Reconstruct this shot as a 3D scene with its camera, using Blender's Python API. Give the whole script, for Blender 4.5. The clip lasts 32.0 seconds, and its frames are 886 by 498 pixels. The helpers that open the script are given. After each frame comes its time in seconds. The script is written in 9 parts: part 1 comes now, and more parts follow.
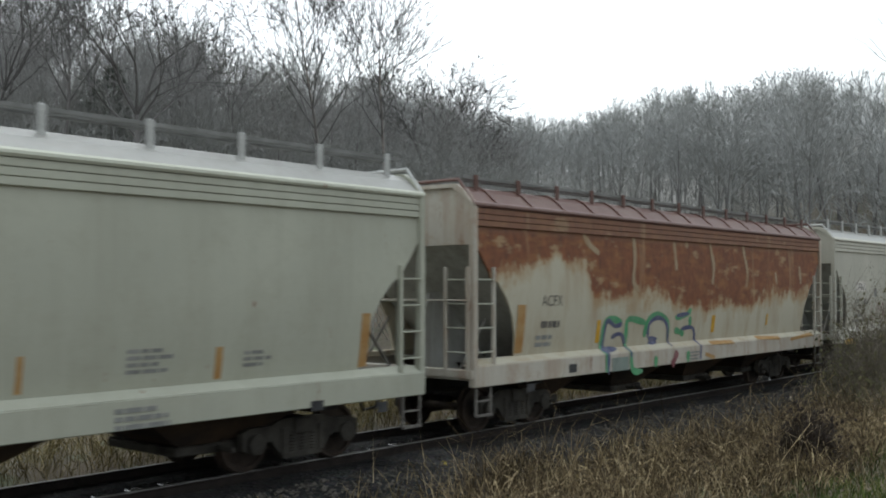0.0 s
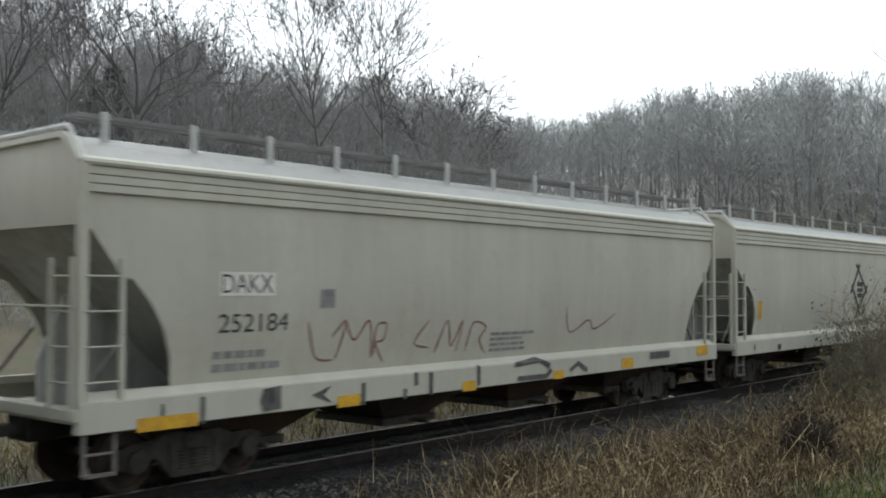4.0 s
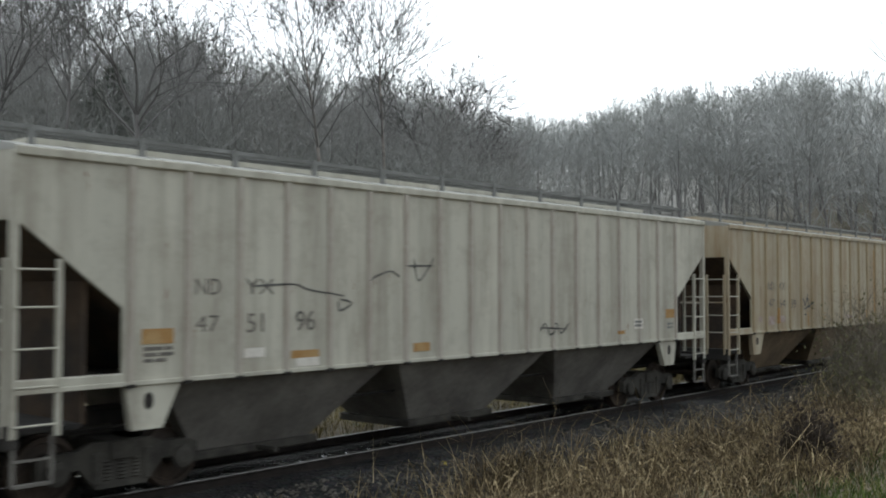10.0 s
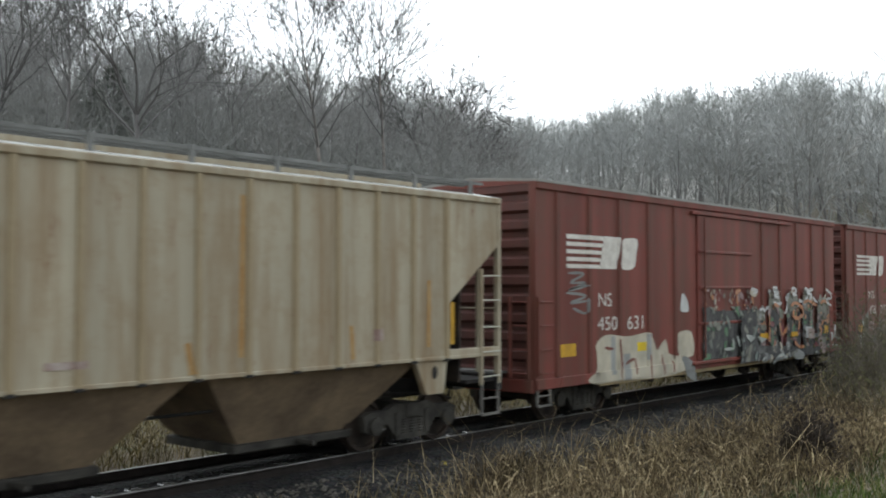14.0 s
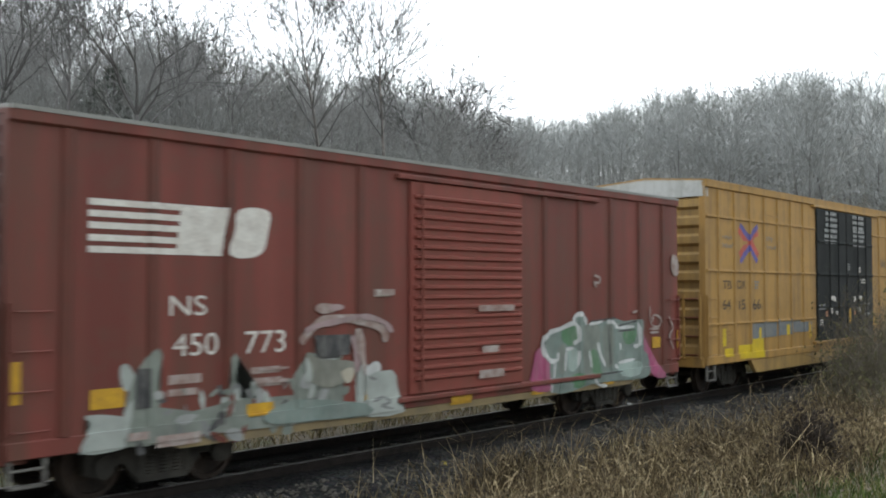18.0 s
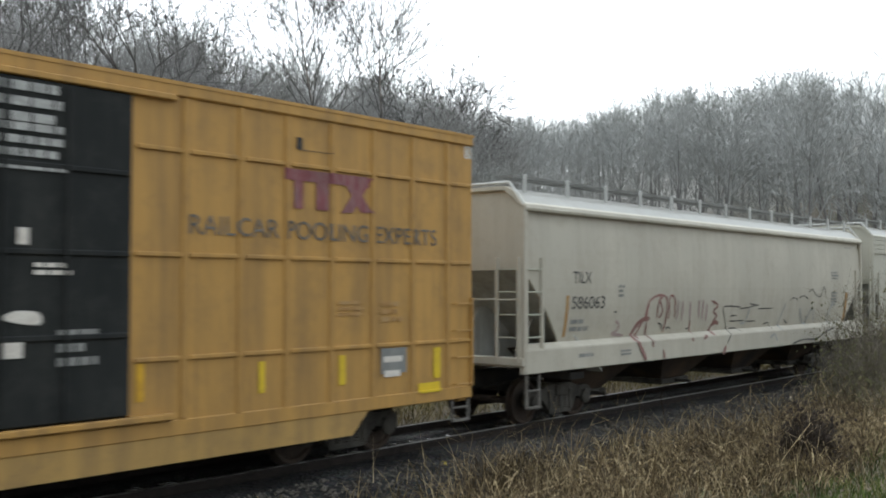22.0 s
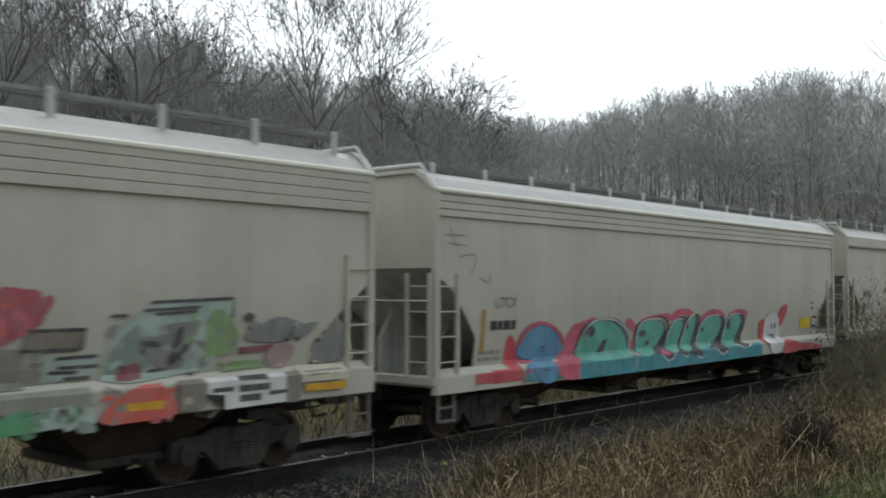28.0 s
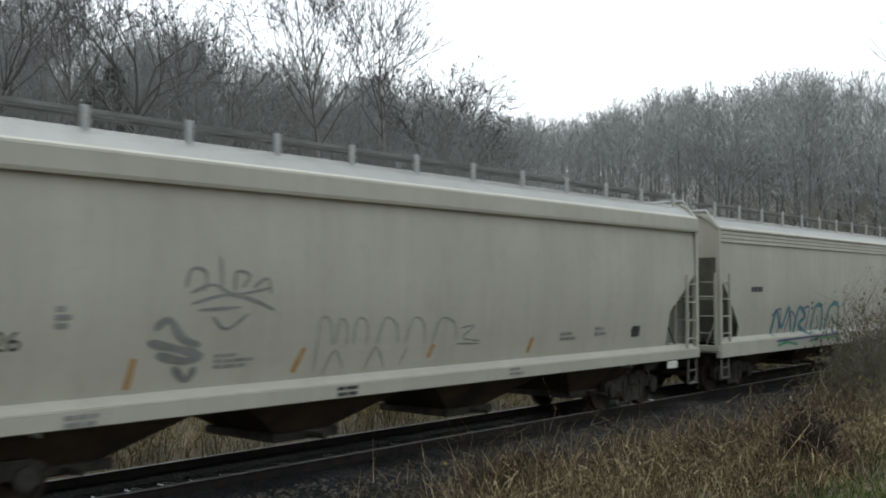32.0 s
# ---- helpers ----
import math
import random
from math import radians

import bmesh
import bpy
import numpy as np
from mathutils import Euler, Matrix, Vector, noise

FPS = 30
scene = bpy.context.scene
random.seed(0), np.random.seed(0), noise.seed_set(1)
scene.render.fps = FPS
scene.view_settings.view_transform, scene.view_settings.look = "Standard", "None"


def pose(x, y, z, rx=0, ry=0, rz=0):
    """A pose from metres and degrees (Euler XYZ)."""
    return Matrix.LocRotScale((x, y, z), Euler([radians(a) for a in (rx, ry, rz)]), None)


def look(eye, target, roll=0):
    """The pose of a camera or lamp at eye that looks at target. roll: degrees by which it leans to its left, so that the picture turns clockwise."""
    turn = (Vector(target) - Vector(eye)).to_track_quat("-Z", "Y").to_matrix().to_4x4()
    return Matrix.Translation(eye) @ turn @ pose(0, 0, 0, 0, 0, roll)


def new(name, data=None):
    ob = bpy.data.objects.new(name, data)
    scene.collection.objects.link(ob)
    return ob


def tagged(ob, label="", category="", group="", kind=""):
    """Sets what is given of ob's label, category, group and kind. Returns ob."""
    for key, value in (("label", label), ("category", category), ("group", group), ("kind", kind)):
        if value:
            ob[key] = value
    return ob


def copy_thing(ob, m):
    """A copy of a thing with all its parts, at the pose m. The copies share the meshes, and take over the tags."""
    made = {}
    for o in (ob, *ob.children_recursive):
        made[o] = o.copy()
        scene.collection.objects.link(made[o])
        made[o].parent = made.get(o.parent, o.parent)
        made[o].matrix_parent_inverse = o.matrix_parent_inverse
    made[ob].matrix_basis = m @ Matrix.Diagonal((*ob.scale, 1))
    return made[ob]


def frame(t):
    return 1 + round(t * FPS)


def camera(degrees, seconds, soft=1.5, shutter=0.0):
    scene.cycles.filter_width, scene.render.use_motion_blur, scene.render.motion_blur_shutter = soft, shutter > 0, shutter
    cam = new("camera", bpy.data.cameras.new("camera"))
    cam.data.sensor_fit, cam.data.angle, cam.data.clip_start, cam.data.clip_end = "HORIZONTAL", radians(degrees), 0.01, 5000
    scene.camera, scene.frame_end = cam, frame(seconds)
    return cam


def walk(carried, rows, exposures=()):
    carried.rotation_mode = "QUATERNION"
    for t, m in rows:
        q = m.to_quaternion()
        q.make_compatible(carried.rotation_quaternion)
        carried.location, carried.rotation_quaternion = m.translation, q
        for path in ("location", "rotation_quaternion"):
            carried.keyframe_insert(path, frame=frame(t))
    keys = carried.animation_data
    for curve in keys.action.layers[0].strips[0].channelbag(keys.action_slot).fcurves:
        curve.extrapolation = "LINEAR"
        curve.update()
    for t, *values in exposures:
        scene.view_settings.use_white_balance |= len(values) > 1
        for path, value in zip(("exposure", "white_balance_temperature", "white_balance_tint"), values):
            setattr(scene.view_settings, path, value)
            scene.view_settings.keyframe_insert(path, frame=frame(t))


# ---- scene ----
# World: x along the track, y away from the camera, z = 0 at the top of the rails.
EYE = Vector((0.0, 0.0, 2.68))
YAW, PITCH, ROLL = 40.51, 2.184, 0.05
TRACK_Y = 12.45
SECONDS = 32.0
cam = camera(47.78, SECONDS, soft=1.9, shutter=0.4)
_aim = EYE + 20 * Vector((math.cos(radians(PITCH)) * math.cos(radians(YAW)), math.cos(radians(PITCH)) * math.sin(radians(YAW)), math.sin(radians(PITCH))))
HELD = look(EYE, _aim, ROLL)
# the camera's own exposure follows the cars: it opens up for the dark ones
GAIN = ((0.0, 0.90), (1.0, 1.02), (2.0, 1.10), (3.0, 1.12), (4.5, 0.95), (6.0, 0.79), (7.0, 0.77), (8.0, 0.83), (9.0, 0.87), (10.0, 1.01), (12.0, 1.07), (13.0, 1.15), (14.0, 1.26), (17.0, 1.34), (19.0, 1.37), (22.0, 1.34), (23.0, 1.09), (25.0, 1.01), (27.5, 0.81), (29.0, 0.88), (30.5, 0.90), (SECONDS, 0.88))
walk(cam, [(0.0, HELD), (SECONDS, HELD)], exposures=[(t, stops, 6000, 5.0) for t, stops in GAIN])


def travel(t):
    """Metres that the train has gone at t seconds: it gathers speed gently."""
    u = t / 16.0
    return 99.00572 * u + 3.21351 * u ** 2 + 1.680757 * u ** 3 - 0.422324 * u ** 4


# ---- world and light ----
world = bpy.data.worlds.new("overcast_sky")
scene.world = world
world.use_nodes = True
_n, _l = world.node_tree.nodes, world.node_tree.links
SUN_ELEVATION, SUN_AZIMUTH = 58.0, 62.0
_sky = _n.new("ShaderNodeTexSky")
_sky.sky_type = "NISHITA"
_sky.sun_disc = False
_sky.sun_elevation, _sky.sun_rotation = radians(SUN_ELEVATION), radians(90 - SUN_AZIMUTH)
_sky.air_density, _sky.dust_density, _sky.ozone_density = 2.0, 6.0, 1.0
_hsv = _n.new("ShaderNodeHueSaturation")
_hsv.inputs["Saturation"].default_value = 0.10
_l.new(_sky.outputs["Color"], _hsv.inputs["Color"])
_cap = _n.new("ShaderNodeMix")   # cloud spreads the glow about the sun: the sky is nowhere much brighter than this
_cap.data_type, _cap.blend_type = "RGBA", "DARKEN"
_cap.inputs[0].default_value = 1.0
_cap.inputs[7].default_value = (7.0, 7.0, 7.0, 1.0)
_l.new(_hsv.outputs["Color"], _cap.inputs[6])
_bg = _n["Background"]
_l.new(_cap.outputs[2], _bg.inputs["Color"])
_bg.inputs["Strength"].default_value = 0.15
sun = new("sun", bpy.data.lights.new("sun", "SUN"))
sun.data.energy, sun.data.angle, sun.data.color = 0.85, radians(50), (1.0, 0.97, 0.93)
sun.matrix_world = look((0, 0, 60), (-40 * math.cos(radians(SUN_AZIMUTH)), -40 * math.sin(radians(SUN_AZIMUTH)), 60 - 40 * math.tan(radians(SUN_ELEVATION))))


# ---- materials ----
def nodes_of(name):
    m = bpy.data.materials.new(name)
    m.use_nodes = True
    nt = m.node_tree
    return m, nt.nodes, nt.links, nt.nodes["Principled BSDF"]


def mapped(n, l, scale):
    tc = n.new("ShaderNodeTexCoord")
    mp = n.new("ShaderNodeMapping")
    mp.inputs["Scale"].default_value = scale
    l.new(tc.outputs["Object"], mp.inputs["Vector"])
    return mp.outputs["Vector"]


def noise_of(n, l, vec, scale, detail=4.0, rough=0.6):
    t = n.new("ShaderNodeTexNoise")
    t.inputs["Scale"].default_value, t.inputs["Detail"].default_value, t.inputs["Roughness"].default_value = scale, detail, rough
    l.new(vec, t.inputs["Vector"])
    return t.outputs["Fac"]


def ramp_of(n, l, fac, a, b, ca=(0, 0, 0, 1), cb=(1, 1, 1, 1)):
    r = n.new("ShaderNodeValToRGB")
    r.color_ramp.elements[0].position, r.color_ramp.elements[1].position = a, b
    r.color_ramp.elements[0].color, r.color_ramp.elements[1].color = ca, cb
    l.new(fac, r.inputs["Fac"])
    return r.outputs["Color"]


def mix_of(n, l, fac, a, b, mode="MIX"):
    x = n.new("ShaderNodeMix")
    x.data_type, x.blend_type = "RGBA", mode
    for sock, val in ((x.inputs[0], fac), (x.inputs[6], a), (x.inputs[7], b)):
        if hasattr(val, "links"):
            l.new(val, sock)
        elif isinstance(val, float):
            sock.default_value = val
        else:
            sock.default_value = (*val, 1.0)[:4]
    return x.outputs[2]


def bump_of(n, l, bsdf, height, strength, distance=0.02):
    b = n.new("ShaderNodeBump")
    b.inputs["Strength"].default_value, b.inputs["Distance"].default_value = strength, distance
    l.new(height, b.inputs["Height"])
    l.new(b.outputs["Normal"], bsdf.inputs["Normal"])


def surface(name, base, dark, scale=3.0, rough=0.7, metal=0.0, grain=30.0, bump=0.3, stretch=(1, 1, 1), lo=0.35, hi=0.7, distance=0.01, gloss=0.25):
    """A two-scale surface: broad stains between two colours, and fine grain with relief."""
    m, n, l, b = nodes_of(name)
    v = mapped(n, l, stretch)
    broad = noise_of(n, l, v, scale, 5)
    fine = noise_of(n, l, v, grain, 3)
    c = mix_of(n, l, ramp_of(n, l, broad, lo, hi), dark, base)
    c = mix_of(n, l, 0.35, c, ramp_of(n, l, fine, 0.3, 0.7, (0.35, 0.35, 0.35, 1), (1, 1, 1, 1)), "MULTIPLY")
    l.new(c, b.inputs["Base Color"])
    b.inputs["Roughness"].default_value, b.inputs["Metallic"].default_value, b.inputs["Specular IOR Level"].default_value = rough, metal, gloss
    bump_of(n, l, b, fine, bump, distance)
    return m


def paint(name, base, grime=(0.16, 0.14, 0.11), amount=0.5, streaks=0.5, rust=0.0, rough=0.55, panels=0.0, gloss=0.3):
    """Weathered car paint: cloudy fading, vertical rain streaks, splashed grime along the bottom, specks of rust."""
    m, n, l, b = nodes_of(name)
    v = mapped(n, l, (1, 1, 1))
    cloud = noise_of(n, l, v, 0.55, 5, 0.65)
    c = mix_of(n, l, ramp_of(n, l, cloud, 0.35, 0.75), tuple(x * 0.82 for x in base), base)
    if panels:
        vp = mapped(n, l, (1.22, 0.05, 0.0))
        pan = noise_of(n, l, vp, 1.0, 1, 0.4)
        c = mix_of(n, l, ramp_of(n, l, pan, 0.38, 0.62), c, tuple(x * (1 - panels) for x in base))
    vs = mapped(n, l, (1.5, 1.5, 0.13))
    streak = ramp_of(n, l, noise_of(n, l, vs, 1.6, 6, 0.7), 0.46, 0.68)
    fac = n.new("ShaderNodeMath")
    fac.operation = "MULTIPLY"
    l.new(streak, fac.inputs[0])
    fac.inputs[1].default_value = streaks
    c = mix_of(n, l, fac.outputs[0], c, grime)
    dirt = ramp_of(n, l, noise_of(n, l, v, 2.2, 7, 0.72), 0.48, 0.72)
    fac2 = n.new("ShaderNodeMath")
    fac2.operation = "MULTIPLY"
    l.new(dirt, fac2.inputs[0])
    fac2.inputs[1].default_value = amount
    c = mix_of(n, l, fac2.outputs[0], c, grime)
    if rust:
        spots = ramp_of(n, l, noise_of(n, l, mapped(n, l, (1.6, 1.6, 0.45)), 3.0, 6, 0.75), 0.66 - 0.12 * rust, 0.72)
        c = mix_of(n, l, spots, c, (0.17, 0.062, 0.026))
    l.new(c, b.inputs["Base Color"])
    b.inputs["Roughness"].default_value, b.inputs["Specular IOR Level"].default_value = rough, gloss
    bump_of(n, l, b, noise_of(n, l, v, 6.0, 4), 0.12, 0.02)
    return m


def rusted_paint(name, base, curtain):
    """Pale paint whose upper part has rusted through in ragged curtains. curtain: (metres along the car, height) down to which they hang."""
    m, n, l, b = nodes_of(name)
    tc = n.new("ShaderNodeTexCoord")
    sep = n.new("ShaderNodeSeparateXYZ")
    l.new(tc.outputs["Object"], sep.inputs[0])
    drip = noise_of(n, l, mapped(n, l, (1.0, 1.0, 0.22)), 1.3, 5, 0.62)
    fine = noise_of(n, l, mapped(n, l, (1.0, 1.0, 0.5)), 9.0, 5, 0.7)

    def calc(op, a, c):
        k = n.new("ShaderNodeMath")
        k.operation = op
        for s, val in ((k.inputs[0], a), (k.inputs[1], c)):
            if hasattr(val, "links"):
                l.new(val, s)
            else:
                s.default_value = val
        return k.outputs[0]
    patch = noise_of(n, l, mapped(n, l, (0.55, 0.55, 1.0)), 0.95, 5, 0.6)
    hang = n.new("ShaderNodeValToRGB")
    while len(hang.color_ramp.elements) < len(curtain):
        hang.color_ramp.elements.new(0.5)
    for spot, (x, z) in zip(hang.color_ramp.elements, curtain):
        spot.position, spot.color = x / 17.0, (*[(z - 2.0) / 2.0] * 3, 1.0)
    l.new(calc("DIVIDE", sep.outputs[0], 17.0), hang.inputs["Fac"])
    edge = calc("ADD", calc("MULTIPLY", hang.outputs["Color"], 2.0), 2.0)
    h = calc("ADD", sep.outputs[2], calc("MULTIPLY", calc("SUBTRACT", drip, 0.5), 1.1))
    h = calc("ADD", h, calc("MULTIPLY", calc("SUBTRACT", patch, 0.5), 1.3))
    h = calc("ADD", h, calc("MULTIPLY", calc("SUBTRACT", fine, 0.5), 0.7))
    lvl = calc("MULTIPLY", calc("ADD", calc("SUBTRACT", h, edge), 0.5), 0.9)
    mask = ramp_of(n, l, lvl, 0.40, 0.56)
    halo = ramp_of(n, l, lvl, 0.22, 0.48, (0, 0, 0, 1), (0.85, 0.85, 0.85, 1))
    # pale runs below the seams, where water has kept the rust washed off
    bare = ramp_of(n, l, noise_of(n, l, mapped(n, l, (1.1, 1.1, 0.07)), 1.25, 5, 0.62), 0.60, 0.68)
    holes = ramp_of(n, l, noise_of(n, l, mapped(n, l, (0.8, 0.8, 1.7)), 1.9, 5, 0.6), 0.58, 0.66)
    mask = mix_of(n, l, bare, mask, mix_of(n, l, 0.8, mask, (0, 0, 0)))
    mask = mix_of(n, l, holes, mask, mix_of(n, l, 0.7, mask, (0, 0, 0)))
    rusty = mix_of(n, l, ramp_of(n, l, fine, 0.3, 0.7), (0.095, 0.034, 0.018), (0.235, 0.084, 0.030))
    rusty = mix_of(n, l, ramp_of(n, l, noise_of(n, l, mapped(n, l, (0.5, 0.5, 1.6)), 2.4, 5), 0.5, 0.75), rusty, (0.27, 0.125, 0.042))
    pale = mix_of(n, l, ramp_of(n, l, noise_of(n, l, mapped(n, l, (1, 1, 0.3)), 2.0, 5), 0.45, 0.8), base, (0.32, 0.24, 0.15))
    pale = mix_of(n, l, halo, pale, (0.34, 0.225, 0.105))
    col = mix_of(n, l, mask, pale, rusty)
    # the topmost strip is bleached and dusty
    strip = ramp_of(n, l, calc("MULTIPLY", sep.outputs[2], 0.25), 0.90, 0.935, (0, 0, 0, 1), (0.45, 0.45, 0.45, 1))
    l.new(mix_of(n, l, strip, col, (0.19, 0.115, 0.08)), b.inputs["Base Color"])
    b.inputs["Roughness"].default_value = 0.75
    bump_of(n, l, b, fine, 0.25, 0.01)
    return m


GREY = (0.50, 0.482, 0.405)
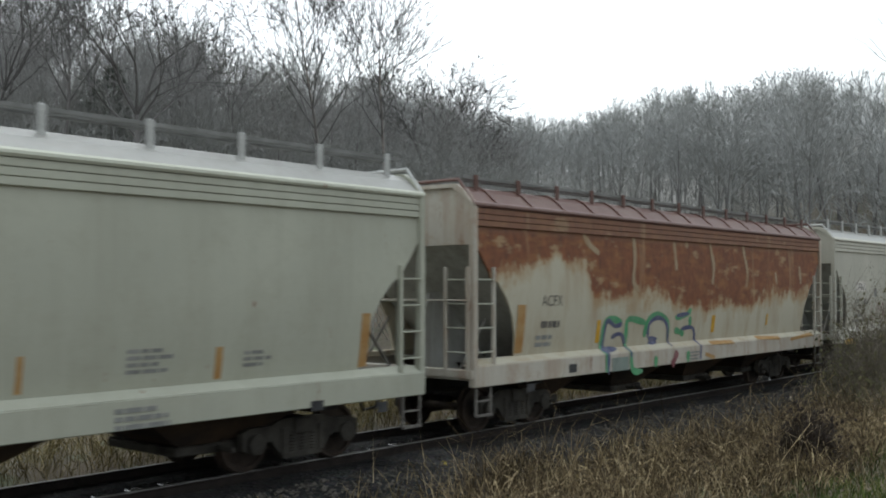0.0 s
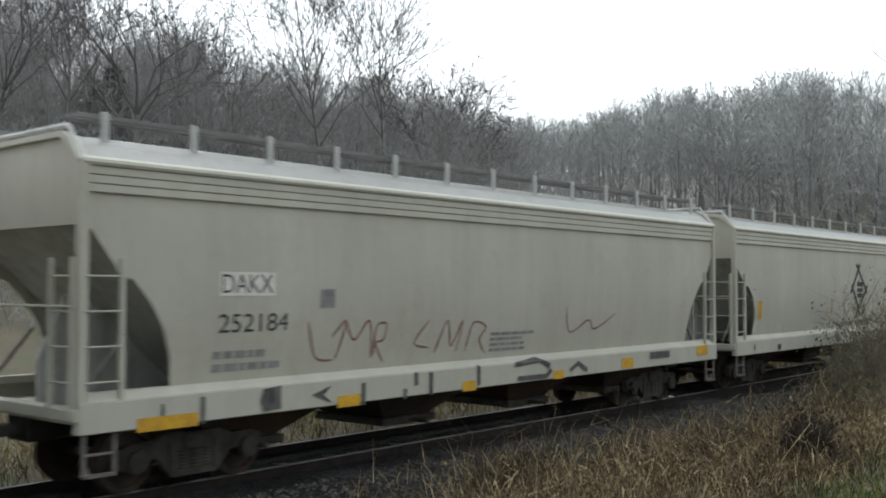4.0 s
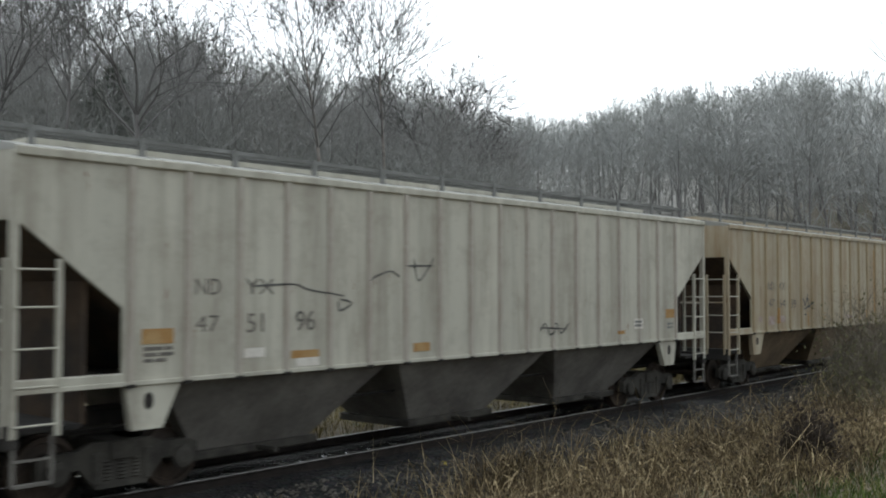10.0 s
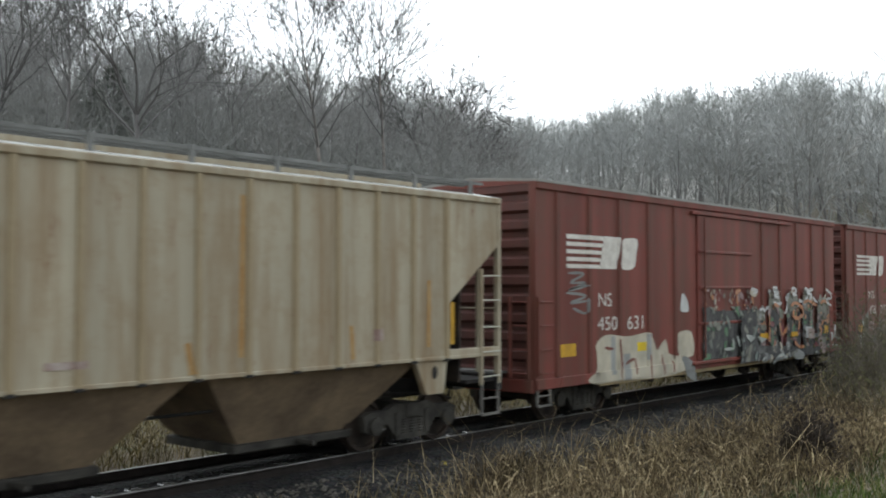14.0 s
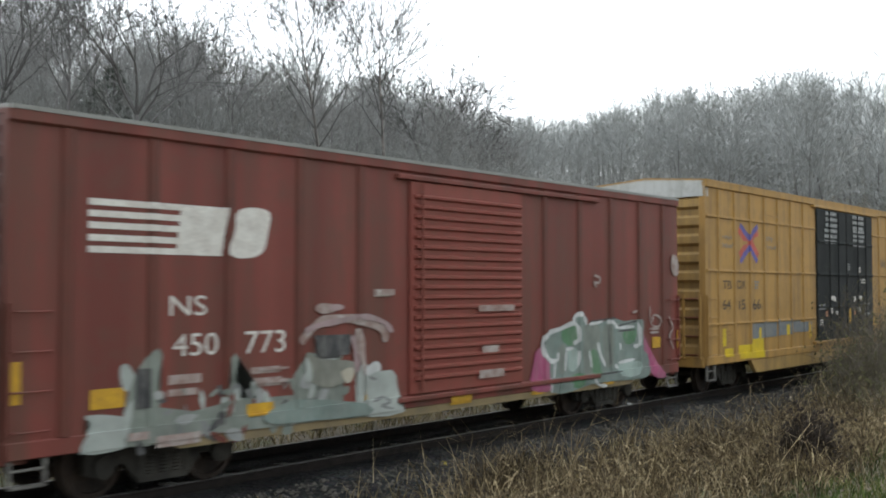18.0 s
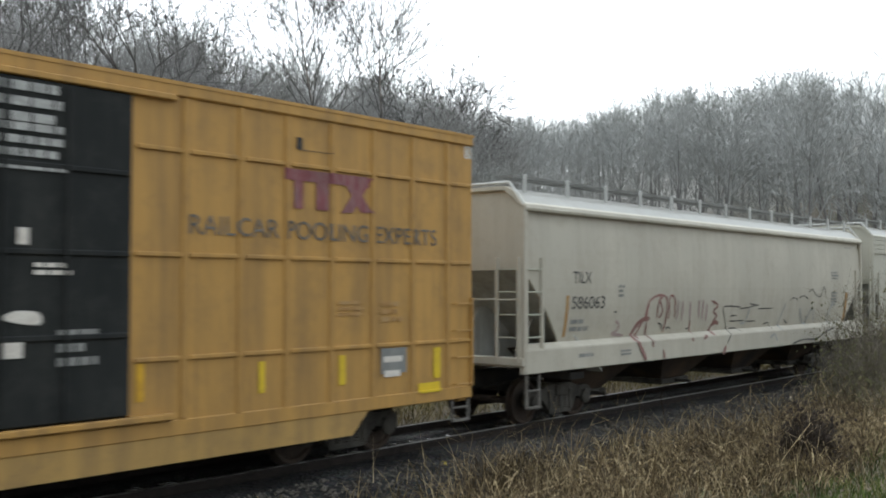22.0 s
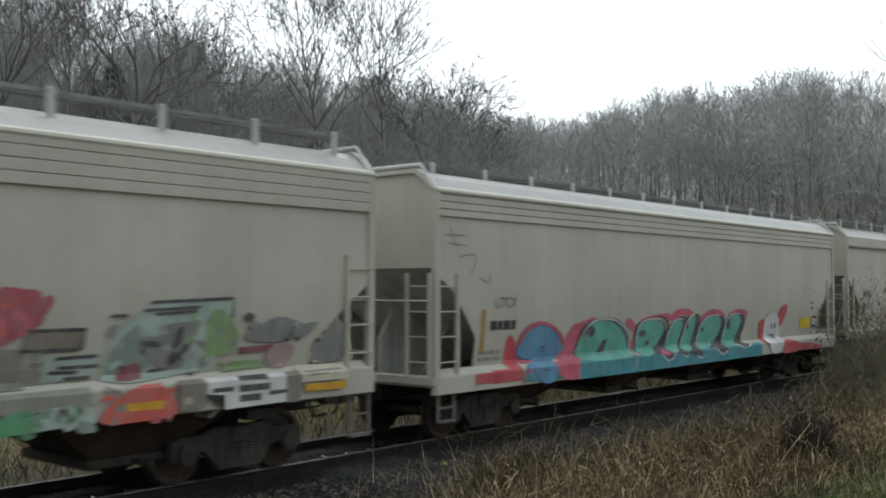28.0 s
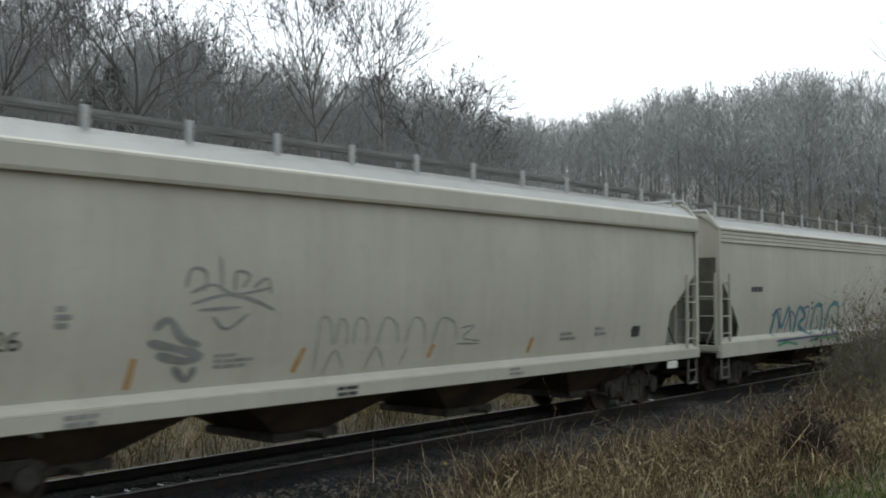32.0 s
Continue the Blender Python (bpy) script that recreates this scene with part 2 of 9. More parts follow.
M = {
    "grey": paint("light_grey_paint", GREY, grime=(0.27, 0.25, 0.20), amount=0.35, streaks=0.22),
    "grey_green": paint("greenish_grey_paint", (0.455, 0.46, 0.375), grime=(0.26, 0.25, 0.19), amount=0.40, streaks=0.25, rust=0.05),
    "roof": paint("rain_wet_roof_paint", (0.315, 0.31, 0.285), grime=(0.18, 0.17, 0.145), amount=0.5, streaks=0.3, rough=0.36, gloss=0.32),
    "white": paint("off_white_paint", (0.60, 0.60, 0.57), amount=0.45, streaks=0.40),
    "warm": paint("warm_grey_paint", (0.50, 0.468, 0.39), grime=(0.27, 0.23, 0.18), amount=0.4, streaks=0.25),
    "tan": paint("dusty_tan_paint", (0.465, 0.410, 0.302), grime=(0.23, 0.155, 0.08), amount=0.5, streaks=0.8, rust=0.28, panels=0.25),
    "ribbed": paint("dusty_grey_paint", (0.59, 0.565, 0.475), grime=(0.2, 0.17, 0.13), amount=0.45, streaks=0.5, rust=0.05, panels=0.24),
    "tan_rib": paint("rusty_tan_rib", (0.42, 0.345, 0.22), grime=(0.22, 0.15, 0.08), amount=0.5, streaks=0.7, rust=0.15),
    "ribbed_rib": paint("dusty_grey_rib", (0.55, 0.51, 0.45), grime=(0.22, 0.17, 0.12), amount=0.5, streaks=0.7, rust=0.1),
    "rusted": rusted_paint("rusted_grey_paint", (0.45, 0.42, 0.325), ((0.3, 2.85), (1.3, 3.05), (2.0, 3.12), (3.6, 3.08), (3.9, 2.40), (5.4, 2.30), (6.4, 2.55), (7.4, 2.35), (9.0, 2.25), (11.0, 2.10), (12.6, 2.55), (14.4, 2.30), (16.0, 2.62))),
    "rusty_sill": paint("rust_stained_white_paint", (0.52, 0.49, 0.42), grime=(0.24, 0.13, 0.06), amount=0.5, streaks=0.5, rust=0.55),
    "pale_run": surface("bare_pale_run", (0.42, 0.35, 0.24), (0.30, 0.19, 0.10), 3.0, 0.7, 0.0, 25, 0.2, (1, 1, 0.2)),
    "rust_roof": surface("rusted_roof", (0.105, 0.046, 0.036), (0.15, 0.088, 0.07), 1.2, 0.5, 0.0, 14, 0.2),
    "red": paint("brown_red_paint", (0.240, 0.066, 0.050), grime=(0.12, 0.060, 0.042), amount=0.6, streaks=0.8, panels=0.40, rust=0.06),
    # boxcar ribs, darker than the red side sheets
    "red_rib": paint("dark_red_rib", (0.17, 0.050, 0.034), grime=(0.07, 0.04, 0.03), amount=0.6, streaks=0.6),
    # boxcar ends: grime, plus the shade between cars put into the colour
    "red_end": paint("sooty_red_end", (0.13, 0.048, 0.038), grime=(0.06, 0.04, 0.035), amount=0.6, streaks=0.5),
    "yellow_end": paint("sooty_yellow_end", (0.46, 0.29, 0.095), grime=(0.16, 0.11, 0.06), amount=0.6, streaks=0.6),
    "red_door": paint("red_door_paint", (0.260, 0.069, 0.051), grime=(0.14, 0.07, 0.045), amount=0.45, streaks=0.4),
    "yellow": paint("yellow_paint", (0.50, 0.288, 0.080), grime=(0.20, 0.125, 0.055), amount=0.5, streaks=0.7, panels=0.14),
    "black_door": paint("black_door_paint", (0.018, 0.020, 0.020), grime=(0.05, 0.05, 0.045), amount=0.4, streaks=0.3, rough=0.6, gloss=0.15),
    "dusty_sill": paint("dust_caked_sill", (0.30, 0.225, 0.115), grime=(0.15, 0.12, 0.08), amount=0.7, streaks=0.5),
    "slope": paint("end_slope_paint", (0.50, 0.51, 0.48), amount=0.5, streaks=0.5),
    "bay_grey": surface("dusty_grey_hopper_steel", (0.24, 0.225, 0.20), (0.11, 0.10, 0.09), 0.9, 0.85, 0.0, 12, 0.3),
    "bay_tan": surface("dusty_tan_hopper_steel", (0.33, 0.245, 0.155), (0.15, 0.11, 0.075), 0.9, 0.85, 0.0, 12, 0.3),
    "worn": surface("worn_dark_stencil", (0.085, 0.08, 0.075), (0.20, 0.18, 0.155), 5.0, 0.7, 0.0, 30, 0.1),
    # dark brown for smooth cars' funnels and sheets inside ribbed cars' ends
    "brown_steel": surface("dark_brown_steel", (0.10, 0.065, 0.04), (0.035, 0.03, 0.027), 0.9, 0.85, 0.0, 12, 0.3),
    "under": surface("greasy_black_steel", (0.045, 0.040, 0.036), (0.018, 0.017, 0.016), 2.0, 0.8, 0.0, 25, 0.4),
    "truck": surface("dusty_cast_steel", (0.098, 0.090, 0.076), (0.038, 0.035, 0.031), 2.5, 0.8, 0.2, 25, 0.4),
    "wheel": surface("worn_wheel_steel", (0.10, 0.075, 0.06), (0.04, 0.034, 0.03), 3.0, 0.6, 0.6, 25, 0.3),
    "grimy": surface("grimy_step_paint", (0.24, 0.225, 0.20), (0.11, 0.10, 0.09), 3.0, 0.75, 0.0, 25, 0.2),
    "grating": surface("galvanised_grating", (0.30, 0.30, 0.29), (0.18, 0.18, 0.17), 2.0, 0.6, 0.5, 40, 0.4),
    "galv": surface("galvanised_bracket", (0.56, 0.56, 0.54), (0.40, 0.40, 0.38), 3.0, 0.55, 0.0, 30, 0.2),
    "rail": surface("rail_steel", (0.038, 0.030, 0.026), (0.022, 0.018, 0.016), 4.0, 0.8, 0.3, 40, 0.3),
    "rail_head": surface("worn_rail_head", (0.26, 0.25, 0.24), (0.16, 0.15, 0.14), 4.0, 0.36, 0.9, 40, 0.1),
    "tie": surface("wet_sleeper_wood", (0.06, 0.052, 0.046), (0.026, 0.023, 0.021), 2.0, 0.16, 0.0, 18, 0.2, (1, 0.25, 1), gloss=1.0),
    "stone": surface("ballast_stone", (0.135, 0.12, 0.10), (0.032, 0.028, 0.023), 2.5, 0.75, 0.0, 50, 0.4),
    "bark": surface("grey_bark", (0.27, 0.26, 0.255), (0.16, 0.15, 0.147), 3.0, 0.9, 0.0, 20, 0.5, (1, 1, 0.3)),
    # twigs grow paler with distance: haze over the wood is in their colour
    "twigs": surface("hazed_twigs", (0.40, 0.402, 0.39), (0.32, 0.323, 0.31), 1.0, 0.9, 0.0, 10, 0.2),
    "near_twigs": surface("half_hazed_twigs", (0.34, 0.333, 0.32), (0.25, 0.245, 0.235), 1.0, 0.9, 0.0, 10, 0.2),
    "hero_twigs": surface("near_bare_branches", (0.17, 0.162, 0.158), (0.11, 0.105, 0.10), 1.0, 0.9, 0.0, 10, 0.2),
    "pale_bark": surface("pale_birch_bark", (0.36, 0.33, 0.30), (0.17, 0.15, 0.135), 2.5, 0.85, 0.0, 15, 0.4, (1, 1, 2.0)),
    "needles": surface("dull_evergreen", (0.23, 0.25, 0.21), (0.14, 0.16, 0.13), 3.0, 0.8, 0.0, 20, 0.3),
    # underwood greyed and lightened, with the same haze in its colour
    "brush": surface("hazed_brushwood", (0.36, 0.36, 0.343), (0.26, 0.26, 0.245), 0.4, 0.9, 0.0, 8, 0.2),
    "bush_twig": surface("dull_bush_twigs", (0.23, 0.20, 0.155), (0.14, 0.12, 0.095), 1.0, 0.9, 0.0, 10, 0.2),
    "dead_leaf": surface("dead_brown_leaf", (0.050, 0.036, 0.027), (0.025, 0.019, 0.015), 3.0, 0.85, 0.0, 20, 0.2),
    "leaf": surface("withered_leaf", (0.19, 0.175, 0.085), (0.10, 0.10, 0.05), 3.0, 0.8, 0.0, 20, 0.2),
    "black": surface("stencil_black", (0.030, 0.030, 0.032), (0.075, 0.075, 0.075), 4.0, 0.7, 0.0, 30, 0.1),
    "faded": surface("faded_stencil", (0.20, 0.20, 0.19), (0.30, 0.30, 0.285), 4.0, 0.7, 0.0, 30, 0.1),
    "white_ink": surface("stencil_white", (0.80, 0.77, 0.70), (0.64, 0.59, 0.53), 5.0, 0.6, 0.0, 30, 0.1),
    "print_grey": surface("greyed_door_print", (0.52, 0.52, 0.50), (0.30, 0.30, 0.29), 6.0, 0.7, 0.0, 30, 0.1),
    "pale_ink": surface("worn_white_stencil", (0.50, 0.44, 0.40), (0.30, 0.2, 0.17), 5.0, 0.7, 0.0, 30, 0.1),
    "reflector": surface("yellow_reflector", (0.72, 0.42, 0.03), (0.5, 0.28, 0.04), 5.0, 0.45, 0.0, 30, 0.1),
    "rust_mark": surface("rust_streak", (0.36, 0.19, 0.06), (0.45, 0.30, 0.14), 3.0, 0.8, 0.0, 30, 0.1),
    "yellow_leaf": surface("yellow_leaf", (0.46, 0.36, 0.03), (0.28, 0.21, 0.03), 6.0, 0.6, 0.0, 40, 0.1),
    "pale_leaf": surface("bleached_leaf", (0.66, 0.60, 0.50), (0.50, 0.44, 0.35), 6.0, 0.7, 0.0, 40, 0.1),
    "patch_grey": surface("grey_patch_paint", (0.17, 0.19, 0.21), (0.26, 0.25, 0.22), 3.0, 0.6, 0.0, 30, 0.1),
    "patch_yellow": surface("bright_yellow_patch", (0.80, 0.58, 0.02), (0.64, 0.45, 0.04), 2.0, 0.6, 0.0, 30, 0.1),
}


def straw(name, colours, rough=0.85):
    """Blades and stalks, each of a tint of its own."""
    m, n, l, b = nodes_of(name)
    geo = n.new("ShaderNodeNewGeometry")
    r = n.new("ShaderNodeValToRGB")
    while len(r.color_ramp.elements) < len(colours):
        r.color_ramp.elements.new(0.5)
    for i, c in enumerate(colours):
        r.color_ramp.elements[i].position = i / (len(colours) - 1)
        r.color_ramp.elements[i].color = (*c, 1)
    l.new(geo.outputs["Random Per Island"], r.inputs["Fac"])
    broad = ramp_of(n, l, noise_of(n, l, mapped(n, l, (1, 1, 1)), 0.7, 4), 0.35, 0.65, (0.55, 0.52, 0.5, 1), (1.15, 1.12, 1.05, 1))
    l.new(mix_of(n, l, 1.0, r.outputs["Color"], broad, "MULTIPLY"), b.inputs["Base Color"])
    b.inputs["Roughness"].default_value, b.inputs["Specular IOR Level"].default_value = rough, 0.2
    return m


M["dry_grass"] = straw("dead_grass", [(0.030, 0.024, 0.013), (0.075, 0.060, 0.030), (0.155, 0.124, 0.064), (0.40, 0.325, 0.18)])
M["straw_grass"] = straw("tan_grass", [(0.070, 0.062, 0.022), (0.125, 0.108, 0.040), (0.20, 0.165, 0.070), (0.33, 0.275, 0.135)])
M["stalk"] = straw("dead_stalks", [(0.036, 0.027, 0.016), (0.092, 0.070, 0.040), (0.215, 0.165, 0.095), (0.54, 0.45, 0.28)])
M["green_grass"] = straw("green_grass", [(0.022, 0.040, 0.009), (0.055, 0.088, 0.018), (0.10, 0.135, 0.030), (0.20, 0.165, 0.085)])


def spray(name, c):
    """Thin sprayed paint: dusty, worn through in places to the grey under it."""
    m, n, l, b = nodes_of("spray_" + name)
    v = mapped(n, l, (1, 1, 1))
    col = mix_of(n, l, ramp_of(n, l, noise_of(n, l, v, 1.8, 5), 0.35, 0.7), tuple(x * 0.7 for x in c), tuple(min(1.0, x * 1.12) for x in c))
    worn = ramp_of(n, l, noise_of(n, l, mapped(n, l, (1.6, 1.6, 0.5)), 5.0, 7, 0.75), 0.42, 0.76, (0.08, 0.08, 0.08, 1), (0.50, 0.50, 0.50, 1))
    l.new(mix_of(n, l, worn, col, (0.36, 0.345, 0.31)), b.inputs["Base Color"])
    b.inputs["Roughness"].default_value, b.inputs["Specular IOR Level"].default_value = 0.65, 0.3
    return m


for _k, _c in dict(teal=(0.035, 0.34, 0.33), deep_teal=(0.02, 0.17, 0.20), pink=(0.52, 0.07, 0.13), red=(0.46, 0.035, 0.05), blue=(0.08, 0.26, 0.42), green=(0.06, 0.30, 0.12),
                   lime=(0.24, 0.40, 0.09), mint=(0.37, 0.46, 0.41), sage=(0.19, 0.245, 0.215), pale=(0.42, 0.45, 0.41), slate=(0.20, 0.225, 0.19), magenta=(0.40, 0.06, 0.17), white=(0.68, 0.68, 0.66), cream=(0.56, 0.50, 0.38), black=(0.025, 0.025, 0.03), navy=(0.05, 0.06, 0.16),
                   maroon=(0.20, 0.035, 0.05), orange=(0.55, 0.23, 0.10), violet=(0.10, 0.08, 0.38), scarlet=(0.55, 0.07, 0.04), dusk=(0.20, 0.205, 0.20), olive=(0.22, 0.22, 0.175), moss=(0.09, 0.22, 0.10), straw=(0.46, 0.45, 0.27), faded_red=(0.235, 0.095, 0.085), brick=(0.36, 0.055, 0.075), brown=(0.21, 0.175, 0.14), leafy=(0.22, 0.34, 0.13), dustpink=(0.36, 0.25, 0.25), jade=(0.10, 0.40, 0.31), sea=(0.02, 0.24, 0.29), smoke=(0.34, 0.345, 0.33)).items():
    M["s_" + _k] = spray(_k, _c)


# ---- building tools ----
class Geo:
    """Collects points and faces for one mesh."""

    def __init__(self):
        self.v, self.f = [], []

    def add(self, verts, faces):
        k = len(self.v)
        self.v.extend(tuple(p) for p in verts)
        self.f.extend(tuple(i + k for i in face) for face in faces)
        return self

    def box(self, x0, x1, y0, y1, z0, z1, c=0.0):
        """A box, its edges cut back by c."""
        if c <= 0:
            return self.add([(x, y, z) for z in (z0, z1) for y in (y0, y1) for x in (x0, x1)],
                            [(0, 2, 3, 1), (4, 5, 7, 6), (0, 1, 5, 4), (2, 6, 7, 3), (0, 4, 6, 2), (1, 3, 7, 5)])
        c = min(c, (x1 - x0) * 0.45, (y1 - y0) * 0.45, (z1 - z0) * 0.45)
        bm = bmesh.new()
        pts = []
        for sx, x in ((1, x0), (-1, x1)):
            for sy, y in ((1, y0), (-1, y1)):
                for sz, z in ((1, z0), (-1, z1)):
                    pts += [(x, y + sy * c, z + sz * c), (x + sx * c, y, z + sz * c), (x + sx * c, y + sy * c, z)]
        vs = [bm.verts.new(p) for p in pts]
        bmesh.ops.convex_hull(bm, input=vs)
        bmesh.ops.dissolve_limit(bm, angle_limit=0.02, verts=bm.verts, edges=bm.edges)
        bm.verts.index_update()
        self.add([v.co[:] for v in bm.verts], [[v.index for v in f.verts] for f in bm.faces])
        bm.free()
        return self

    def tube(self, pts, r, n=6, r2=None):
        """A round bar along pts, tapering from r to r2."""
        pts = [Vector(p) for p in pts]
        r2 = r if r2 is None else r2
        verts, faces = [], []
        for i, p in enumerate(pts):
            d = (pts[min(i + 1, len(pts) - 1)] - pts[max(i - 1, 0)]).normalized()
            a = d.cross(Vector((0, 0, 1)) if abs(d.z) < 0.9 else Vector((1, 0, 0))).normalized()
            b = d.cross(a)
            rr = r + (r2 - r) * i / max(1, len(pts) - 1)
            verts += [p + rr * (math.cos(6.2832 * k / n) * a + math.sin(6.2832 * k / n) * b) for k in range(n)]
        for i in range(len(pts) - 1):
            for k in range(n):
                q = (k + 1) % n
                faces.append((i * n + k, i * n + q, (i + 1) * n + q, (i + 1) * n + k))
        faces += [tuple(range(n))[::-1], tuple(range((len(pts) - 1) * n, len(pts) * n))]
        return self.add(verts, faces)

    def plate(self, outline, y0, y1):
        """An outline in x and z, made solid from y0 to y1."""
        n = len(outline)
        return self.add([(x, y0, z) for x, z in outline] + [(x, y1, z) for x, z in outline],
                        [tuple(range(n)), tuple(range(n, 2 * n))[::-1]] + [(i, n + i, n + (i + 1) % n, (i + 1) % n) for i in range(n)])

    def sweep(self, profile, x0, x1, steps=1):
        """A closed outline in y and z, carried along x."""
        n = len(profile)
        verts = [(x0 + (x1 - x0) * s / steps, y, z) for s in range(steps + 1) for y, z in profile]
        faces = [(s * n + i, s * n + (i + 1) % n, (s + 1) * n + (i + 1) % n, (s + 1) * n + i) for s in range(steps) for i in range(n)]
        return self.add(verts, faces + [tuple(range(n))[::-1], tuple(range(steps * n, (steps + 1) * n))])

    def lathe(self, profile, n=24):
        """A profile of (y, radius) turned about the y axis."""
        k = len(profile)
        verts = [(r * math.cos(6.28318 * i / n), y, r * math.sin(6.28318 * i / n)) for i in range(n) for y, r in profile]
        return self.add(verts, [(i * k + j, i * k + j + 1, ((i + 1) % n) * k + j + 1, ((i + 1) % n) * k + j) for i in range(n) for j in range(k - 1)])

    def mesh(self, name="mesh", smooth=False):
        me = bpy.data.meshes.new(name)
        me.from_pydata(self.v, [], self.f)
        bm = bmesh.new()
        bm.from_mesh(me)
        bmesh.ops.recalc_face_normals(bm, faces=bm.faces)
        bm.to_mesh(me)
        bm.free()
        if smooth:
            me.shade_smooth()
        return me


def quick_mesh(name, verts, faces):
    me = bpy.data.meshes.new(name)
    me.from_pydata(verts, [], faces)
    return me


def part(name, geo, material, parent=None, label="", at=None, smooth=False):
    """One mesh object under a thing or a part."""
    me = geo.mesh(name, smooth) if isinstance(geo, Geo) else geo
    if not me.materials:
        me.materials.append(M[material] if isinstance(material, str) else material)
    ob = new(name, me)
    ob.parent = parent
    if at is not None:
        ob.location = at
    if label:
        ob["label"] = label
    return ob


def root(name, label, category, group="", at=(0, 0, 0)):
    ob = new(name)
    ob.empty_display_size = 0.3
    ob.location = at
    return tagged(ob, label, category, group)


def smooth_loop(pts, steps=5):
    """A rounded closed line through pts."""
    out, n = [], len(pts)
    for i in range(n):
        a, b, c, d = (Vector((*pts[(i + k) % n], 0)) for k in (-1, 0, 1, 2))
        for s in range(steps):
            t = s / steps
            p = 0.5 * (2 * b + (c - a) * t + (2 * a - 5 * b + 4 * c - d) * t * t + (3 * b - a - 3 * c + d) * t ** 3)
            out.append((p.x, p.y))
    return out


def smooth_line(pts, steps=5):
    out = []
    for i in range(len(pts) - 1):
        a, b, c, d = (Vector((*pts[min(max(i + k, 0), len(pts) - 1)], 0)) for k in (-1, 0, 1, 2))
        for s in range(steps):
            t = s / steps
            p = 0.5 * (2 * b + (c - a) * t + (2 * a - 5 * b + 4 * c - d) * t * t + (3 * b - a - 3 * c + d) * t ** 3)
            out.append((p.x, p.y))
    return out + [tuple(pts[-1])]


class Skin:
    """Flat marks on the near side of a car: side(z) gives the y of the sheet at that height."""

    def __init__(self, car, side, xcuts=(), zcuts=()):
        self.car, self.side, self.lift, self.xcuts, self.zcuts = car, side, 0.005, xcuts, zcuts

    def put(self, name, verts, faces, material, label=""):
        """Lays flat faces on the side, cut where the side bends so that they follow it."""
        self.lift += 0.0004
        bm = bmesh.new()
        vs = [bm.verts.new((x, 0, z)) for x, z in verts]
        for f in faces:
            bm.faces.new([vs[i] for i in f])
        lo, hi = (min(v[k] for v in verts) for k in (0, 1)), (max(v[k] for v in verts) for k in (0, 1))
        (x0, z0), (x1, z1) = lo, hi
        for at, no, cuts, a, b in ((0, (1, 0, 0), self.xcuts, x0, x1), (2, (0, 0, 1), self.zcuts, z0, z1)):
            for c in cuts:
                if a < c < b:
                    spot = (c, 0, 0) if at == 0 else (0, 0, c)
                    bmesh.ops.bisect_plane(bm, geom=[*bm.verts, *bm.edges, *bm.faces], dist=1e-5, plane_co=spot, plane_no=no)
        for v in bm.verts:
            v.co.y = self.side(v.co.x, v.co.z) - self.lift
        me = bpy.data.meshes.new(name)
        bm.to_mesh(me)
        bm.free()
        return part(name, me, material, self.car, label)

    def rects(self, name, rs, material, label=""):
        for x0, z0, x1, z1 in rs:
            self.put(name, [(x0, z0), (x1, z0), (x1, z1), (x0, z1)], [(0, 1, 2, 3)], material, label)
            self.lift -= 0.0003

    def poly(self, name, pts, material, label="", steps=5):
        p = smooth_loop(pts, steps) if steps > 1 else list(pts)
        bm = bmesh.new()
        f = bm.faces.new([bm.verts.new((x, 0, z)) for x, z in p])
        bmesh.ops.triangulate(bm, faces=[f])
        bm.verts.index_update()
        vs, fs = [(v.co.x, v.co.z) for v in bm.verts], [[v.index for v in q.verts] for q in bm.faces]
        bm.free()
        return self.put(name, vs, fs, material, label)

    def strokes(self, name, lines, width, material, label="", steps=5):
        for pts in lines:
            p = smooth_line(pts, steps) if steps > 1 else list(pts)
            verts = []
            for i, (x, z) in enumerate(p):
                a, b = p[max(i - 1, 0)], p[min(i + 1, len(p) - 1)]
                dx, dz = b[0] - a[0], b[1] - a[1]
                h = math.hypot(dx, dz) or 1.0
                w = width * 0.5 * (0.86 + 0.14 * math.sin(i * 0.9)) * (1.0 if len(p) < 4 else min(1.0, 0.45 + 0.4 * min(i, len(p) - 1 - i)))
                verts += [(x - dz / h * w, z + dx / h * w), (x + dz / h * w, z - dx / h * w)]
            self.put(name, verts, [(2 * i, 2 * i + 1, 2 * i + 3, 2 * i + 2) for i in range(len(p) - 1)], material, label)
            self.lift -= 0.0003

    def text(self, words, x0, z0, x1, z1, material, label=""):
        cu = bpy.data.curves.new("lettering", "FONT")
        cu.body = words
        tmp = bpy.data.objects.new("lettering", cu)
        me = bpy.data.meshes.new_from_object(tmp)
        co = [v.co.copy() for v in me.vertices]
        ax, bx = min(c.x for c in co), max(c.x for c in co)
        az, bz = min(c.y for c in co), max(c.y for c in co)
        verts = [(x0 + (c.x - ax) / (bx - ax) * (x1 - x0), z0 + (c.y - az) / (bz - az) * (z1 - z0)) for c in co]
        faces = [list(q.vertices) for q in me.polygons]
        bpy.data.objects.remove(tmp)
        bpy.data.curves.remove(cu)
        bpy.data.meshes.remove(me)
        return self.put("lettering", verts, faces, material, label)

    def bars(self, x0, z0, x1, z1, rows, material, rng, name="small_print", fill=False):
        """Small print that nobody can read: broken bars."""
        rs, h = [], (z1 - z0) / rows
        pad = 0.06 if rows == 1 and material == "white_ink" else 0.2
        for r in range(rows):
            x = x0
            end = x0 + (x1 - x0) * rng.uniform(0.85 if fill else 0.6, 1.0)
            while x < end - 0.04:
                w = min(rng.uniform(0.08, 0.28), end - x)
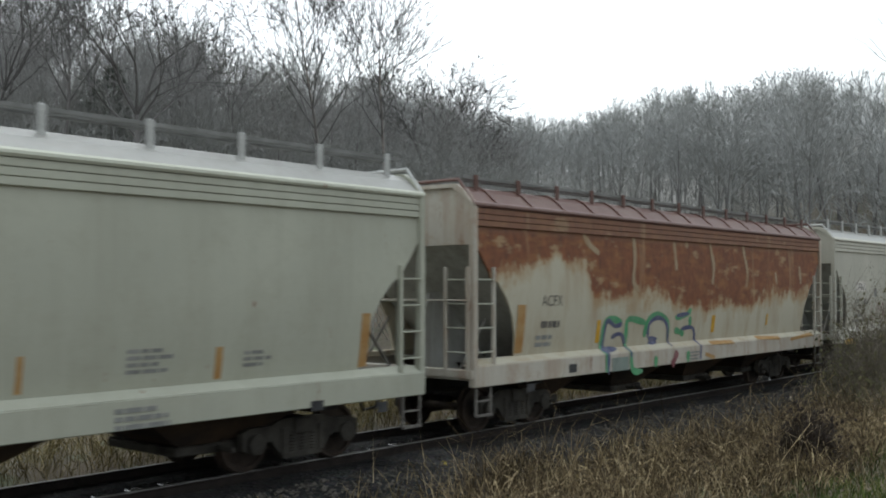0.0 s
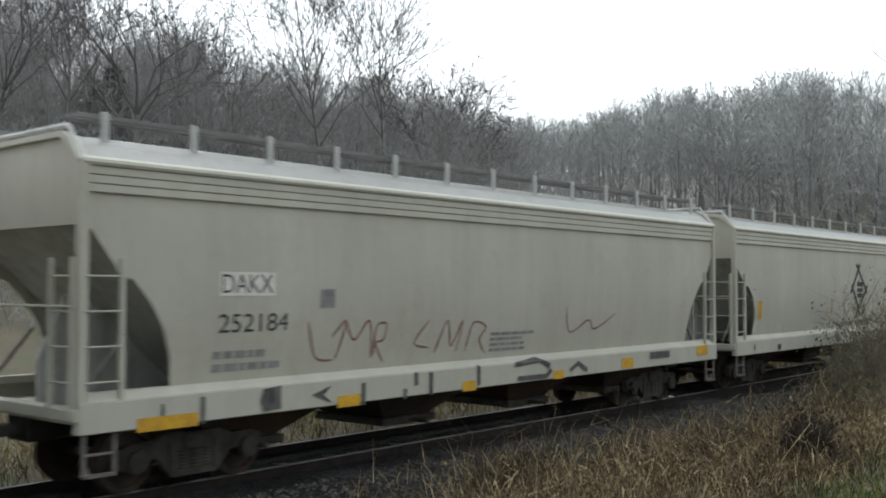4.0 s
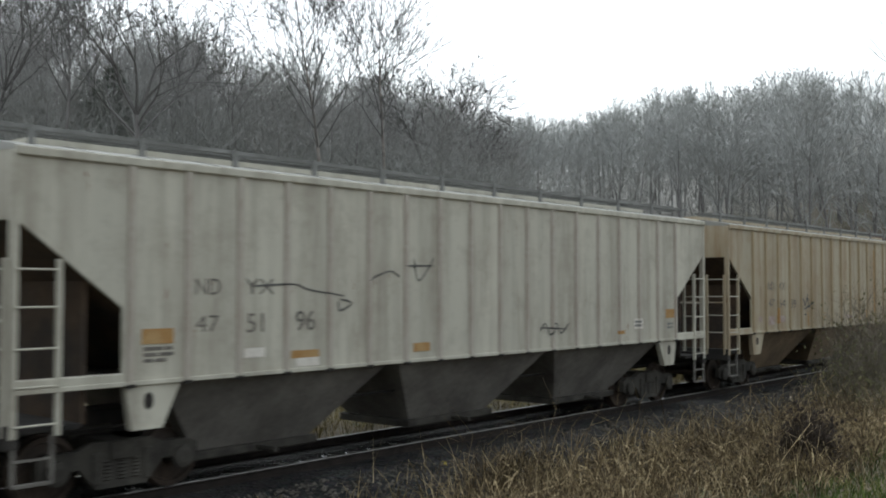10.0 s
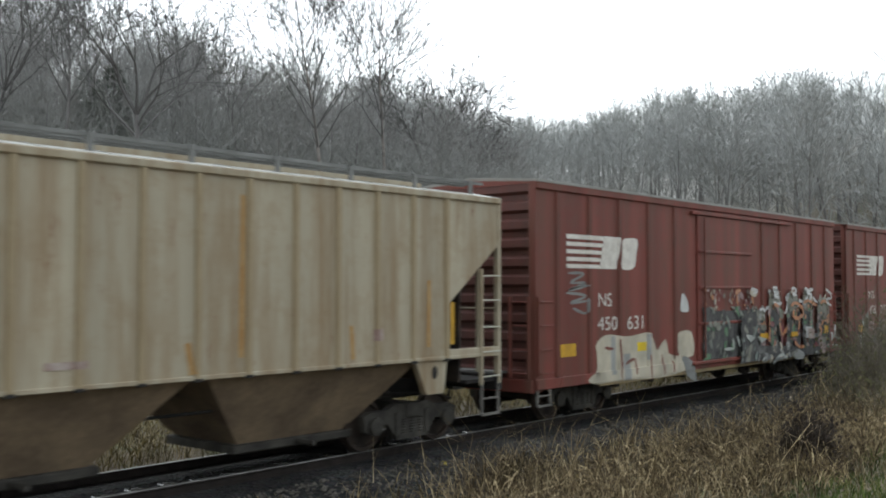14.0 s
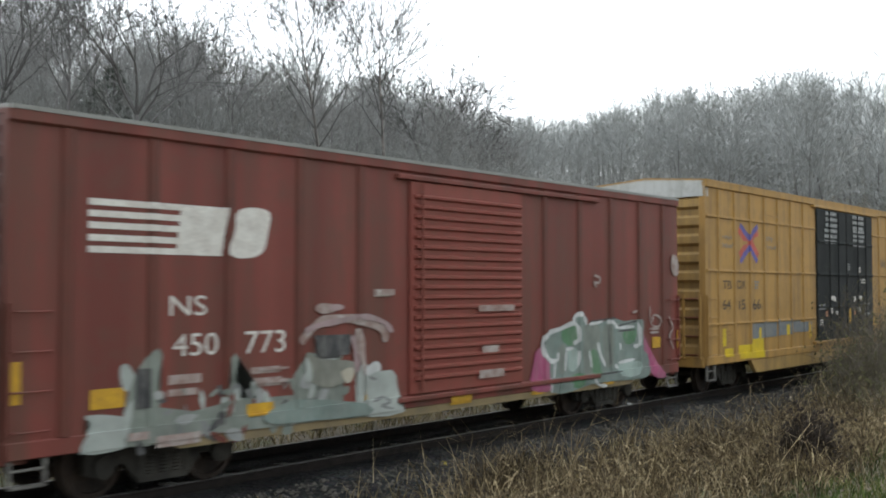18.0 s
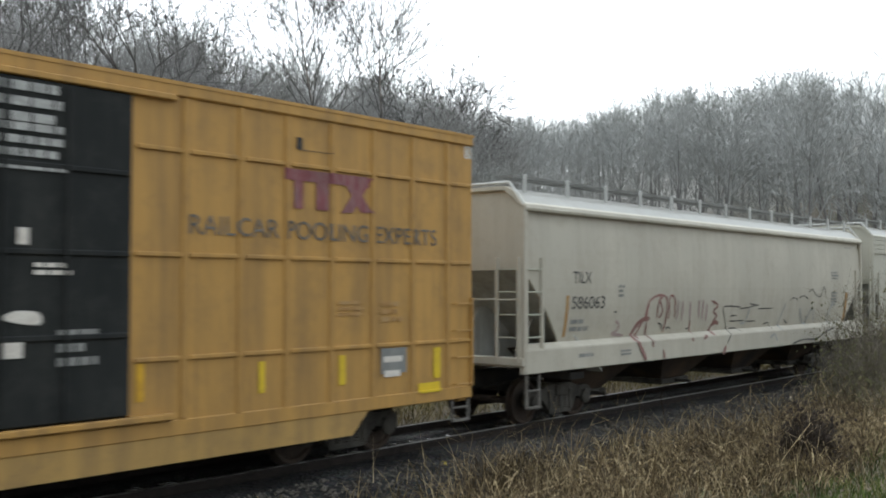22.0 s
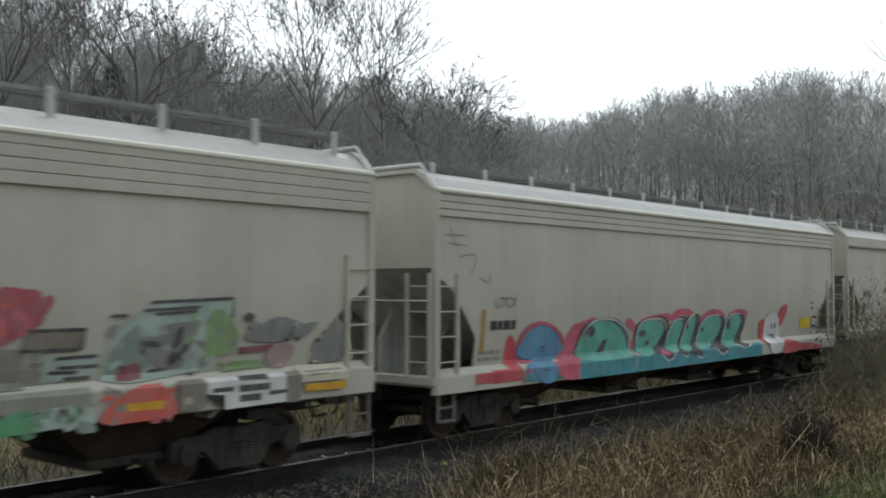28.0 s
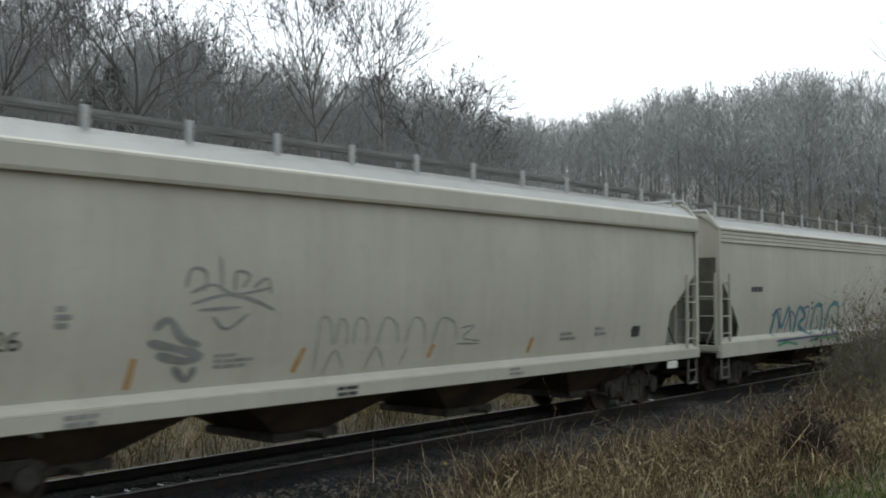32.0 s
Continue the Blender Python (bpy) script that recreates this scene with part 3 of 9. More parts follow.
                rs.append((x, z0 + r * h + pad * h, x + w, z0 + r * h + (1 - pad) * h))
                x += w + 0.03
        verts = [c for x0, z0, x1, z1 in rs for c in ((x0, z0), (x1, z0), (x1, z1), (x0, z1))]
        return tagged(self.put(name, verts, [(4 * i, 4 * i + 1, 4 * i + 2, 4 * i + 3) for i in range(len(rs))], material), kind="stuff")

    def mural(self, rng, x0, z0, x1, z1, colours, count, size):
        """A crowd of small sprayed shapes in many colours."""
        for i in range(count):
            cx, cz, r = rng.uniform(x0, x1), rng.uniform(z0, z1), size * rng.uniform(0.45, 1.3)
            n, turn, slim = rng.randrange(4, 8), rng.uniform(0, 3.14), rng.uniform(0.22, 0.75)
            pts = []
            for k in range(n):
                q, w = 6.283 * k / n, r * rng.uniform(0.5, 1.15)
                u, v = w * math.cos(q), w * slim * math.sin(q)
                pts.append((cx + u * math.cos(turn) - v * math.sin(turn), cz + 1.2 * (u * math.sin(turn) + v * math.cos(turn))))
            self.poly("graffiti", [(min(max(x, x0 - 0.1), x1 + 0.1), min(max(z, z0), z1)) for x, z in pts], colours[i % len(colours)], steps=2)
            self.lift -= 0.0002


# ---- ground, track ----
def hill(x, y):
    """Height of the land: a bank by the viewer, the ditch, the track bed, and the wooded slope beyond."""
    bank = 1.1 * (1 - min(1, max(0, (y - 1.0) / 5.5))) ** 1.5
    z = -0.55 + bank
    if y > 8.6:
        z += 0.12 * min(1, (y - 8.6) / 1.5)
    if y > 13.6:
        z += 0.36 * min(1.0, (y - 13.6) / 1.2) + 0.25 * min(1.0, max(0.0, (y - 15.5) / 6.0))
    rise = min(1.0, max(0.0, (y - 18.0) / 14.0))
    z += rise * (21.5 * math.exp(-0.5 * ((x - 138) ** 2 + (y - 48) ** 2) / 34 ** 2) + 17.0 * math.exp(-0.5 * ((x - 38) ** 2 + (y - 105) ** 2) / 40 ** 2))
    z += 1.2 * rise
    return z + 0.10 * noise.noise((x * 0.35, y * 0.35, 3.1)) + (1.1 * noise.noise((x * 0.04, y * 0.04, 7.7)) + 0.9 * noise.noise((x * 0.11, y * 0.11, 2.7)) if y > 24 else 0.0)


def build_ground():
    xs = [-3000, -1200, -500, -250, -150] + [-100 + 5 * i for i in range(10)] + [-50 + 1.5 * i for i in range(90)] + [85 + 6 * i for i in range(30)] + [270, 340, 450, 700, 1400, 3000]
    ys = [-3000, -1000, -300, -100, -40, -20, -10, -5] + [-3 + 0.6 * i for i in range(45)] + [24 + 2.5 * i for i in range(40)] + [126, 140, 160, 190, 240, 340, 600, 1200, 3000]
    verts, faces = [], []
    for y in ys:
        for x in xs:
            verts.append((x, y, hill(x, y)))
    n = len(xs)
    for j in range(len(ys) - 1):
        for i in range(n - 1):
            faces.append((j * n + i, j * n + i + 1, (j + 1) * n + i + 1, (j + 1) * n + i))
    me = quick_mesh("ground", verts, faces)
    me.shade_smooth()
    m, nn, l, b = nodes_of("soil_and_litter")
    v = mapped(nn, l, (1, 1, 1))
    big, mid, fine = noise_of(nn, l, v, 0.25, 5), noise_of(nn, l, v, 1.6, 6), noise_of(nn, l, v, 14.0, 5)
    c = mix_of(nn, l, ramp_of(nn, l, big, 0.4, 0.6), (0.115, 0.088, 0.052), (0.085, 0.070, 0.044))
    c = mix_of(nn, l, ramp_of(nn, l, mid, 0.52, 0.72), c, (0.060, 0.085, 0.028))
    c = mix_of(nn, l, 0.6, c, ramp_of(nn, l, fine, 0.3, 0.75, (0.3, 0.28, 0.25, 1), (1, 1, 1, 1)), "MULTIPLY")
    sep = nn.new("ShaderNodeSeparateXYZ")
    l.new(v, sep.inputs[0])
    far = nn.new("ShaderNodeMapRange")
    far.inputs["From Min"].default_value, far.inputs["From Max"].default_value = 30.0, 46.0
    l.new(sep.outputs[1], far.inputs["Value"])
    # leaf litter, paled with distance so that its colour carries the slope's haze
    litter = mix_of(nn, l, ramp_of(nn, l, mid, 0.35, 0.7), (0.19, 0.18, 0.165), (0.28, 0.268, 0.25))
    c = mix_of(nn, l, far.outputs[0], c, litter)
    l.new(c, b.inputs["Base Color"])
    b.inputs["Roughness"].default_value = 0.9
    bump_of(nn, l, b, fine, 0.8, 0.06)
    me.materials.append(m)
    return tagged(new("ground", me), "rough soil with leaf litter, moss and dead grass", "ground", kind="structure")


def build_track():
    track = tagged(new("track_bed", None), "single railway track on grey ballast", "railway track", kind="structure")
    track.location = (0, TRACK_Y, 0)
    # ballast prism
    g = Geo()
    prof = [(-3.6, -0.62), (-2.3, -0.26), (-1.9, -0.20), (-1.35, -0.145), (-0.22, -0.145), (-0.10, -0.20), (0.10, -0.20), (0.22, -0.145), (1.35, -0.145), (1.7, -0.20), (1.95, -0.26), (2.6, -0.7), (2.6, -1.2), (-3.6, -1.2)]
    g.sweep(prof, -150, 420, 40)
    m, nn, l, b = nodes_of("shaded_ballast_bed")
    v = mapped(nn, l, (1, 1, 1))
    vor = nn.new("ShaderNodeTexVoronoi")
    vor.inputs["Scale"].default_value = 16.0
    l.new(v, vor.inputs["Vector"])
    # near-black stone tones: the train's shade on the bed is painted in
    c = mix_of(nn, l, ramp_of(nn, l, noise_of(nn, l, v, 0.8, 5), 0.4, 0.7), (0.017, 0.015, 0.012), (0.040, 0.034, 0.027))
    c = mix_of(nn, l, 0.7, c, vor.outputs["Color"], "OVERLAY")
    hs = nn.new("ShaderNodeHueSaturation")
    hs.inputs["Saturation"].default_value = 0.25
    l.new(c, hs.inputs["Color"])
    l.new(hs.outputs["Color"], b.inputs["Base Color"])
    b.inputs["Roughness"].default_value, b.inputs["Specular IOR Level"].default_value = 0.95, 0.12
    bump_of(nn, l, b, vor.outputs["Distance"], 1.0, 0.04)
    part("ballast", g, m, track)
    # rails
    for s in (-1, 1):
        y = s * 0.755
        g = Geo()
        g.sweep([(y - 0.07, -0.17), (y + 0.07, -0.17), (y + 0.07, -0.155), (y + 0.012, -0.13), (y + 0.012, -0.045), (y + 0.034, -0.035), (y + 0.034, -0.012), (y - 0.034, -0.012), (y - 0.034, -0.035), (y - 0.012, -0.045), (y - 0.012, -0.13), (y - 0.07, -0.155)], -150, 420, 60)
        rail = part("rail", g, "rail", track)
        h = Geo()
        h.sweep([(y - 0.034, -0.012), (y + 0.034, -0.012), (y + 0.028, -0.002), (y + 0.02, 0.0), (y - 0.02, 0.0), (y - 0.028, -0.002)], -150, 420, 60)
        part("rail_head", h, "rail_head", rail, "worn shiny running surface")
    # sleepers: the nearest one by one, the rest joined
    rng = random.Random(4)
    shapes = []
    for k in range(3):
        g = Geo()
        g.box(-0.115, 0.115, -1.3, 1.3, -0.35, -0.168, 0.012)
        shapes.append(g.mesh("sleeper"))
        shapes[-1].materials.append(M["tie"])
    far = Geo()
    for i in range(-60, 520):
        x = i * 0.533
        if -5 < x < 62:
            ob = part("sleeper", shapes[i % 3], "tie", track)
            ob.location = (x + rng.uniform(-0.02, 0.02), rng.uniform(-0.03, 0.03), rng.uniform(-0.012, 0.004))
            ob.rotation_euler = (0, 0, rng.uniform(-0.01, 0.01))
        else:
            far.box(x - 0.115, x + 0.115, -1.3, 1.3, -0.35, -0.168)
    tagged(part("sleepers_beyond", far, "tie", track), kind="stuff")
    # loose stones
    verts, faces = [], []
    for _ in range(17000):
        x = rng.uniform(2, 48) if rng.random() < 0.8 else rng.uniform(-20, 90)
        y = rng.uniform(-4.3, -1.5)
        if y > -1.9:
            zz = -0.20 + (y + 1.9) * 0.1
        elif y > -2.3:
            zz = -0.20 - (-1.9 - y) * 0.15
        else:
            zz = -0.26 - (-2.3 - y) * 0.277
        r = rng.uniform(0.018, 0.042)
        k = len(verts)
        a = rng.uniform(0, 6.28)
        for dx, dy, dz in ((1, 0, 0), (0, 1, 0), (-1, 0, 0), (0, -1, 0), (0, 0, 1), (0, 0, -1)):
            q = r * rng.uniform(0.7, 1.4)
            verts.append((x + q * (dx * math.cos(a) - dy * math.sin(a)), y + q * (dx * math.sin(a) + dy * math.cos(a)), zz + 0.3 * r + 0.7 * q * dz))
        faces += [(k, k + 1, k + 4), (k + 1, k + 2, k + 4), (k + 2, k + 3, k + 4), (k + 3, k, k + 4), (k + 1, k, k + 5), (k + 2, k + 1, k + 5), (k + 3, k + 2, k + 5), (k, k + 3, k + 5)]
    me = quick_mesh("ballast_stones", verts, faces)
    tagged(part("ballast_stones", me, "stone", track), kind="stuff")
    return track


build_ground()
build_track()


# ---- freight cars ----
# A car's own x runs from its leading end (0) to its trailing end, y = 0 is the track's centre line, the near side has negative y.
WHEEL_R = 0.43
WHEELSETS = []   # (wheelset, x of its axle in the train)
CARS = []        # (car, x of its leading end in the train)
SHARED = {}


def shared(key, build, smooth=False):
    if key not in SHARED:
        SHARED[key] = build().mesh(key, smooth)
    return SHARED[key]


def wheelset_geo():
    g = Geo()
    for s in (-1, 1):
        y = s * 0.755
        g.lathe([(y - s * 0.09, 0.0), (y - s * 0.09, 0.12), (y - s * 0.02, 0.14), (y - s * 0.0, 0.34), (y - s * 0.07, 0.355), (y - s * 0.075, 0.46), (y - s * 0.045, 0.455), (y - s * 0.035, WHEEL_R), (y + s * 0.06, WHEEL_R - 0.005), (y + s * 0.065, 0.36), (y + s * 0.02, 0.34), (y + s * 0.045, 0.14), (y + s * 0.10, 0.12), (y + s * 0.10, 0.0)], 28)
    g.lathe([(-1.02, 0.0), (-1.02, 0.075), (1.02, 0.075), (1.02, 0.0)], 12)
    return g


def side_frame_geo(s):
    g = Geo()
    y0, y1 = (-1.06, -0.94) if s < 0 else (0.94, 1.06)
    out = [(-1.13, 0.36), (-1.13, 0.60), (-0.98, 0.66), (-0.62, 0.66), (-0.42, 0.74), (0.42, 0.74), (0.62, 0.66), (0.98, 0.66), (1.13, 0.60), (1.13, 0.36), (0.98, 0.30), (0.78, 0.42), (0.60, 0.44), (0.36, 0.16), (-0.36, 0.16), (-0.60, 0.44), (-0.78, 0.42), (-0.98, 0.30)]
    g.plate(out, y0, y1)
    e = -1 if s < 0 else 1
    for x in (-0.89, 0.89):
        ring = Geo().lathe([(0, 0.0), (0, 0.15), (0.07, 0.15), (0.09, 0.08), (0.09, 0.0)], 14)
        g.add([(a + x, 1.05 * e + b * e, c + WHEEL_R) for a, b, c in ring.v], ring.f)
    for x in (-0.2, 0.0, 0.2):
        for k in range(6):
            ring = Geo().lathe([(0, 0.055), (0.02, 0.075), (0.04, 0.055)], 10)
            g.add([(a + x, 1.03 * e + c * 0.8, 0.25 + k * 0.045 + b) for a, b, c in ring.v], ring.f)
    g.box(-0.42, -0.30, min(1.06 * e, 1.09 * e), max(1.06 * e, 1.09 * e), 0.22, 0.62, 0.01)
    g.box(0.30, 0.42, min(1.06 * e, 1.09 * e), max(1.06 * e, 1.09 * e), 0.22, 0.62, 0.01)
    return g


def add_truck(car, x, train_x):
    t = part("truck", shared("bolster", lambda: Geo().box(-0.18, 0.18, -1.1, 1.1, 0.50, 0.74, 0.02).box(-0.3, 0.3, -0.3, 0.3, 0.70, 0.86, 0.02)), "truck", car, "four-wheel cast steel truck", at=(x, 0, 0))
    for s in (-1, 1):
        part("side_frame", shared("side_frame%d" % s, lambda s=s: side_frame_geo(s)), "truck", t)
    for dx in (-0.89, 0.89):
        w = part("wheelset", shared("wheelset", wheelset_geo), "wheel", t, at=(dx, 0, WHEEL_R))
        WHEELSETS.append((w, train_x + x + dx))
    part("brake_beam", shared("brake_beam", lambda: Geo().tube([(-0.42, -0.8, 0.36), (-0.42, 0.8, 0.36)], 0.035).tube([(0.42, -0.8, 0.36), (0.42, 0.8, 0.36)], 0.035)), "under", t)


def coupler_geo(e):
    g = Geo()
    g.box(min(0.4 * e, -0.42 * e), max(0.4 * e, -0.42 * e), -0.08, 0.08, 0.80, 0.96, 0.02)
    g.plate([(-0.40 * e, 0.74), (-0.68 * e, 0.72), (-0.70 * e, 1.04), (-0.40 * e, 1.02)], -0.17, 0.02)
    g.plate([(-0.44 * e, 0.76), (-0.62 * e, 0.76), (-0.62 * e, 1.0), (-0.44 * e, 1.0)], 0.02, 0.15)
    g.tube([(-0.35 * e, 0.2, 0.8), (-0.5 * e, 0.22, 0.5), (-0.66 * e, 0.1, 0.55)], 0.03)
    return g


def ladder(car, material, x0, x1, y, zs, ztop, zbot, posts=(True, True)):
    """A ladder on the side of the car, from stile x0 to stile x1, with a rung at each height of zs."""
    g = Geo()
    for x, on in ((x0, posts[0]), (x1, posts[1])):
        if on:
            g.box(x - 0.03, x + 0.03, y - 0.035, y + 0.035, zbot, ztop, 0.008)
    lad = part("ladder", g, material, car)
    for z in zs:
        part("rung", shared("rung%.2f" % (x1 - x0), lambda: Geo().tube([(x0 - x0, 0, 0), (x1 - x0, 0, 0)], 0.014, 6)), material, lad, at=(x0, y - 0.02, z))
    return lad


def end_ladder(car, material, x, y0, y1, zs, ztop, zbot):
    g = Geo()
    for y in (y0, y1):
        g.box(x - 0.03, x + 0.03, y - 0.03, y + 0.03, zbot, ztop, 0.008)
    lad = part("ladder", g, material, car)
    for z in zs:
        part("rung", shared("end_rung%.2f" % (y1 - y0), lambda: Geo().tube([(0, 0, 0), (0, y1 - y0, 0)], 0.014, 6)), material, lad, at=(x, y0, z))


def sill_step(car, x0, x1, y, ztop, zbot):
    g = Geo()
    for x in (x0, x1):
        g.box(x - 0.02, x + 0.02, y - 0.02, y + 0.02, zbot, ztop)
    g.box(x0, x1, y - 0.05, y + 0.03, zbot - 0.02, zbot + 0.015)
    g.box(x0, x1, y - 0.03, y + 0.02, (zbot + ztop) / 2 - 0.01, (zbot + ztop) / 2 + 0.015)
    part("sill_step", g, "grimy", car)


def running_gear(car, length, train_x, inset=2.05, stub=0.0):
    add_truck(car, inset, train_x)
    add_truck(car, length - inset, train_x)
    for x, e in ((0.0, 1), (length, -1)):
        part("coupler", shared("coupler%d" % e, lambda e=e: coupler_geo(e)), "truck", car, at=(x, 0, 0))
    for a, b in ((0.1, stub), (length - stub, length - 0.1)) if stub else ((0.1, length - 0.1),):
        part("center_sill", Geo().box(a, b, -0.28, 0.28, 0.72, 1.05, 0.02), "under", car)
    high = 0.95 if stub else 0.71
    part("brake_pipe", Geo().tube([(0.3, -0.5, 0.78), (length * 0.2, -0.9, high), (length * 0.8, -0.9, high), (length - 0.3, -0.5, 0.78)], 0.025), "under", car)


def start_car(name, label, category, train_x):
    car = root(name, label, category, "freight cars of the train")
    car.location = (train_x - travel(0), TRACK_Y, 0)
    CARS.append((car, train_x))
    return car


def grate(x0, x1, y0, y1, z):
    """An open walkway: two edge bars, thin slats across."""
    g = Geo()
    g.box(x0, x1, y0, y0 + 0.035, z - 0.05, z)
    g.box(x0, x1, y1 - 0.035, y1, z - 0.05, z)
    g.box(x0, x1, (y0 + y1) / 2 - 0.012, (y0 + y1) / 2 + 0.012, z - 0.03, z)
    n = int((x1 - x0) / 0.085)
    for i in range(n):
        x = x0 + (i + 0.5) * (x1 - x0) / n
        g.box(x - 0.012, x + 0.012, y0 + 0.035, y1 - 0.035, z - 0.03, z - 0.004)
    return g


def hopper_car(train_x, L, label, paint_key, cut, eave=4.18, sill=(0.95, 1.40), band="ribs", band_bottom=3.80, roof_key=None, walk_y=(-1.28, -0.86), walk_z=4.80, brackets=13, bays=4, slope_key="slope", roof_ribs=0, bulge=0.05, plate_top=3.42, end_key=None):
    """A smooth-sided covered hopper car. cut: outline (x, z) of the side sheet's cut-away lower corner, from the top down, from the car's end."""
    car = start_car("hopper_car", label, "freight car", train_x)
    hw = 1.66
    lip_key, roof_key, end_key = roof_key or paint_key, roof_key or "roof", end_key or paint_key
    zs0, zs1 = sill[0], sill[1] - 0.07
    mid = 0.5 * (zs1 + eave)

    def side_y(z):
        u = (z - mid) / (0.5 * (eave - zs1))
        return -(hw - 0.02 - (bulge if u > 0 else bulge + 0.09) * u * u)

    def skin_y(x, z):
        if z < zs1 - 0.02:
            return -hw - 0.045
        if z < zs1 + 0.09:
            return min(side_y(max(z, zs1)), -hw - 0.045 + 0.16 * (z - zs1 + 0.02) / 0.11)
        return side_y(min(z, eave))
    # side sheets, cut back at both ends
    zl = sorted({zs1, eave, *[z for _, z in cut]} | {zs1 + (eave - zs1) * i / 14 for i in range(15)})

    def edge(z):
        if z >= cut[0][1]:
            return 0.0
        for (xa, za), (xb, zb) in zip(cut, cut[1:]):
            if zb <= z <= za and za > zb:
                return xa + (xb - xa) * (za - z) / (za - zb)
        return cut[-1][0]
    for s in (1, -1):
        verts, faces = [], []
        nx = 10
        for inner in (0, 1):
            for z in zl:
                e = edge(z)
                for i in range(nx + 1):
                    verts.append((e + (L - 2 * e) * i / nx, s * (side_y(z) + 0.04 * inner), z))
        nz, w = len(zl), nx + 1
        for inner in (0, 1):
            o = inner * nz * w
            faces += [(o + j * w + i, o + j * w + i + 1, o + (j + 1) * w + i + 1, o + (j + 1) * w + i) for j in range(nz - 1) for i in range(nx)]
        o = nz * w
        for j in range(nz - 1):
            for i in (0, nx):
                faces.append((j * w + i, (j + 1) * w + i, o + (j + 1) * w + i, o + j * w + i))
        for i in range(nx):
            for j in (0, nz - 1):
                faces.append((j * w + i, j * w + i + 1, o + j * w + i + 1, o + j * w + i))
        part("side_sheet", Geo().add(verts, faces), paint_key, car)
        # sill with its top flange
        part("side_sill", Geo().box(0.0, L, *sorted((s * -(hw + 0.04), s * -(hw - 0.10))), zs0, zs1 - 0.02, 0.012).box(0.0, L, *sorted((s * -(hw + 0.03), s * -(hw - 0.25))), zs1 - 0.02, zs1, 0.008), end_key, car)
        part("sill_flange", Geo().sweep([(s * -(hw + 0.041), zs1 - 0.024), (s * -(hw - 0.119), zs1 + 0.09), (s * -(hw - 0.24), zs1 + 0.09), (s * -(hw - 0.24), zs1 - 0.024)], 0.12, L - 0.12), paint_key, car)
        # bands under the eave
        yb = s * -(hw - 0.03)
        if band == "ribs":
            for k in range(3):
                h = (eave - 0.06 - band_bottom) / 3
                z0 = band_bottom + h * k
                part("top_band", Geo().sweep([(yb + s * 0.05, z0 + 0.003), (yb - s * 0.022, z0 + 0.004), (yb - s * 0.03, z0 + 0.014), (yb - s * 0.022, z0 + h - 0.004), (yb + s * 0.05, z0 + h - 0.003)], 0.0, L), paint_key, car)
        elif band == "deep":
            for k in range(4):
                z0 = band_bottom + (eave - band_bottom) * k / 4
                h = (eave - band_bottom) / 4
                part("top_band", Geo().box(0.0, L, *sorted((yb - s * 0.045, yb + s * 0.04)), z0 + 0.004, z0 + h - 0.003, 0.008), paint_key, car)
        else:
            part("top_band", Geo().sweep([(yb + s * 0.05, band_bottom), (yb - s * 0.06, band_bottom), (yb - s * 0.075, band_bottom + 0.05), (yb - s * 0.06, eave - 0.02), (yb + s * 0.05, eave)], 0.0, L), paint_key, car)
        part("eave_lip", Geo().sweep([(yb + s * 0.06, eave - 0.06), (yb - s * 0.045, eave - 0.055), (yb - s * 0.062, eave - 0.02), (yb - s * 0.045, eave + 0.02), (yb + s * 0.01, eave + 0.055), (yb + s * 0.08, eave + 0.06)], 0.0, L), lip_key, car)
    # roof: sloped shoulders and a low crown, thick edge
    e = hw - 0.05
    outer = [(-e - 0.03, eave - 0.03), (-e - 0.03, eave + 0.02), (-1.42, eave + 0.22), (-1.22, eave + 0.33), (-0.7, eave + 0.37), (0, eave + 0.39)]
    outer += [(-y, z) for y, z in outer[-2::-1]]
    inner = [(y * 0.97, z - 0.05) for y, z in outer[::-1]]
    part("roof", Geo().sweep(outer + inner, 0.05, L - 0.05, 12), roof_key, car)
    for k in range(roof_ribs):
        x = 0.7 + (L - 1.4) * k / (roof_ribs - 1)
        part("roof_rib", shared("roof_rib%.2f" % eave, lambda: Geo().sweep([(y * 1.004, z + 0.03) for y, z in outer[1:-1]] + [(y, z - 0.01) for y, z in outer[-2:0:-1]], -0.03, 0.03)), roof_key, car, at=(x, 0, 0))
    part("hatch", Geo().sweep([(-0.34, eave + 0.30), (-0.34, eave + 0.46), (-0.2, eave + 0.50), (0.2, eave + 0.50), (0.34, eave + 0.46), (0.34, eave + 0.30)], 0.9, L - 0.9), roof_key, car, "long trough hatch")
    # walkways on brackets
    for s in (1, -1):
        y0, y1 = sorted((s * walk_y[0], s * walk_y[1]))
        deck = part("roof_walk", grate(0.15, L - 0.15, y0, y1, walk_z), "grating", car)
        for i in range(brackets):
            x = 0.5 + (L - 1.0) * i / (brackets - 1)
            yy = s * (walk_y[0] - 0.022)
            part("bracket", shared("bracket%.2f%.2f%d" % (eave, walk_z, s), lambda: Geo().box(-0.055, 0.055, min(yy - 0.02, yy + 0.02), max(yy - 0.02, yy + 0.02), eave + 0.19, walk_z + 0.03, 0.008)), "galv" if roof_key != "rust_roof" else roof_key, deck, at=(x, 0, 0))
    # ends: upper sheet, gable, sloping floor sheet, posts, ladders, platform
    for x, d in ((0.0, 1), (L, -1)):
        poly = [(-hw + 0.04, plate_top), (-hw + 0.04, eave), (-1.42, eave + 0.22), (-1.22, eave + 0.31), (1.22, eave + 0.31), (1.42, eave + 0.22), (hw - 0.04, eave), (hw - 0.04, plate_top)]
